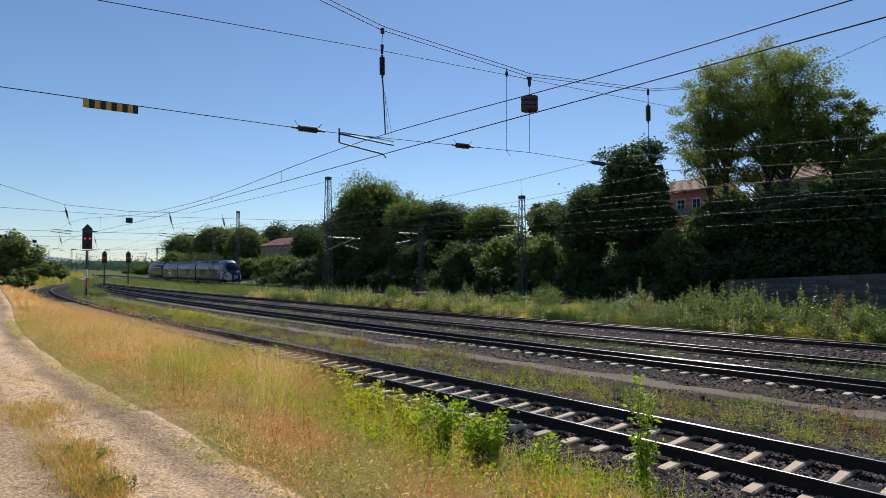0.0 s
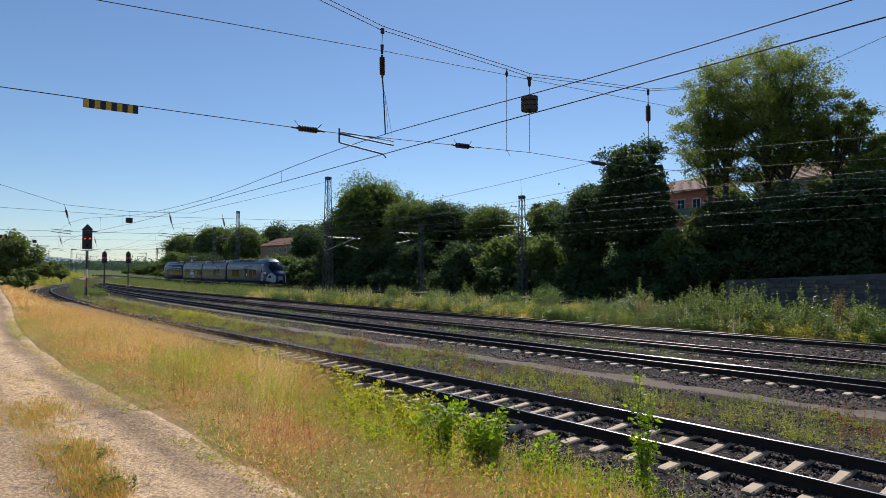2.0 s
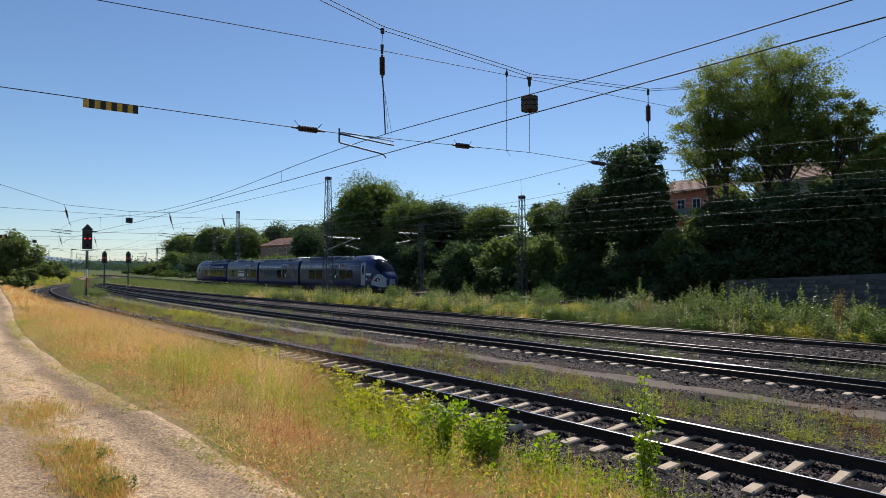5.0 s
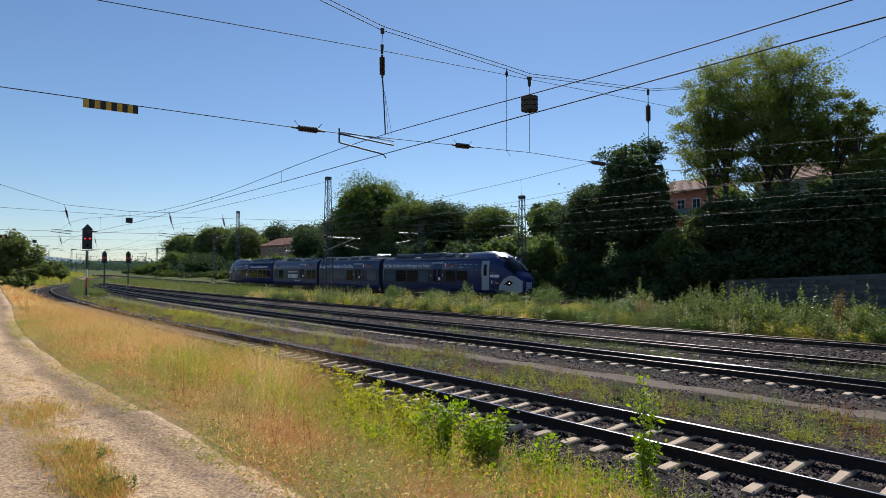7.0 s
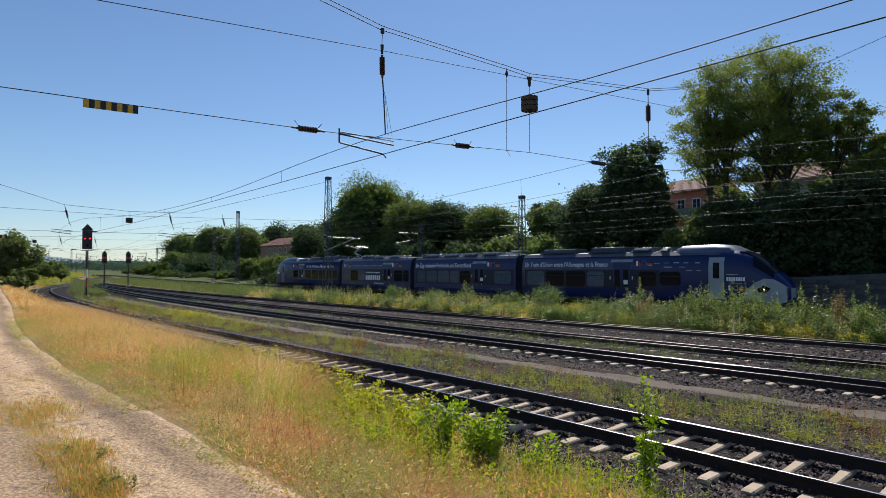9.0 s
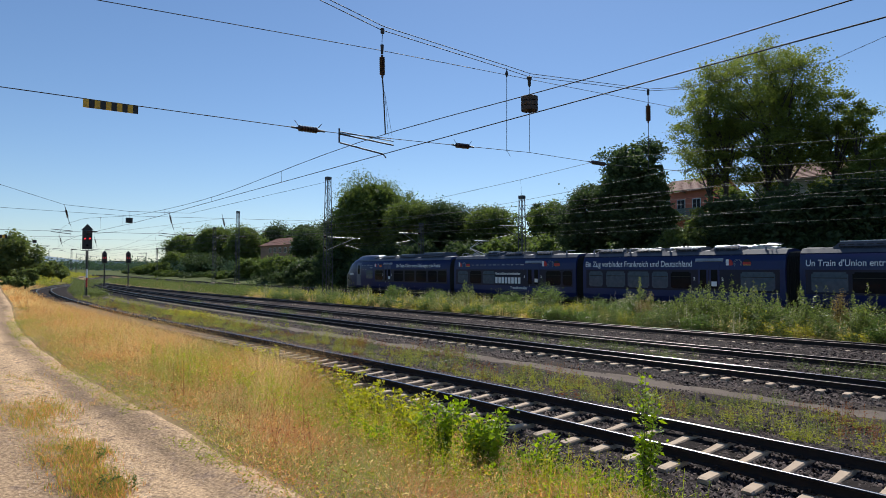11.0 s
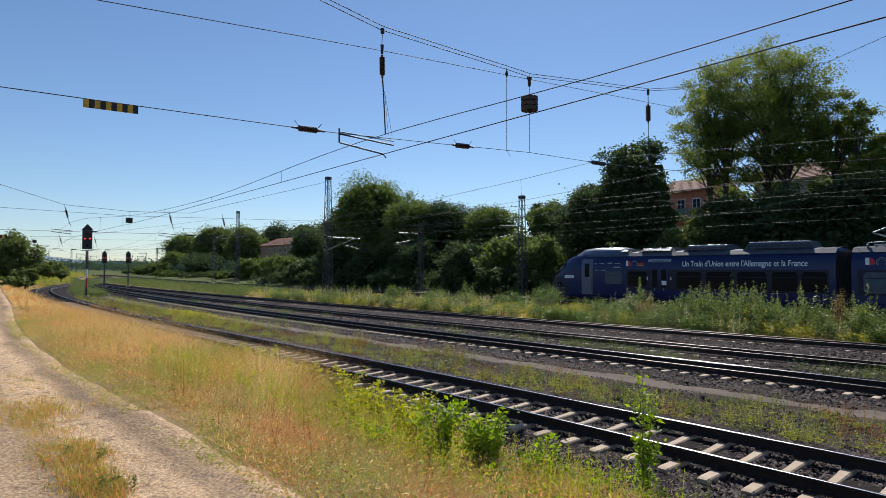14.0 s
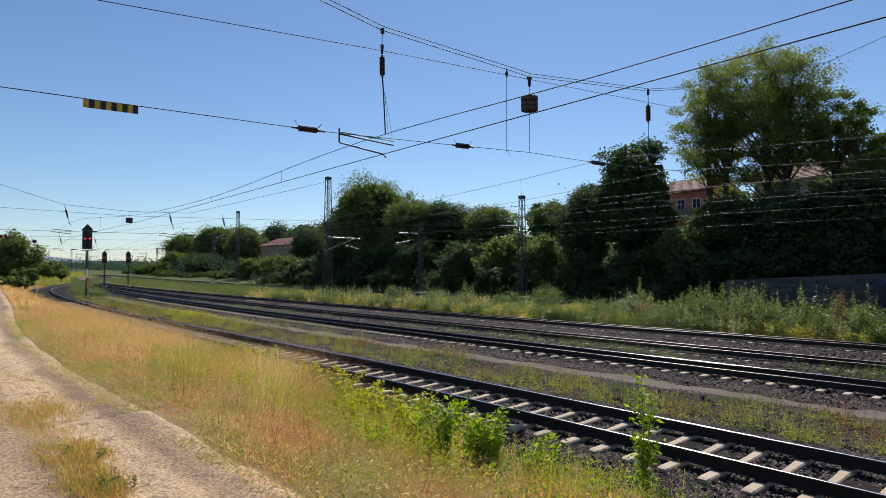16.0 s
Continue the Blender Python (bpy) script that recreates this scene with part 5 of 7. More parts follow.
TREES = """
-25.6 56.0 3.95 18.8 4.3 47271 0.100 0.25 a 24 tree
-20.5 56.0 3.97 19.2 5.3 66665 0.100 0.26 a 40 tree
-15.6 57.0 4.21 13.6 3.10 36363 0.100 0.16 a 22 tree
-12.4 53.0 2.81 10.4 2.48 33332 0.106 0.09 a 22 tree
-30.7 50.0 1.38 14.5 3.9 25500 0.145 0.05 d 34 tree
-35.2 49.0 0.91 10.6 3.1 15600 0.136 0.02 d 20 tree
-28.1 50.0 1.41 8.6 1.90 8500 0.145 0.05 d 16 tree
-77.4 53.0 1.78 15.5 7.47 35700 0.153 0.05 t 34 tree
-67.6 53.0 2.04 11.7 4.64 18700 0.153 0.05 t 24 tree
-83.9 52.0 1.17 12.8 3.71 11900 0.153 0.05 d 20 tree
-63.5 56.0 3.41 9.2 4.2 13600 0.153 0.05 d 20 tree
-56.9 58.0 4.16 7.6 4.4 13600 0.153 0.05 t 22 tree
-52.6 62.0 5.09 6.5 1.29 4250 0.136 0.05 d 10 tree
-48.3 60.0 4.68 6.8 3.2 10200 0.153 0.05 t 18 tree
-44.9 49.0 0.78 6.3 4.10 6120 0.2 0.02 t 24 bush
-39.4 48.0 0.48 5.7 2.95 5440 0.2 0.02 t 22 bush
-50.5 48.0 0.41 5.9 3.84 5440 0.2 0.02 d 22 bush
-26.0 60.0 4.83 6.2 2.60 5440 0.213 0.02 t 22 bush
-24.3 50.0 1.45 6.2 1.54 3400 0.188 0.02 w 18 bush
-24.5 48.0 0.60 6.3 2.51 5440 0.188 0.02 w 22 bush
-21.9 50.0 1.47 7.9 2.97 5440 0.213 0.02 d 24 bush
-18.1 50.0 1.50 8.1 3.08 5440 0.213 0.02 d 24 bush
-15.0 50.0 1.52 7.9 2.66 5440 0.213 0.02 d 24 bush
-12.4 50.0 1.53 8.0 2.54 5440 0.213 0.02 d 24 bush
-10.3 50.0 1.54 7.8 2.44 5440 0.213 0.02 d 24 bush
-61.0 49.0 0.49 6.3 3.92 4760 0.213 0.02 d 20 bush
-69.8 49.0 0.42 5.9 5.10 4760 0.213 0.02 d 20 bush
-80.3 49.0 0.32 5.5 4.65 4080 0.213 0.02 d 18 bush
-90.8 50.0 0.35 4.6 4.47 4080 0.213 0.02 d 18 bush
-105.1 52.0 0.34 5.3 4.78 4760 0.213 0.02 t 18 bush
-126.0 56.0 0.51 4.8 4.76 7800 0.225 0.02 t 18 bush
-121.2 66.0 2.64 9.6 4.59 6500 0.25 0.05 d 18 tree
-255.3 84.0 0.03 18.3 9.93 10400 0.3 0.03 t 24 tree
-232.5 88.0 0.63 20.1 10.75 11700 0.3 0.03 t 26 tree
-210.9 90.0 0.89 18.8 7.87 9100 0.312 0.03 t 22 tree
-223.4 108.0 1.15 20.5 8.64 7800 0.375 0.05 d 20 tree
-200.5 108.0 1.18 19.7 8.91 7800 0.375 0.05 d 20 tree
-177.5 105.0 1.19 18.7 8.13 7800 0.375 0.05 d 20 tree
-271.5 74.0 -0.40 5.0 6.60 6500 0.375 0.02 t 14 bush
-240.3 70.0 -0.31 6.0 5.01 6500 0.35 0.02 t 14 bush
-305.7 78.0 -0.26 3.0 6.21 5200 0.438 0.02 t 12 bush
-203.9 62.0 -0.24 2.6 5.85 6500 0.25 0.02 t 14 bush
-174.9 60.0 -0.10 1.9 5.84 6500 0.25 0.02 d 14 bush
-146.6 57.0 0.01 2.4 5.04 7800 0.225 0.02 t 14 bush
-132.5 56.0 0.26 2.5 4.66 7800 0.225 0.02 d 14 bush
-243.5 76.0 -0.16 10.7 5.62 5200 0.275 0.03 t 14 bush
-205.2 74.0 0.33 8.2 8.15 6500 0.275 0.03 d 18 bush
-50.6 45.5 0.02 3.1 2.73 3400 0.175 0.02 d 16 bush
-33.8 46.5 0.27 3.8 2.81 4760 0.188 0.02 d 18 bush
-28.6 46.5 0.29 4.2 2.61 4760 0.188 0.02 d 18 bush
-43.6 45.5 0.06 3.3 2.52 3400 0.175 0.02 d 16 bush
-23.1 46.5 0.31 4.0 2.40 4760 0.188 0.02 d 18 bush
-20.0 47.5 0.47 4.2 2.32 4760 0.188 0.02 d 18 bush
-16.6 48.0 0.66 4.3 2.21 4760 0.188 0.02 d 18 bush
-13.4 48.0 0.68 4.6 2.09 4760 0.188 0.02 d 18 bush
-61.2 45.5 -0.05 3.2 3.81 4080 0.175 0.02 d 16 bush
-70.9 46.0 -0.06 2.8 3.78 4080 0.175 0.02 d 16 bush
-83.6 47.0 -0.03 2.6 3.76 3400 0.188 0.02 d 16 bush
-93.9 48.0 -0.01 2.5 3.69 3400 0.2 0.02 d 16 bush
-99.2 10.0 0.8 7.2 3.4 12000 0.2 0.0 w 18 tree
-87.1 10.2 0.8 2.2 1.48 3500 0.16 0.03 w 14 bush
-143.9 20.7 0.8 3.6 4.1 6000 0.22 0.0 w 14 bush
-126.5 20.1 0.8 1.8 1.21 2000 0.2 0.03 w 10 bush
-69.7 7.5 0.8 1.3 1.28 3000 0.14 0.03 w 12 bush

"""

# w takes the bright weed leaves: sunlight is painted into these shrubs
LEAFMAT = {"t": L_TREE, "a": L_ASH, "d": L_SHADED, "w": L_WEED}
for row in TREES.strip().splitlines():
    px = row.split()
    x, y, zb, h, rad = (float(v) for v in px[:5])
    n, leaf, low = int(px[5]), float(px[6]), float(px[7])
    if px[8] == "a":
        n = int(n * 0.75)
    else:
        n, leaf = int(n * 0.95), leaf * 0.86
    lab = {"t": "leafy dark green tree on the railway bank", "a": "tall airy ash tree lit from behind", "d": "dense green bushy tree, shade painted into its dark leaves", "w": "yellow-green shrub on the bank, sunlight put into its bright leaves"}[px[8]]
    tree(x, y, zb, h, rad, lab, n, leaf, LEAFMAT[px[8]], low, int(px[9]), px[10], 2 if px[8] == "a" else 1)


def stems(name, X, Y, H, per, leaf, m, label, lean=0.12, spread=0.16, stem_r=0.006, category="weeds", top=None):
    """Upright weeds: a stem with leaves that shorten towards the top."""
    n = len(X)
    Z = gz(X, Y)
    ang = rng.uniform(0, 6.28, n)
    tip = np.stack([X + np.cos(ang) * H * lean * rng.uniform(0.2, 1.4, n), Y + np.sin(ang) * H * lean * rng.uniform(0.2, 1.4, n), Z + H], 1)
    root = np.stack([X, Y, Z - 0.03], 1)
    t = rng.uniform(0.08, 1.0, (n, per))
    C = root[:, None] + (tip - root)[:, None] * t[..., None]
    sp = spread * (1.15 - t) * (0.6 + 0.4 * H[:, None])
    C = C + rng.normal(0, 1, (n, per, 3)) * sp[..., None] * np.array([1, 1, 0.45])
    size = (leaf * (1.2 - 0.75 * t) * (0.7 + 0.3 * H[:, None])).ravel()
    V, F = leaf_cloud(C.reshape(-1, 3), size, 0.8, 0.33)
    side = np.stack([np.cos(ang + 1.57), np.sin(ang + 1.57), 0 * ang], 1) * stem_r
    SV = np.stack([root - side, root + side, tip + side * 0.3, tip - side * 0.3], 1).reshape(-1, 3)
    i = np.arange(n) * 4 + len(V)
    SF = np.concatenate([np.stack([i, i + 1, i + 2], 1), np.stack([i, i + 2, i + 3], 1)])
    me = raw(name, np.concatenate([V, SV]), np.concatenate([F, SF]), m)
    return tagged(new(name, me), label, category, kind="stuff")


def blades(name, X, Y, H, w, m, label, bend=0.35, heads=None):
    """Grass: curved tapering blades, some with seed heads."""
    n = len(X)
    Z = gz(X, Y)
    an = rng.uniform(0, 6.28, n)
    d = np.stack([np.cos(an), np.sin(an), 0 * an], 1)
    s = np.stack([-np.sin(an), np.cos(an), 0 * an], 1) * (w * rng.uniform(0.6, 1.4, n))[:, None]
    b = (bend * rng.uniform(0.1, 1.3, n) * H)[:, None]
    p0 = np.stack([X, Y, Z - 0.02], 1)
    up = np.array([0, 0, 1.0])
    p1 = p0 + up * (H * 0.55)[:, None] + d * b * 0.46
    p2 = p0 + up * H[:, None] + d * b
    V = np.stack([p0 - s, p0 + s, p1 - s * 0.8, p1 + s * 0.8, p2], 1).reshape(-1, 3)
    i = np.arange(n) * 5
    F = np.concatenate([np.stack([i, i + 1, i + 3], 1), np.stack([i, i + 3, i + 2], 1), np.stack([i + 2, i + 3, i + 4], 1)])
    if heads:
        k = rng.choice(n, int(n * heads), replace=False)
        c, dd = p2[k], p2[k] - p1[k]
        dd = dd / np.linalg.norm(dd, axis=1)[:, None] - up * 0.2
        ss = s[k] * 2.6
        L = (0.04 + 0.05 * rng.uniform(0, 1, len(k)))[:, None]
        HV = np.stack([c - dd * L * 0.3, c + ss + dd * L * 0.3, c + dd * L, c - ss + dd * L * 0.3], 1).reshape(-1, 3)
        j = np.arange(len(k)) * 4 + len(V)
        V = np.concatenate([V, HV])
        F = np.concatenate([F, np.stack([j, j + 1, j + 2], 1), np.stack([j, j + 2, j + 3], 1)])
    return tagged(new(name, raw(name, V, F, m)), label, "grass", kind="stuff")


def patchy(x, y, s, o=0.0):
    """Slow noise over the ground, 0 to 1."""
    return 0.5 + 0.25 * np.sin(x / s + o) * np.cos(y / s * 1.7 + 1.3 * o) + 0.25 * np.sin((x * 0.6 + y * 1.1) / s * 2.3 + 2 * o)


L_LIME = leafy("lime_herbs", (0.24, 0.26, 0.03), (0.50, 0.48, 0.07), (0.72, 0.66, 0.16), 0.55, 0.5, 1.6)
# dry verge between the sandy track and the first rails
gx, gy = scatter_band(150000, -34, -1.5, lambda x: EDGE(x) + 0.05, lambda x: T1(x) - np.interp(x, [-14, -9, -6, -3], [1.75, 2.4, 3.1, 3.5]), 1.45)
fr = (gy - EDGE(gx)) / (T1(gx) - 2.0 - EDGE(gx))
pp = patchy(gx, gy, 1.5) * 0.8 + rng.normal(0, 0.15, len(gx)) + np.where(gx > -11, 0.06 + 0.2 * fr, 0) + np.where(fr < 0.14, 0.2, 0)
ed = np.clip(0.13 + fr * 2.0, 0.13, 1) * np.interp(gx, [-14, -9, -5], [1.0, 0.7, 0.48]) * np.where((fr > 0.62) & (gx < -10), 1.3, 1.0) * np.where(np.sin(gx * 2.1) + np.sin(gx * 5.3 + 1) > 3.2 - 14 * fr, 1, 0.55)
hh = (0.22 + 0.50 * rng.uniform(0, 1, len(gx)) ** 1.5) * ed * (0.7 + 0.6 * patchy(gx, gy, 1.1, 4.0))
cls = np.where(pp > 0.53, 2, np.where(patchy(gx, gy, 0.9, 2.0) + rng.normal(0, 0.25, len(gx)) > 0.5, 1, 0))
blades("dry_grass", gx[cls == 0], gy[cls == 0], hh[cls == 0], 0.0016, L_DRY, "tall dry reddish straw grass beside the sandy track", 1.5, 0.6)
blades("golden_grass", gx[cls == 1], gy[cls == 1], hh[cls == 1] * 1.08, 0.0016, L_GOLD, "tall pale golden grass beside the sandy track", 1.5, 0.7)
blades("green_grass", gx[cls == 2], gy[cls == 2], hh[cls == 2] * 0.8, 0.0026, L_GREEN, "yellow-green grass among the dry verge", 1.5)
gx, gy = scatter_band(24000, -115, -32, lambda x: EDGE(x) + 0.1, lambda x: T1(x) - 1.75, 1.7)
ed = np.clip(0.2 + (gy - EDGE(gx)) / 1.4, 0.2, 1)
hh = (0.3 + 0.4 * rng.uniform(0, 1, len(gx))) * ed
k = patchy(gx, gy, 4.0) + rng.normal(0, 0.2, len(gx)) > 0.5
blades("dry_grass", gx[k], gy[k], hh[k], 0.006, L_DRY, "tall dry straw grass along the bend", 0.8, 0.3)
blades("golden_grass", gx[~k], gy[~k], hh[~k], 0.006, L_GOLD, "pale golden grass along the bend", 0.8, 0.3)
# short matted grass under the tall stalks, reaching out to the sandy track
gx, gy = scatter_band(95000, -30, -1.5, lambda x: EDGE(x) - 0.2 + 0.16 * np.sin(x * 3.1) * np.sin(x * 1.3) + 0.08 * np.sin(x * 9.7), lambda x: T1(x) - np.interp(x, [-14, -9, -6, -3], [1.9, 2.5, 3.2, 3.6]), 1.6)
mix_ = patchy(gx, gy, 0.6, 3.0) + rng.normal(0, 0.22, len(gx)) + np.where(gy < EDGE(gx) + 0.5, 0.12, 0)
hh = (0.05 + 0.16 * rng.uniform(0, 1, len(gx))) * np.clip(0.35 + (gy - EDGE(gx)) * 0.9, 0.35, 1)
for lo, hi, m, lab in ((-9, 0.42, L_DRY, "matted reddish dry grass under the stalks"), (0.42, 0.56, L_GOLD, "matted straw under the stalks"), (0.56, 9, L_GREEN, "short green grass along the sandy track")):
    k = (mix_ >= lo) & (mix_ < hi)
    blades("short_grass", gx[k], gy[k], hh[k], 0.0024, m, lab, 2.4)


# small leaves and seeds tangled in the verge
def litter(name, n, x0, x1, hmax, size, m, label, lo=0.0, hi=1.0, near=1.4):
    x, y = scatter_band(n, x0, x1, lambda v: EDGE(v) + 0.05 + lo * (T1(v) - 2.2 - EDGE(v)), lambda v: EDGE(v) + hi * (T1(v) - np.interp(v, [-14, -9, -6, -3], [1.75, 2.4, 3.1, 3.5]) - EDGE(v)), near)
    f = (y - EDGE(x)) / (T1(x) - 2.2 - EDGE(x))
    z = gz(x, y) + 0.01 + hmax * rng.uniform(0, 1, n) ** 0.8 * np.clip(0.12 + 2.0 * f, 0.1, 1) * np.interp(x, [-14, -9, -5], [1.0, 0.8, 0.6])
    V, F = leaf_cloud(np.stack([x, y, z], 1), size, 0.4, 0.4)
    return tagged(new(name, raw(name, V, F, m)), label, "grass", kind="stuff")


litter("grass_seeds", 40000, -30, -2, 0.6, 0.013, L_DRY, "reddish seed heads tangled in the verge")
litter("grass_seeds", 22000, -30, -2, 0.6, 0.014, L_GOLD, "pale seed heads tangled in the verge")
litter("verge_leaves", 32000, -26, -2, 0.34, 0.015, L_GREEN, "small yellow-green leaves in the verge")
litter("verge_leaves", 22000, -14, -2, 0.45, 0.018, L_LIME, "small bright leaves low in the verge", 0.35)
litter("verge_leaves", 9000, -24, -2, 0.12, 0.014, L_GREEN, "low green leaves along the sandy track's edge", -0.06, 0.10)
# herbs in the verge
hx, hy = scatter_band(420, -14, -2.5, lambda x: EDGE(x) + 1.4, lambda x: T1(x) - 2.5, 1.2)
stems("verge_herbs", hx, hy, 0.25 + 0.4 * rng.uniform(0, 1, len(hx)), 30, 0.032, L_BUSH, "bright green herbs in the dry verge", 0.2, 0.09, 0.004)
hx, hy = scatter_band(500, -40, -4, lambda x: EDGE(x) + 0.3, lambda x: T1(x) - 2.5, 1.2)
stems("verge_herbs", hx, hy, 0.3 + 0.4 * rng.uniform(0, 1, len(hx)), 22, 0.022, L_RUSTY, "withered reddish herbs in the dry verge", 0.25, 0.07, 0.003)

hx, hy = scatter_band(520, -13, -3.0, lambda x: EDGE(x) + 1.6, lambda x: T1(x) - np.interp(x, [-14, -9, -6, -3], [2.0, 2.6, 3.2, 3.6]), 1.2)
k = patchy(hx, hy, 0.7, 5.0) > 0.42
hx, hy = hx[k], hy[k]
stems("verge_herbs", hx, hy, 0.3 + 0.5 * rng.uniform(0, 1, len(hx)), 44, 0.024, L_LIME, "yellow-green leafy herbs in the dry verge", 0.28, 0.11, 0.003)
hx, hy = scatter_band(260, -30, -12, lambda x: EDGE(x) + 1.2, lambda x: T1(x) - 1.9, 1.2)
stems("verge_herbs", hx, hy, 0.3 + 0.4 * rng.uniform(0, 1, len(hx)), 30, 0.03, L_LIME, "yellow-green herbs in the golden grass", 0.28, 0.12, 0.003)

# grass tufts on the sandy track
tx = np.concatenate([rng.normal(cx, s * 1.3, n) for cx, cy, s, n in ((-6.6, 1.0, 0.22, 1500), (-6.3, 1.2, 0.2, 1300), (-5.5, 1.08, 0.2, 1200), (-5.25, 1.15, 0.14, 700), (-8.6, 1.05, 0.4, 2400), (-10.3, 1.05, 0.5, 2400), (-7.2, 1.0, 0.3, 900))])
ty = np.concatenate([rng.normal(cy, s * 0.55, n) for cx, cy, s, n in ((-6.6, 1.0, 0.22, 1500), (-6.3, 1.2, 0.2, 1300), (-5.5, 1.08, 0.2, 1200), (-5.25, 1.15, 0.14, 700), (-8.6, 1.05, 0.4, 2400), (-10.3, 1.05, 0.5, 2400), (-7.2, 1.0, 0.3, 900))])
blades("track_grass", tx, ty, 0.02 + 0.05 * rng.uniform(0, 1, len(tx)), 0.0025, L_GREEN, "short trodden grass tufts on the sandy track", 0.9)
k = rng.uniform(0, 1, len(tx)) < 0.9
blades("track_grass", tx[k] + 0.05, ty[k], 0.02 + 0.05 * rng.uniform(0, 1, int(k.sum())), 0.0025, L_DRY, "short dry grass tufts on the sandy track", 1.0)
hx = np.array([-5.17, -5.3, -5.22, -6.1, -6.4])
stems("track_weeds", hx, np.array([1.34, 1.2, 1.12, 1.3, 1.1]), np.array([0.07, 0.12, 0.1, 0.08, 0.08]), 40, 0.035, L_WEED, "small green rosettes on the sandy track", 0.2, 0.07, 0.003)

# weeds between the first and second tracks
n = 380
cxs, cys = scatter_band(n, -60, -1, lambda x: T1(x) + 2.3, lambda x: T2(x) - 3.8, 1.25)
wx = np.repeat(cxs, 16) + rng.normal(0, 0.28, n * 16)
wy = np.repeat(cys, 16) + rng.normal(0, 0.22, n * 16)
hw = np.repeat(0.14 + 0.42 * rng.uniform(0, 1, n) ** 1.8, 16) * rng.uniform(0.6, 1.2, n * 16)
u = np.repeat(rng.uniform(0, 1, n), 16)
for lo, hi, m, lab in ((0, 0.5, L_GREEN, "low yellow-green weeds in the gravel"), (0.5, 0.75, L_WEED, "low green weeds in the gravel"), (0.75, 1.01, L_RUSTY, "low rusty red weeds in the gravel")):
    k = (u >= lo) & (u < hi)
    stems("gravel_weeds", wx[k], wy[k], hw[k], 14, 0.04, m, lab, 0.3, 0.08, 0.003)
wx, wy = scatter_band(650, -75, -30, lambda x: T1(x) + 2.2, lambda x: T2(x) - 3.0, 1.2)
stems("gravel_weeds", wx, wy, 0.15 + 0.35 * rng.uniform(0, 1, len(wx)), 12, 0.07, L_GREEN, "yellow-green weeds along the bend", 0.3, 0.2, 0.004)
# a yellow patch beside the bend
wx, wy = rng.normal(-43, 2.2, 420), rng.normal(14.4, 0.5, 420)
stems("yellow_weeds", wx, wy, 0.1 + 0.15 * rng.uniform(0, 1, 420), 14, 0.06, leafy("yellow_leaves", (0.45, 0.40, 0.06), (0.62, 0.56, 0.10), (0.75, 0.70, 0.2), 0.45), "bright yellow low weeds in the gravel", 0.3, 0.12)
# tufts between the far tracks
n = 34
cxs = np.concatenate([[-18.5, -15.5, -5.5, -5.0, -26, -29, -31, -34, -23], rng.uniform(-60, -3, n - 9)])
cys = np.concatenate([[20.9, 21.2, 21.6, 21.9, 20.6, 16.4, 16.6, 16.8, 20.7], T3(cxs[9:]) - 2.1 + rng.normal(0, 0.25, n - 9)])
wx = np.repeat(cxs, 26) + rng.normal(0, 0.45, n * 26)
wy = np.repeat(cys, 26) + rng.normal(0, 0.16, n * 26)
stems("ballast_weeds", wx, wy, 0.15 + 0.3 * rng.uniform(0, 1, n * 26), 16, 0.045, L_WEED, "grey-green weed tufts in the ballast", 0.3, 0.10, 0.003)

# tall weeds between the fourth track and the train's track: clumps of many heights
def weed_clumps(n, x0, x1, hmin, hmax, m, leaf, per, label, back=0.0, front=2.6, k=12):
    cx, cy = scatter_band(n, x0, x1, lambda x: T4(x) + front, lambda x: T5(x) - 3.2 - back, 1.0)
    ch = (hmin + (hmax - hmin) * rng.uniform(0, 1, n) ** 1.7) * np.where(cx > -19, 1.2, 1.0)
    r = np.repeat(0.16 + 0.16 * ch, k)
    X = np.repeat(cx, k) + rng.normal(0, 1, n * k) * r
    Y = np.repeat(cy, k) + rng.normal(0, 1, n * k) * r * 0.7
    H = np.repeat(ch, k) * rng.uniform(0.55, 1.1, n * k)
    return stems("tall_weeds", X, np.maximum(Y, T4(X) + 2.35), H, per, leaf, m, label, 0.16, 0.13)


L_PALE = leafy("pale_weed", (0.16, 0.17, 0.05), (0.34, 0.33, 0.13), (0.55, 0.5, 0.3), 0.45, 0.5)
weed_clumps(80, -70, -24, 0.5, 1.5, L_WEED, 0.125, 16, "tall green weeds between the tracks")
weed_clumps(90, -70, -24, 0.45, 1.2, L_YELLOW, 0.11, 16, "dull yellow-green weeds between the tracks")
weed_clumps(60, -70, -24, 0.6, 1.5, L_PALE, 0.08, 18, "pale seeding weeds between the tracks")
weed_clumps(70, -70, -24, 0.35, 0.8, L_GOLD, 0.09, 14, "low yellowing weeds at the ballast edge", 3.5, 2.3)
# dark leaves here imitate the shaded gaps between the lighter clumps
weed_clumps(90, -70, -24, 0.4, 1.5, L_TREE, 0.12, 16, "green weeds between the tracks, darkened to stand for shaded gaps")
weed_clumps(30, -24, 7, 0.6, 1.3, L_WEED, 0.085, 32, "tall green weeds between the tracks")
weed_clumps(24, -24, 7, 0.45, 1.2, L_YELLOW, 0.075, 32, "dull yellow-green weeds between the tracks")
weed_clumps(26, -24, 7, 0.6, 1.2, L_PALE, 0.06, 34, "pale seeding weeds between the tracks")
# shaded gaps of the near part, again as dark clumps
weed_clumps(50, -24, 7, 0.4, 1.3, L_TREE, 0.085, 30, "green weeds between the tracks, darkened to stand for shaded gaps")
weed_clumps(18, -19, 7, 0.9, 1.5, L_WEED, 0.088, 40, "tall slender leafy shoots beside the track", 1.0)
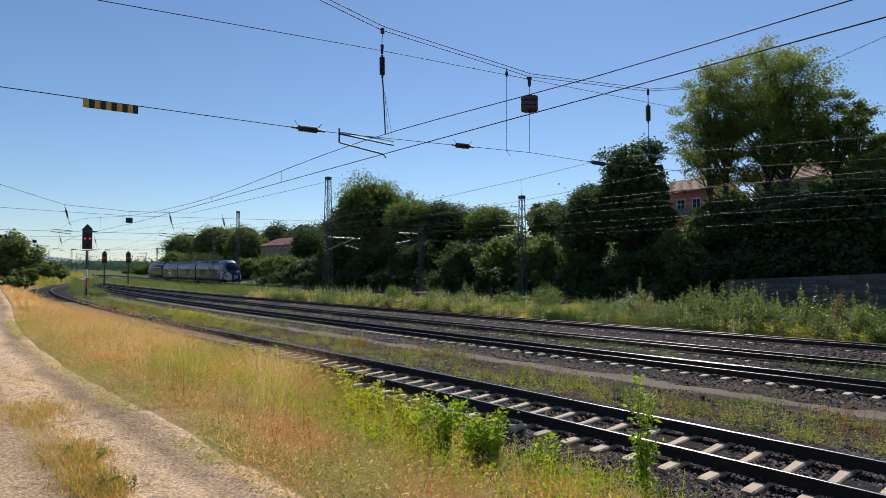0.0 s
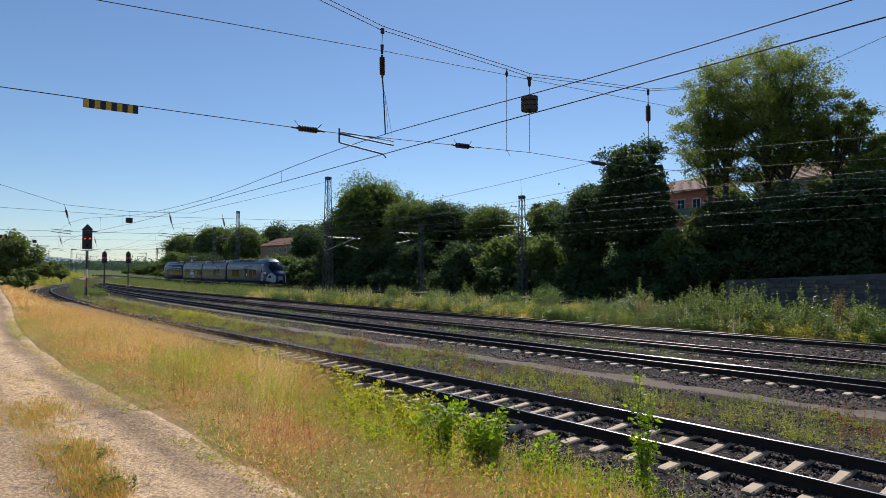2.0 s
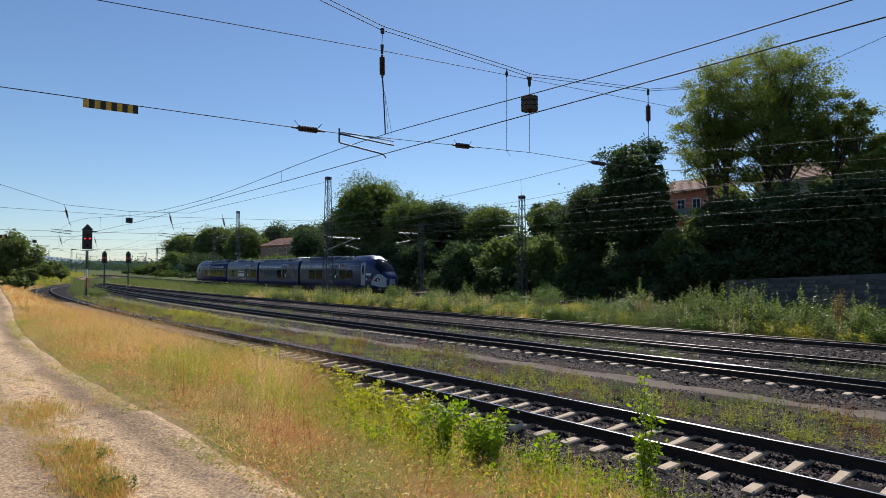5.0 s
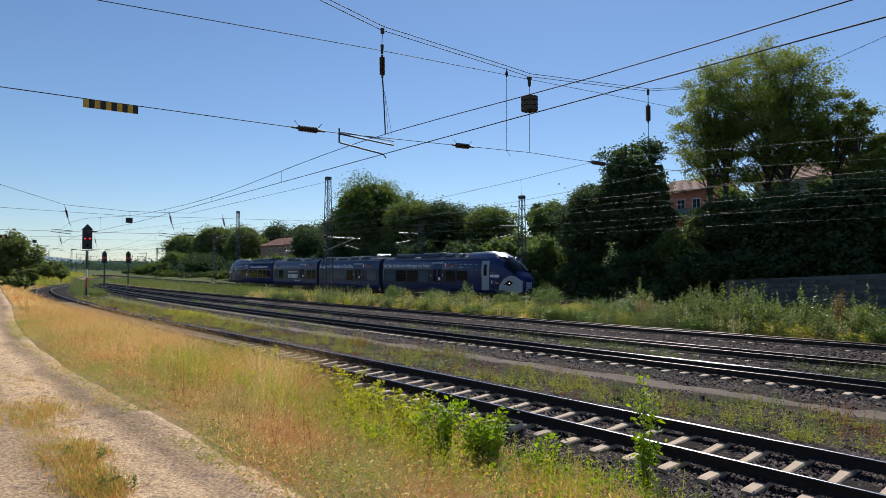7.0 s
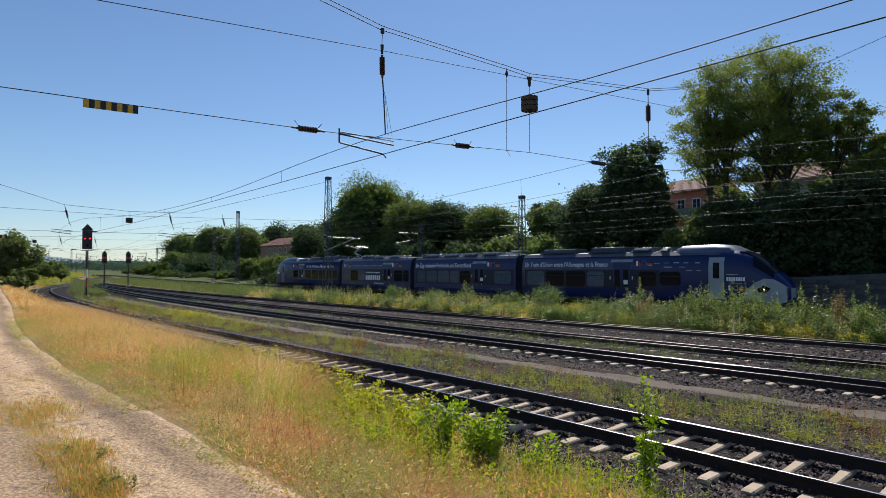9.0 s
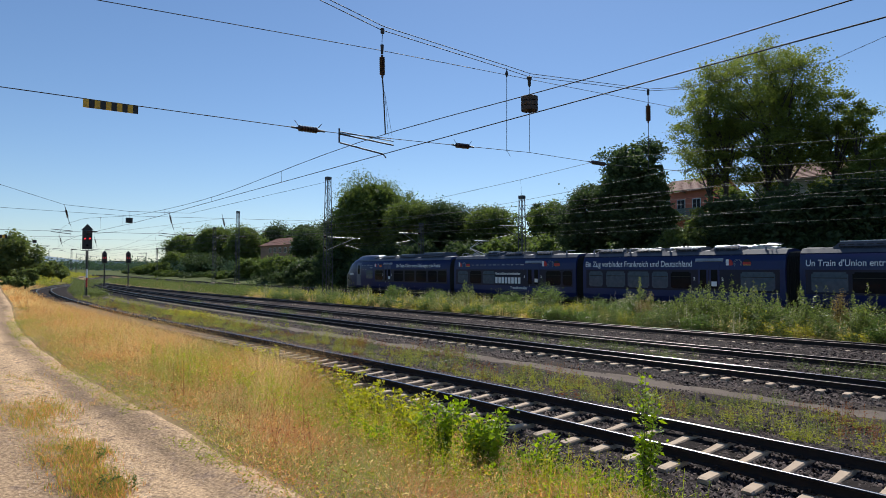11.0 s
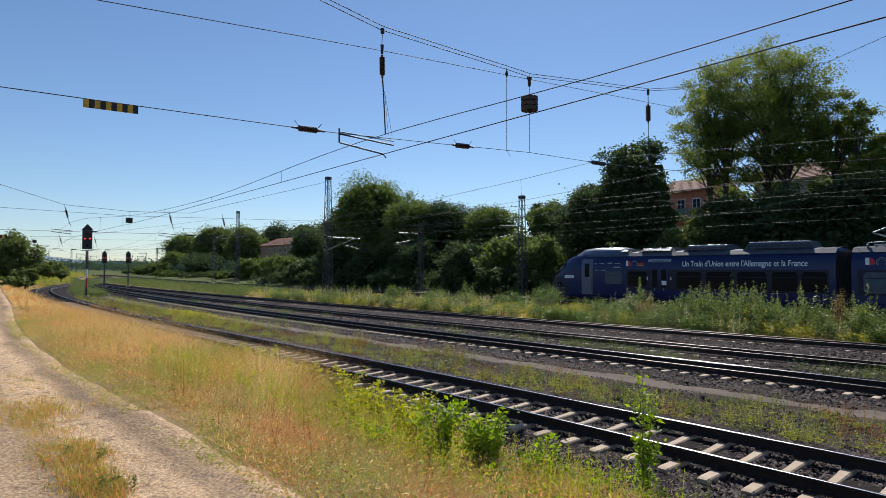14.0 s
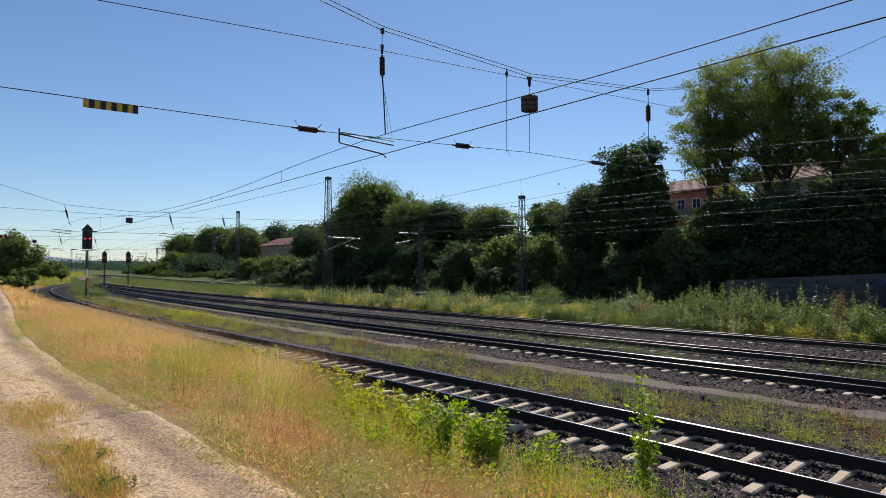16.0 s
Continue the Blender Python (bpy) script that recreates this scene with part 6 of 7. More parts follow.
sx, sy = scatter_band(70, -17, 6, lambda x: T4(x) + 3.2, lambda x: T5(x) - 3.4, 1.0)
stems("tall_shoots", sx, sy, 1.5 + 1.0 * rng.uniform(0, 1, len(sx)), 90, 0.075, L_WEED, "tall slender leafy shoots", 0.10, 0.10)
sx, sy = scatter_band(260, -70, 6, lambda x: T4(x) + 2.8, lambda x: T5(x) - 3.4, 1.0)
stems("dry_stalks", sx, sy, 0.9 + 0.7 * rng.uniform(0, 1, len(sx)), 26, 0.04, L_FLOWER, "pale seeding stalks among the weeds", 0.12, 0.07)
sx, sy = scatter_band(300, -70, 6, lambda x: T4(x) + 2.6, lambda x: T4(x) + 4.5, 1.0)
stems("dry_stalks", sx, sy, 0.5 + 0.5 * rng.uniform(0, 1, len(sx)), 26, 0.05, L_GOLD, "yellow-brown dry stalks among the weeds", 0.2, 0.14)
wx, wy = scatter_band(2600, -190, -72, lambda x: T4(x) + 2.4, lambda x: T5(x) - 3.0, 1.4)
stems("tall_weeds", wx, wy, (0.35 + 0.7 * rng.uniform(0, 1, len(wx)) ** 2) * (0.6 + 0.8 * patchy(wx, wy, 6.0)), 18, 0.13, L_TREE, "weeds far along the line", 0.12, 0.3)
wx, wy = scatter_band(1500, -170, -76, lambda x: T1(x) + 3, lambda x: T2(x) - 3, 1.2)
stems("tall_weeds", wx, wy, 0.5 + 0.6 * rng.uniform(0, 1, len(wx)), 16, 0.13, L_WEED, "green weeds inside the bend", 0.12, 0.3)



def weed_bush(x, y, h, r, m, leaf, n, label, spiky=0.0, heads=None):
    """A leafy plant: many shoots from one root, dense below, open at the tips."""
    h = h * (1.22 if spiky > 0.9 else 1.08)
    b = tagged(new("weed_bush"), label, "weeds", "weeds between the tracks")
    b.matrix_world = pose(x, y, float(gz(x, y)) - 0.02)
    k = max(8, int(26 * r))
    an, rad = rng.uniform(0, 6.28, k), r * np.sqrt(rng.uniform(0, 1, k))
    hs = h * (1 - 0.5 * (rad / r) ** 2) * rng.uniform(0.72, 1.0, k)
    tip = np.stack([np.cos(an) * rad, np.sin(an) * rad, hs], 1)
    root = tip * np.array([0.45, 0.45, 0])
    i = rng.integers(0, k, n)
    t = rng.beta(1.7, 1.1, n)
    C = root[i] + (tip - root)[i] * t[:, None] + rng.normal(0, 1, (n, 3)) * ((0.13 + 0.10 * r) * (1.12 - t * (0.55 + 0.45 * spiky)))[:, None] * np.array([1, 1, 0.6])
    C[:, 2] = np.maximum(C[:, 2], 0.02)
    V, F = leaf_cloud(C, leaf * (1.25 - 0.6 * t), 0.8, 0.36)
    mesh_part("foliage", raw("foliage", V, F, m), b)
    bm = bmesh.new()
    for j in range(k):
        rod(bm, root[j], tip[j], 0.009, 4, 0.003)
    tagged(part("stem_cluster", bm, M_TWIG, b), kind="stuff")
    if heads:
        for j in range(0, k, 2):
            q = tip[j][None] + np.stack([rng.normal(0, 0.11, 40), rng.normal(0, 0.11, 40), 0.04 - 0.10 * rng.integers(0, 5, 40) + rng.normal(0, 0.012, 40)], 1)
            V, F = leaf_cloud(q, 0.03, 3.0, 0.8)
            tagged(mesh_part("flower_head", raw("flower_head", V, F, heads), b), kind="stuff")
    return b


M_TWIG = mat("twig", (0.06, 0.06, 0.025), (0.12, 0.10, 0.05), 0.8)
PLANTS = """
-46.5 34.6 1.9 1.2 e 0
-41.0 35.0 1.5 1.3 e 0
-36.5 34.5 1.9 1.0 w 1
-32.6 35.2 1.6 1.2 e 0
-28.0 34.4 2.4 1.25 e 0
-29.5 34.0 1.3 0.9 w 1
-30.9 33.3 0.9 1.0 y 0
-26.3 33.2 0.9 1.0 y 0
-24.7 33.6 1.15 1.2 y 0
-23.4 34.2 1.4 1.1 e 0
-21.8 36.0 2.25 1.0 w 1
-21.6 33.6 1.45 0.8 e u
-20.7 33.3 1.55 0.8 e u
-19.6 33.5 1.75 0.75 d u
-18.8 33.6 1.6 0.7 e u
-17.7 34.0 1.8 0.8 w 1
-16.8 34.3 2.35 0.9 w 1
-15.9 33.8 2.2 0.9 w 1
-15.0 34.3 2.45 0.9 w 1
-14.2 33.8 2.2 0.9 w 1
-13.3 34.2 2.3 0.9 w 1
-12.5 33.6 1.6 1.0 e 0
-11.5 34.3 2.05 0.6 w 1
-10.6 33.7 1.5 0.9 w 0
-9.7 34.2 2.2 0.45 d u
-8.9 33.6 1.7 0.9 w 1
-7.8 34.0 1.6 1.0 e 0
-6.6 33.6 1.5 0.9 w 0
-5.4 34.2 1.7 1.0 e 0
-4.0 33.8 1.6 1.0 w 0
"""
KINDS = {"e": (L_ELDER, 0.085, "dark green leafy shrub between the tracks"), "w": (L_WILLOW, 0.060, "grey-green willowy shoots with glossy leaves"), "y": (L_YELLOW, 0.060, "yellowing low herbs at the ballast edge"), "d": (L_DOCK, 0.06, "withered brown seeding stalks among the weeds")}
for row in PLANTS.strip().splitlines():
    px = row.split()
    x, y, h, r = (float(v) for v in px[:4])
    m, leaf, lab = KINDS[px[4]]
    weed_bush(x, y, h, r, m, leaf, int(1500 * r * (0.5 + h / 2)), lab, 1.0 if px[5] == "1" else 0.2, L_FLOWER if px[5] == "u" and px[4] == "e" else L_DOCK if px[5] == "u" else None)
for i in range(64):
    x = -66 + 70 * (i + rng.uniform(0, 1)) / 64
    y = T4(x) + rng.uniform(2.9, 4.2)
    kd = "yewye"[int(rng.integers(5))]
    m, leaf, lab = KINDS[kd]
    h = rng.uniform(0.7, 1.25) if kd != "y" else rng.uniform(0.5, 0.8)
    r = rng.uniform(0.6, 1.0)
    weed_bush(x, float(y), h, r, m, leaf * (1.3 if x < -35 else 1), int((700 if x < -35 else 1000) * r), lab, 0.5)

# far herbage round the bend
wx, wy = scatter_band(2600, -300, -112, lambda x: EDGE(x) - 9, lambda x: T2(x) - 3.0, 1.3)
k = np.abs(wy - T1(wx)) > 2.2
stems("far_herbage", wx[k], wy[k], 0.4 + 0.9 * rng.uniform(0, 1, int(k.sum())) ** 2, 14, 0.24, L_GREEN, "pale green herbage beyond the bend", 0.15, 0.5)

# undergrowth on the bank behind the train
wx, wy = scatter_band(1300, -110, 4, lambda x: T5(x) + 3.6, lambda x: T5(x) + 13, 1.0)
k = ~((wx > -21) & (wy < 46.9))
stems("undergrowth", wx[k], wy[k], 1.2 + 1.6 * rng.uniform(0, 1, int(k.sum())), 24, 0.23, L_SHADED, "green undergrowth on the shaded bank, shade painted into its leaves", 0.15, 0.4)
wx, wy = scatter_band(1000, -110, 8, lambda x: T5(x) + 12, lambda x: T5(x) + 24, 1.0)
stems("undergrowth", wx, wy, 1.4 + 1.6 * rng.uniform(0, 1, len(wx)), 24, 0.27, L_SHADED, "green undergrowth below the houses, shade painted into its leaves", 0.15, 0.45)


def shrub(x, y, h, r, n_stems, leaves, leaf, m, label, name="shrub"):
    """A near shrub: arching stems, each with pairs of folded leaves."""
    s = tagged(new(name), label, "shrub")
    z = float(gz(x, y))
    s.matrix_world = pose(x, y, z - 0.02)
    bm = bmesh.new()
    C = []
    for i in range(n_stems):
        an = random.uniform(0, 6.28)
        hh = h * random.uniform(0.55, 1.0)
        rr = r * random.uniform(0.2, 1.0)
        p0, p1, p2 = Vector((random.gauss(0, 0.04), random.gauss(0, 0.04), 0)), Vector((math.cos(an) * rr * 0.35, math.sin(an) * rr * 0.35, hh * 0.6)), Vector((math.cos(an) * rr, math.sin(an) * rr, hh))
        st = bmesh.new()
        rod(st, p0, p1, 0.006, 5, 0.0045)
        rod(st, p1, p2, 0.0045, 5, 0.002)
        part("stem", st, M_TWIG, s)
        for j in range(leaves):
            t = random.uniform(0.12, 1.0)
            q = p0.lerp(p1, t / 0.6) if t < 0.6 else p1.lerp(p2, (t - 0.6) / 0.4)
            C.append(q + Vector((random.gauss(0, 1), random.gauss(0, 1), random.gauss(0, 0.5))) * leaf * 1.5)
    bm.free()
    V, F = leaf_cloud(np.array([tuple(c) for c in C]), leaf, 1.2, 0.5)
    mesh_part("foliage", raw("foliage", V, F, m), s)
    return s


for x, y, h, r, k, n, lf in ((-5.5, 4.75, 1.0, 0.36, 12, 90, 0.036), (-5.0, 5.0, 0.9, 0.40, 14, 90, 0.038), (-5.35, 5.4, 0.7, 0.5, 9, 60, 0.03), (-4.5, 5.4, 0.7, 0.4, 12, 80, 0.034), (-7.3, 5.6, 0.95, 0.4, 10, 80, 0.032), (-6.7, 5.3, 0.95, 0.4, 10, 80, 0.032), (-6.1, 5.9, 0.85, 0.4, 9, 70, 0.032), (-8.6, 6.1, 0.85, 0.5, 10, 70, 0.034), (-9.8, 6.4, 0.85, 0.5, 10, 70, 0.036), (-3.9, 5.6, 0.55, 0.4, 12, 70, 0.034), (-3.5, 6.0, 0.5, 0.4, 12, 70, 0.034), (-4.2, 6.0, 0.5, 0.35, 10, 60, 0.03), (-11.2, 6.9, 0.9, 0.6, 10, 60, 0.038), (-12.8, 7.0, 0.85, 0.6, 10, 60, 0.04), (-15.5, 7.2, 0.8, 0.7, 10, 60, 0.045), (-17.6, 7.5, 0.9, 0.8, 11, 60, 0.05), (-8.2, 5.2, 0.7, 0.4, 9, 60, 0.03), (-10.6, 4.6, 0.5, 0.4, 8, 50, 0.028), (-4.4, 4.6, 0.35, 0.3, 8, 50, 0.026), (-6.3, 4.4, 0.5, 0.3, 8, 50, 0.026)):
    shrub(x, y, h, r, k, n, lf * 1.1, L_LIME if x < -6.5 or x == -6.1 else L_BUSH, "yellow-green leafy shrub in the dry verge" if x < -6.5 or x == -6.1 else "bright green bramble shrub in the verge")
sapling = shrub(-3.85, 6.45, 1.78, 0.11, 7, 95, 0.037, L_BUSH, "slender bright green sapling wound with a climber", "sapling")

# ---- second head-span ----


def far_span(x, y1, lift):
    sp = tagged(new("head_span"), "distant head-span of steel cables across the tracks", "overhead line")
    tube("carrier_cable", [(x, -6, 12.4), (x, 5.0, 9.3), (x, 9.4, 8.0), (x, 14.3, 7.75), (x, 19.5, 7.9), (x, y1, lift)], 0.016, sp, M_WIRE)
    tube("cross_wire", [(x, -6, 7.4), (x, 5.0, 7.5), (x, 14.3, 7.35), (x, y1, 7.9)], 0.013, sp, M_WIRE)
    tube("cross_wire", [(x, -6, 5.7), (x, 9.8, 5.8), (x, 20, 5.9), (x, y1, 6.3)], 0.013, sp, M_WIRE)
    for y in (9.4, 17.6, 22.5):
        bm = bmesh.new()
        rod(bm, (x, y, 8.0), (x, y + 0.1, 7.6), 0.02)
        rod(bm, (x, y + 0.25, 6.9), (x, y + 0.45, 6.3), 0.025)
        part("drop_tube", bm, M_DARK, sp)
        bm = bmesh.new()
        ribbed(bm, (x, y + 0.08, 7.65), (x, y + 0.27, 6.85), 0.09, 7)
        part("insulator", bm, M_INSUL, sp)
        bm = bmesh.new()
        rod(bm, (x, y - 0.9, 5.95), (x, y + 0.6, 5.85), 0.025)
        rod(bm, (x, y - 0.9, 5.75), (x, y + 0.5, 5.6), 0.025)
        part("registration_arm", bm, M_DARK, sp)
        bm = bmesh.new()
        ribbed(bm, (x, y + 1.6, 5.84), (x, y + 2.5, 5.86), 0.09, 6)
        part("insulator", bm, M_INSUL, sp)
    bm = bmesh.new()
    rod(bm, (x, 14.3, 7.75), (x, 14.3, 5.8), 0.01)
    part("dropper", bm, M_DARK, sp)
    bm = bmesh.new()
    lathe(bm, (x, 14.3, 6.74), (0, 0, 1), [(0, 0.26), (0.01, 0.28), (0.43, 0.28), (0.44, 0.26)], 14)
    part("balance_weight", bm, M_DARK, sp)
    return sp


far_sp = far_span(-58.3, 34.3, 12.3)
for i in range(8):
    bm = bmesh.new()
    box(bm, -58.31, -58.27, 4.3 + 0.16 * i, 4.458 + 0.16 * i, 5.12, 5.36)
    part("board_field", bm, M_YELLOW if i % 2 == 0 else M_BLACK, far_sp)
far_span(-113, 43.0, 12.0)
lattice_mast(-58.3, -7.5, 0.7, 12.0, 0.85, 0.42)


def wire(name, pts, r, label):
    return tagged(tube(name, pts, r, None, M_WIRE), label, "overhead wire")


# feeder wires along the bank, seen before the trees
for y, z0 in ((43.1, 8.4),):
    p = [(x, y + (T5(x) - 39.5), z0 - 0.5 * math.sin(math.pi * ((x + 38.2) % 45) / 45)) for x in np.arange(-106, 40, 4.5)]
    wire("feeder_wire", p, 0.012, "thin feeder wire strung along the bank")

# ---- signals ----


def signal(x, y, z0, post, w, h, label, stripes=True):
    s = tagged(new("railway_signal"), label, "railway signal", "signals beside the tracks")
    s.matrix_world = pose(x, y, z0, 0, 0, -8)
    bm = bmesh.new()
    box(bm, -0.3, 0.3, -0.3, 0.3, -0.4, 0.25, 0.04)
    part("foot", bm, M_CONC, s)
    n = 5
    for i in range(n):
        bm = bmesh.new()
        rod(bm, (0, 0, 0.2 + (post - 0.2) * i / n), (0, 0, 0.2 + (post - 0.2) * (i + 1) / n), 0.085, 10)
        part("post", bm, (M_DARK, M_REDP, M_WHITE, M_DARK, M_DARK)[i] if stripes else M_DARK, s)
    bm = bmesh.new()
    box(bm, -0.08, 0.08, -w / 2, w / 2, post + 0.15, post + 0.15 + h, 0.06)
    head = part("signal_head", bm, M_BLACK, s, "black signal head plate")
    bm = bmesh.new()
    v = [bm.verts.new(q) for q in ((0.06, -w * 0.62, post + 0.15 + h), (0.06, w * 0.62, post + 0.15 + h), (0.06, 0, post + 0.15 + h + w * 0.72))]
    u = [bm.verts.new((-0.06, q.co.y, q.co.z)) for q in v]
    bm.faces.new(v)
    bm.faces.new(u[::-1])
    for i in range(3):
        bm.faces.new((v[i], v[(i + 1) % 3], u[(i + 1) % 3], u[i]))
    part("pointed_plate", bm, M_BLACK, head)
    for yy in (-0.24, 0.24):
        zz = post + 0.15 + h * 0.56
        bm = bmesh.new()
        lathe(bm, (0.08, yy * w, zz), (1, 0, 0), [(0, w * 0.11), (0.16, w * 0.11), (0.16, w * 0.09), (0.1, w * 0.08)], 12)
        vis = part("visor", bm, M_BLACK, head)
        bm = bmesh.new()
        lathe(bm, (0.19, yy * w, zz), (1, 0, 0), [(0, w * 0.085), (0.07, w * 0.06)], 12)
        part("red_lamp", bm, M_RED, head, "glowing red signal lamp")
    for zz in (0.2, 0.82):
        bm = bmesh.new()
        lathe(bm, (0.08, 0, post + 0.15 + h * zz), (1, 0, 0), [(0, w * 0.13), (0.14, w * 0.13), (0.14, w * 0.1), (0.02, w * 0.1)], 12)
        part("dark_lens", bm, M_GLASS, head)
    bm = bmesh.new()
    for i in range(int(post / 0.3)):
        rod(bm, (-0.22, -0.14, 0.3 + 0.3 * i), (-0.22, 0.14, 0.3 + 0.3 * i), 0.012, 4)
    for yy in (-0.15, 0.15):
        rod(bm, (-0.22, yy, 0), (-0.22, yy, post + 0.3), 0.015, 4)
    part("ladder", bm, M_IRON, s)
    bm = bmesh.new()
    box(bm, -0.5, -0.1, -w * 0.6, w * 0.6, post + 0.0, post + 0.06)
    for yy in (-w * 0.6, w * 0.6):
        rod(bm, (-0.45, yy, post), (-0.45, yy, post + 0.8), 0.015, 4)
    part("service_platform", bm, M_IRON, s)
    return s


signal(-72.5, 13.8, -0.35, 4.95, 0.92, 2.0, "tall railway signal showing two red lights")
signal(-113.6, 24.2, -0.4, 3.9, 0.72, 1.55, "distant railway signal showing two red lights", False)
signal(-111.0, 27.2, -0.4, 3.9, 0.72, 1.5, "distant railway signal showing two red lights", False)

# ---- far masts ----
for x, y, h, arm in ((-232, 30, 10.5, 1), (-300, 43, 10.5, -1), (-269, 46, 10.5, 0), (-468, 72, 10.5, 0), (-396, 102, 10.5, 1), (-311, 84, 10.5, -1), (-235, 67, 10.5, 1), (-482, 120, 10.5, 0), (-456, 86, 10.5, 0), (-541, 90, 10.5, 0), (-350, 62, 10.5, 1)):
    m = lattice_mast(x, y, -0.2, h, 0.6, 0.35, 9)
    if arm:
        bm = bmesh.new()
        box(bm, -0.1, 0.1, min(0, arm * 3.6), max(0, arm * 3.6), h - 0.3, h - 0.12)
        rod(bm, (0, 0, h - 2.2), (0, arm * 3.0, h - 0.3), 0.06, 5)
        part("cross_arm", bm, M_IRON, m)

# ---- houses ----
M_SALMON = mat("salmon_render", (0.60, 0.20, 0.13), (0.68, 0.25, 0.17), 0.9, 0, 1.5, 0.2)
M_PLASTER = mat("pale_render", (0.50, 0.47, 0.45), (0.60, 0.57, 0.54), 0.9, 0, 1.2, 0.2)
M_TILE = mat("roof_tiles", (0.20, 0.085, 0.055), (0.32, 0.15, 0.10), 0.8, 0, 2.0, 0.6, 14)
M_OCHRE = mat("ochre_render", (0.26, 0.16, 0.11), (0.33, 0.21, 0.145), 0.9, 0, 1.2, 0.2)
M_BALC = mat("balcony_boards", (0.16, 0.20, 0.19), (0.24, 0.28, 0.26), 0.7)
M_WOOD = mat("dark_wood", (0.05, 0.03, 0.02), (0.09, 0.06, 0.04), 0.7)


def house(x, y, z0, w, d, eave, ridge, wall_m, label, turn=0.0, along=True, windows=(), balcony=None):
    """A gabled house: walls, overhanging roof in two slopes, chimney, windows and a balcony. w along x, d along y."""
    hs = tagged(new("house"), label, "house", "houses on the bank")
    hs.matrix_world = pose(x, y, z0, 0, 0, turn)
    bm = bmesh.new()
    a, b = w / 2, d / 2
    base = [(-a, -b), (a, -b), (a, b), (-a, b)]
    lo = [bm.verts.new((p, q, -3.0)) for p, q in base]
    hi = [bm.verts.new((p, q, eave)) for p, q in base]
    for i in range(4):
        bm.faces.new((lo[i], lo[(i + 1) % 4], hi[(i + 1) % 4], hi[i]))
    if along:
        r = [bm.verts.new((-a, 0, ridge)), bm.verts.new((a, 0, ridge))]
        bm.faces.new((hi[3], hi[0], r[0]))
        bm.faces.new((hi[1], hi[2], r[1]))
    else:
        r = [bm.verts.new((0, -b, ridge)), bm.verts.new((0, b, ridge))]
        bm.faces.new((hi[0], hi[1], r[0]))
        bm.faces.new((hi[2], hi[3], r[1]))
    part("wall", bm, wall_m, hs)
    o, t = 0.55, 0.16
    half = b if along else a
    slope = (ridge - eave) / half
    for s in (-1, 1):
        bm = bmesh.new()
        e = half + o
        L = (a if along else b) + o
        ring = []
        for dz in (0.03, 0.03 + t):
            for u, v in ((-L, 0.0), (L, 0.0), (L, s * e), (-L, s * e)):
                zz = ridge + dz - abs(v) * slope
                ring.append(bm.verts.new((u, v, zz) if along else (v, u, zz)))
        for f in ((0, 1, 2, 3), (4, 5, 6, 7), (0, 1, 5, 4), (1, 2, 6, 5), (2, 3, 7, 6), (3, 0, 4, 7)):
            bm.faces.new([ring[i] for i in f])
        rf = part("roof", bm, M_TILE, hs, "reddish tiled roof slope")
        n = int(math.hypot(e, e * slope) / 0.45)
        for i in range(n):
            bm = bmesh.new()
            v = s * e * (i + 0.2) / n
            zz = ridge + 0.03 + t - abs(v) * slope
            if along:
                box(bm, -L, L, v - 0.03, v + 0.03, zz - 0.02, zz + 0.035)
            else:
                box(bm, v - 0.03, v + 0.03, -L, L, zz - 0.02, zz + 0.035)
            part("tile_course", bm, M_TILE, rf)
    bm = bmesh.new()
    box(bm, a * 0.3, a * 0.3 + 0.6, -0.3, 0.3, ridge - 1.0, ridge + 0.9, 0.02)
    part("chimney", bm, M_TILE, hs)
    for wx0, wz0, ww, wh in windows:
        bm = bmesh.new()
        box(bm, wx0, wx0 + ww, -b - 0.06, -b + 0.05, wz0, wz0 + wh, 0.015)
        wn_ = part("window", bm, M_WHITE, hs, "white framed window")
        bm = bmesh.new()
        box(bm, wx0 + 0.08, wx0 + ww / 2 - 0.03, -b - 0.07, -b, wz0 + 0.08, wz0 + wh - 0.08)
        part("pane", bm, M_GLASS, wn_)
        bm = bmesh.new()
        box(bm, wx0 + ww / 2 + 0.03, wx0 + ww - 0.08, -b - 0.07, -b, wz0 + 0.08, wz0 + wh - 0.08)
        part("pane", bm, M_GLASS, wn_)
        bm = bmesh.new()
        box(bm, wx0 - 0.08, wx0 + ww + 0.08, -b - 0.16, -b, wz0 - 0.07, wz0 - 0.01)
        part("sill", bm, M_CONC, wn_)
    if balcony:
        bx0, bx1, bz = balcony
        bm = bmesh.new()
        box(bm, bx0, bx1, -b - 1.3, -b, bz - 0.2, bz)
        bal = part("balcony", bm, M_CONC, hs, "balcony with pale horizontal boards")
        for i in range(5):
            bm = bmesh.new()
            box(bm, bx0, bx1, -b - 1.32, -b - 1.27, bz + 0.08 + i * 0.2, bz + 0.24 + i * 0.2)
            part("board", bm, M_BALC, bal)
        for xx in (bx0, (bx0 + bx1) / 2, bx1):
            bm = bmesh.new()
            rod(bm, (xx, -b - 1.24, bz), (xx, -b - 1.24, bz + 1.1), 0.03)
            part("post", bm, M_WOOD, bal)
    return hs


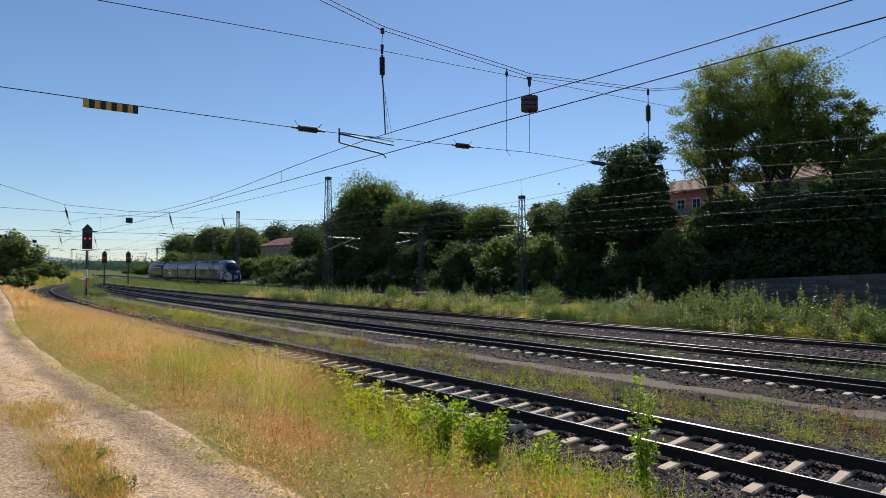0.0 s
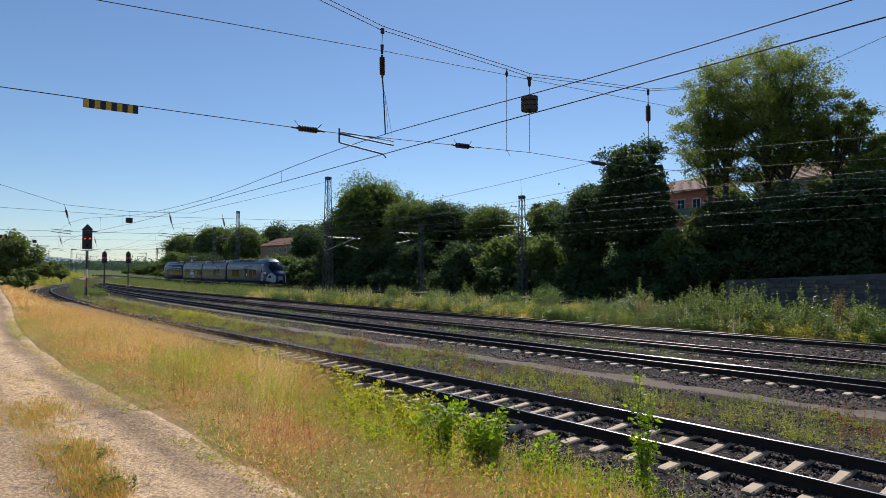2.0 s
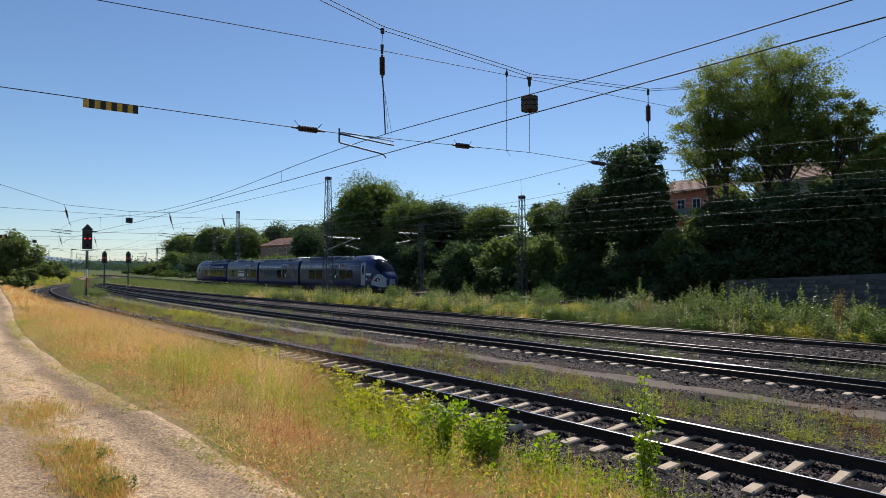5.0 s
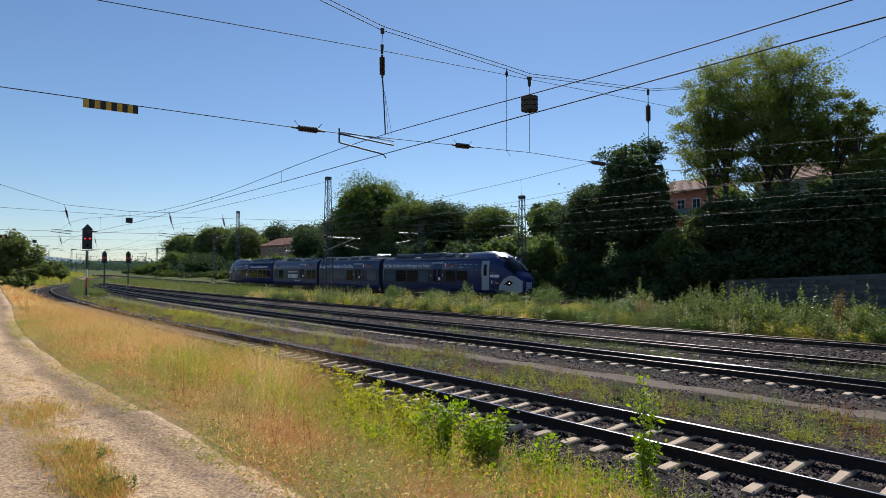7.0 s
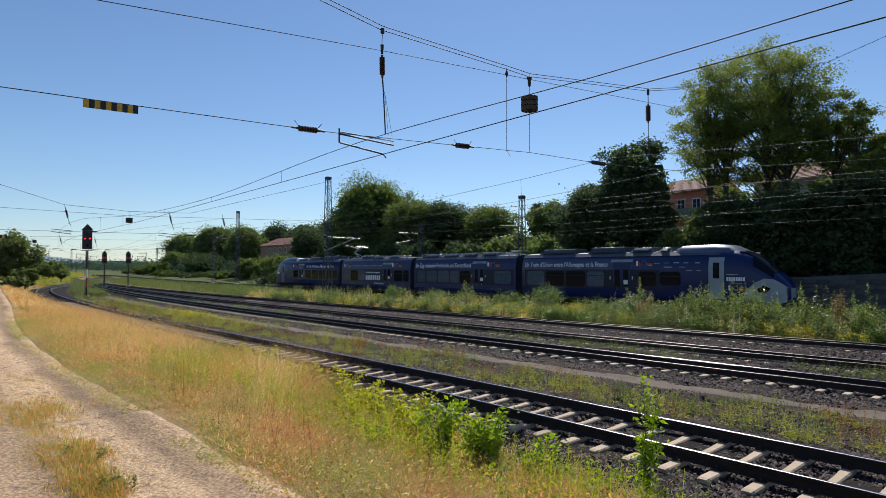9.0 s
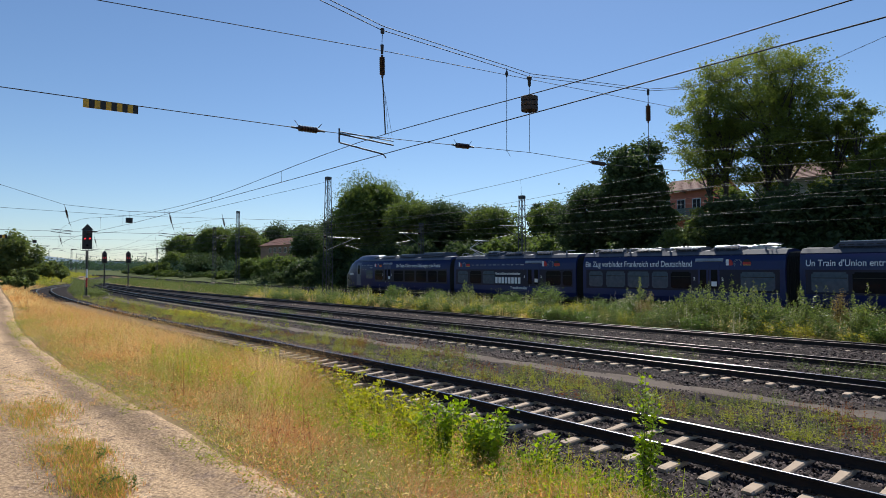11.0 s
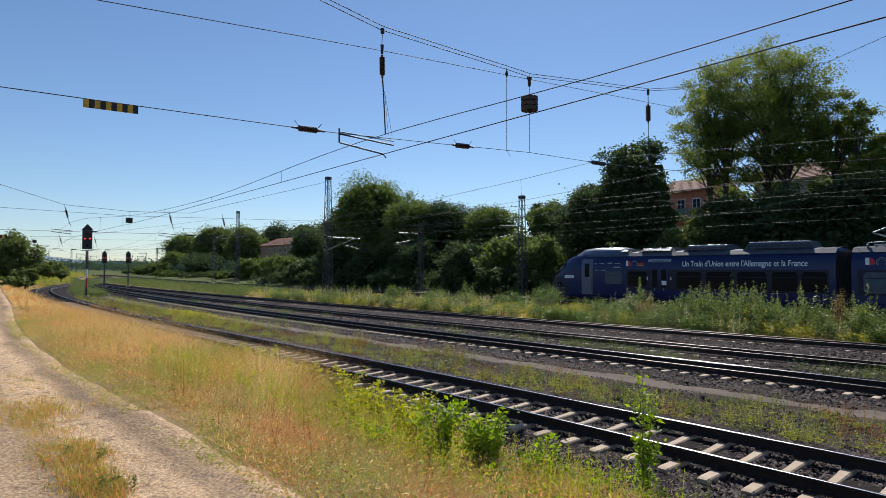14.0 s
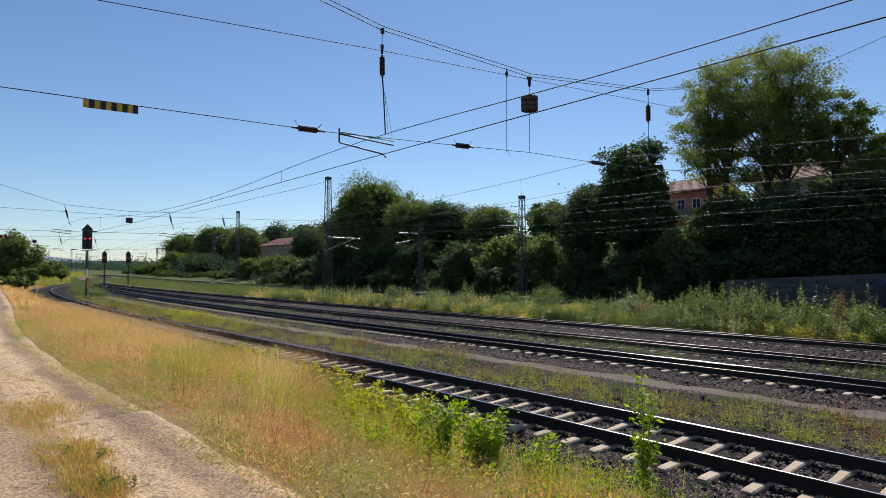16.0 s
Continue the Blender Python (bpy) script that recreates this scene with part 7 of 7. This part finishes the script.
house(-34.2, 70.0, 5.0, 5.6, 8.0, 6.6, 8.2, M_SALMON, "salmon pink house with a balcony behind the trees", 0, True, ((-2.3, 4.4, 0.9, 1.2), (-0.6, 3.7, 1.0, 1.9), (1.2, 4.4, 1.0, 1.2)), (-1.6, 2.8, 3.4))
house(-22.5, 71.0, 5.8, 8.0, 9.0, 6.0, 8.0, M_PLASTER, "pale rendered house with a red tiled roof behind the trees", 0, True, ((-3.2, 3.0, 1.6, 1.3), (0.8, 3.0, 1.2, 1.3)))
house(-18.2, 74.0, 5.4, 7.0, 8.0, 5.0, 7.4, M_PLASTER, "pale gabled house behind the trees", 0, False, ((-1.8, 3.0, 1.2, 1.2),))
house(-166.0, 90.0, 2.6, 38.0, 12.0, 7.4, 9.8, M_OCHRE, "long house with a red tiled roof on the far bank", 0, True, tuple((-13 + 3.4 * i, 5.0, 1.6, 1.6) for i in range(8)))

# ---- stone retaining wall on the bank ----


def retaining_wall():
    w = tagged(new("retaining_wall"), "weathered grey stone retaining wall in the shade", "wall", kind="structure")
    M_RUBBLE = mat("rubble_stone", (0.06, 0.057, 0.054), (0.135, 0.128, 0.12), 0.9, 0, 3, 0.5, 20, rand=0.6)
    bm = bmesh.new()
    v = [bm.verts.new(p) for p in ((-20.5, 46.0, -0.4), (8, 46.0, -0.4), (8, 46.0, 3.5), (-20.5, 46.0, 1.85), (-20.5, 46.7, -0.4), (8, 46.7, -0.4), (8, 46.7, 3.5), (-20.5, 46.7, 1.85))]
    for f in ((0, 1, 2, 3), (4, 5, 6, 7), (0, 1, 5, 4), (1, 2, 6, 5), (2, 3, 7, 6), (3, 0, 4, 7)):
        bm.faces.new([v[i] for i in f])
    part("wall_core", bm, M_RUBBLE, w)
    blocks = []
    for k in range(4):
        bm = bmesh.new()
        box(bm, -0.36, 0.36, -0.05, 0.05, -0.14, 0.14, 0.03)
        for q in bm.verts:
            q.co += Vector((random.uniform(-0.03, 0.03), random.uniform(-0.015, 0.015), random.uniform(-0.015, 0.015)))
        me = bpy.data.meshes.new("stone")
        bm.to_mesh(me)
        bm.free()
        me.materials.append(M_RUBBLE)
        blocks.append(me)
    for row in range(11):
        z = 0.05 + row * 0.3
        for i in range(26):
            x = -20.1 + i * 0.76 + (0.38 if row % 2 else 0)
            if z + 0.15 < 1.85 + (x + 20.5) * 0.058 and x < -4:
                mesh_part("stone", random.choice(blocks), w, at=pose(x, 45.975, z))
    return w


retaining_wall()

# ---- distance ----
# bluish green leaves: distance haze is painted into the colour
L_FAR_HAZED = leafy("far_wood", (0.05, 0.085, 0.05), (0.09, 0.13, 0.075), None, 0.3, 0.95)


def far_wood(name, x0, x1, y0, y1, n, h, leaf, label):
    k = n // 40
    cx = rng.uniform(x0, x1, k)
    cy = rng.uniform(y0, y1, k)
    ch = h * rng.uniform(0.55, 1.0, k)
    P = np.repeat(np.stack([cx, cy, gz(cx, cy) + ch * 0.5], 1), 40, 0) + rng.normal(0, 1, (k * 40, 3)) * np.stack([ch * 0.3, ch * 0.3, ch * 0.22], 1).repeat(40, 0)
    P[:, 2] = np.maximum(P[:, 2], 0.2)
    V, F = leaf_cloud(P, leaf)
    return tagged(new(name, raw(name, V, F, L_FAR_HAZED)), label, "woods", kind="stuff")


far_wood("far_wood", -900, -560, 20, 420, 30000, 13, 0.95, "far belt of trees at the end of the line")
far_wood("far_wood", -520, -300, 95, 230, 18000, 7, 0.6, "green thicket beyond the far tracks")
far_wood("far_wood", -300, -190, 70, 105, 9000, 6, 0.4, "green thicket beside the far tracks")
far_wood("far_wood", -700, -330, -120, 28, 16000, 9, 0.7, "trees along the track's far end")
# the hills' pale blue stands in for haze over the distance
M_HILL = mat("haze_tinted_hill", (0.13, 0.19, 0.24), (0.17, 0.23, 0.27), 1.0, 0, 0.01, 0.0, 0.05)


def hills():
    n = 160
    an = np.linspace(math.radians(60), math.radians(260), n)
    V = []
    for r, k in ((2300, 0), (2500, 1), (3400, 0)):
        h = (24 + 14 * np.sin(an * 9) + 9 * np.sin(an * 23 + 1) + 4 * np.sin(an * 61)) * k
        V.append(np.stack([r * np.cos(an), r * np.sin(an), h - 1], 1))
    i, j = np.meshgrid(np.arange(2), np.arange(n - 1), indexing="ij")
    F = np.stack([i * n + j, i * n + j + 1, (i + 1) * n + j + 1, (i + 1) * n + j], -1).reshape(-1, 4)
    return tagged(new("backdrop", raw("backdrop", np.concatenate(V), F, M_HILL, True)), "low hills on the horizon, haze painted into their pale blue", "hills", kind="structure")


hills()


def hall(x, y, w, d, h):
    b = tagged(new("industrial_hall"), "pale blue flat-roofed industrial hall far off", "industrial building")
    b.matrix_world = pose(x, y, 0, 0, 0, 20)
    m = mat("pale_cladding", (0.30, 0.38, 0.46), (0.36, 0.44, 0.52), 0.7)
    bm = bmesh.new()
    box(bm, -w / 2, w / 2, -d / 2, d / 2, -1, h, 0.1)
    part("wall", bm, m, b)
    bm = bmesh.new()
    box(bm, -w / 2 - 0.3, w / 2 + 0.3, -d / 2 - 0.3, d / 2 + 0.3, h, h + 0.6, 0.05)
    part("roof_edge", bm, M_DARK, b)
    for i in range(9):
        bm = bmesh.new()
        box(bm, -w / 2 + 2 + i * (w - 4) / 9, -w / 2 + 2 + (i + 0.6) * (w - 4) / 9, -d / 2 - 0.08, -d / 2 + 0.1, h * 0.55, h * 0.75)
        part("window", bm, M_GLASS, b)
    return b


hall(-640, 150, 45, 22, 9.0)

motions()
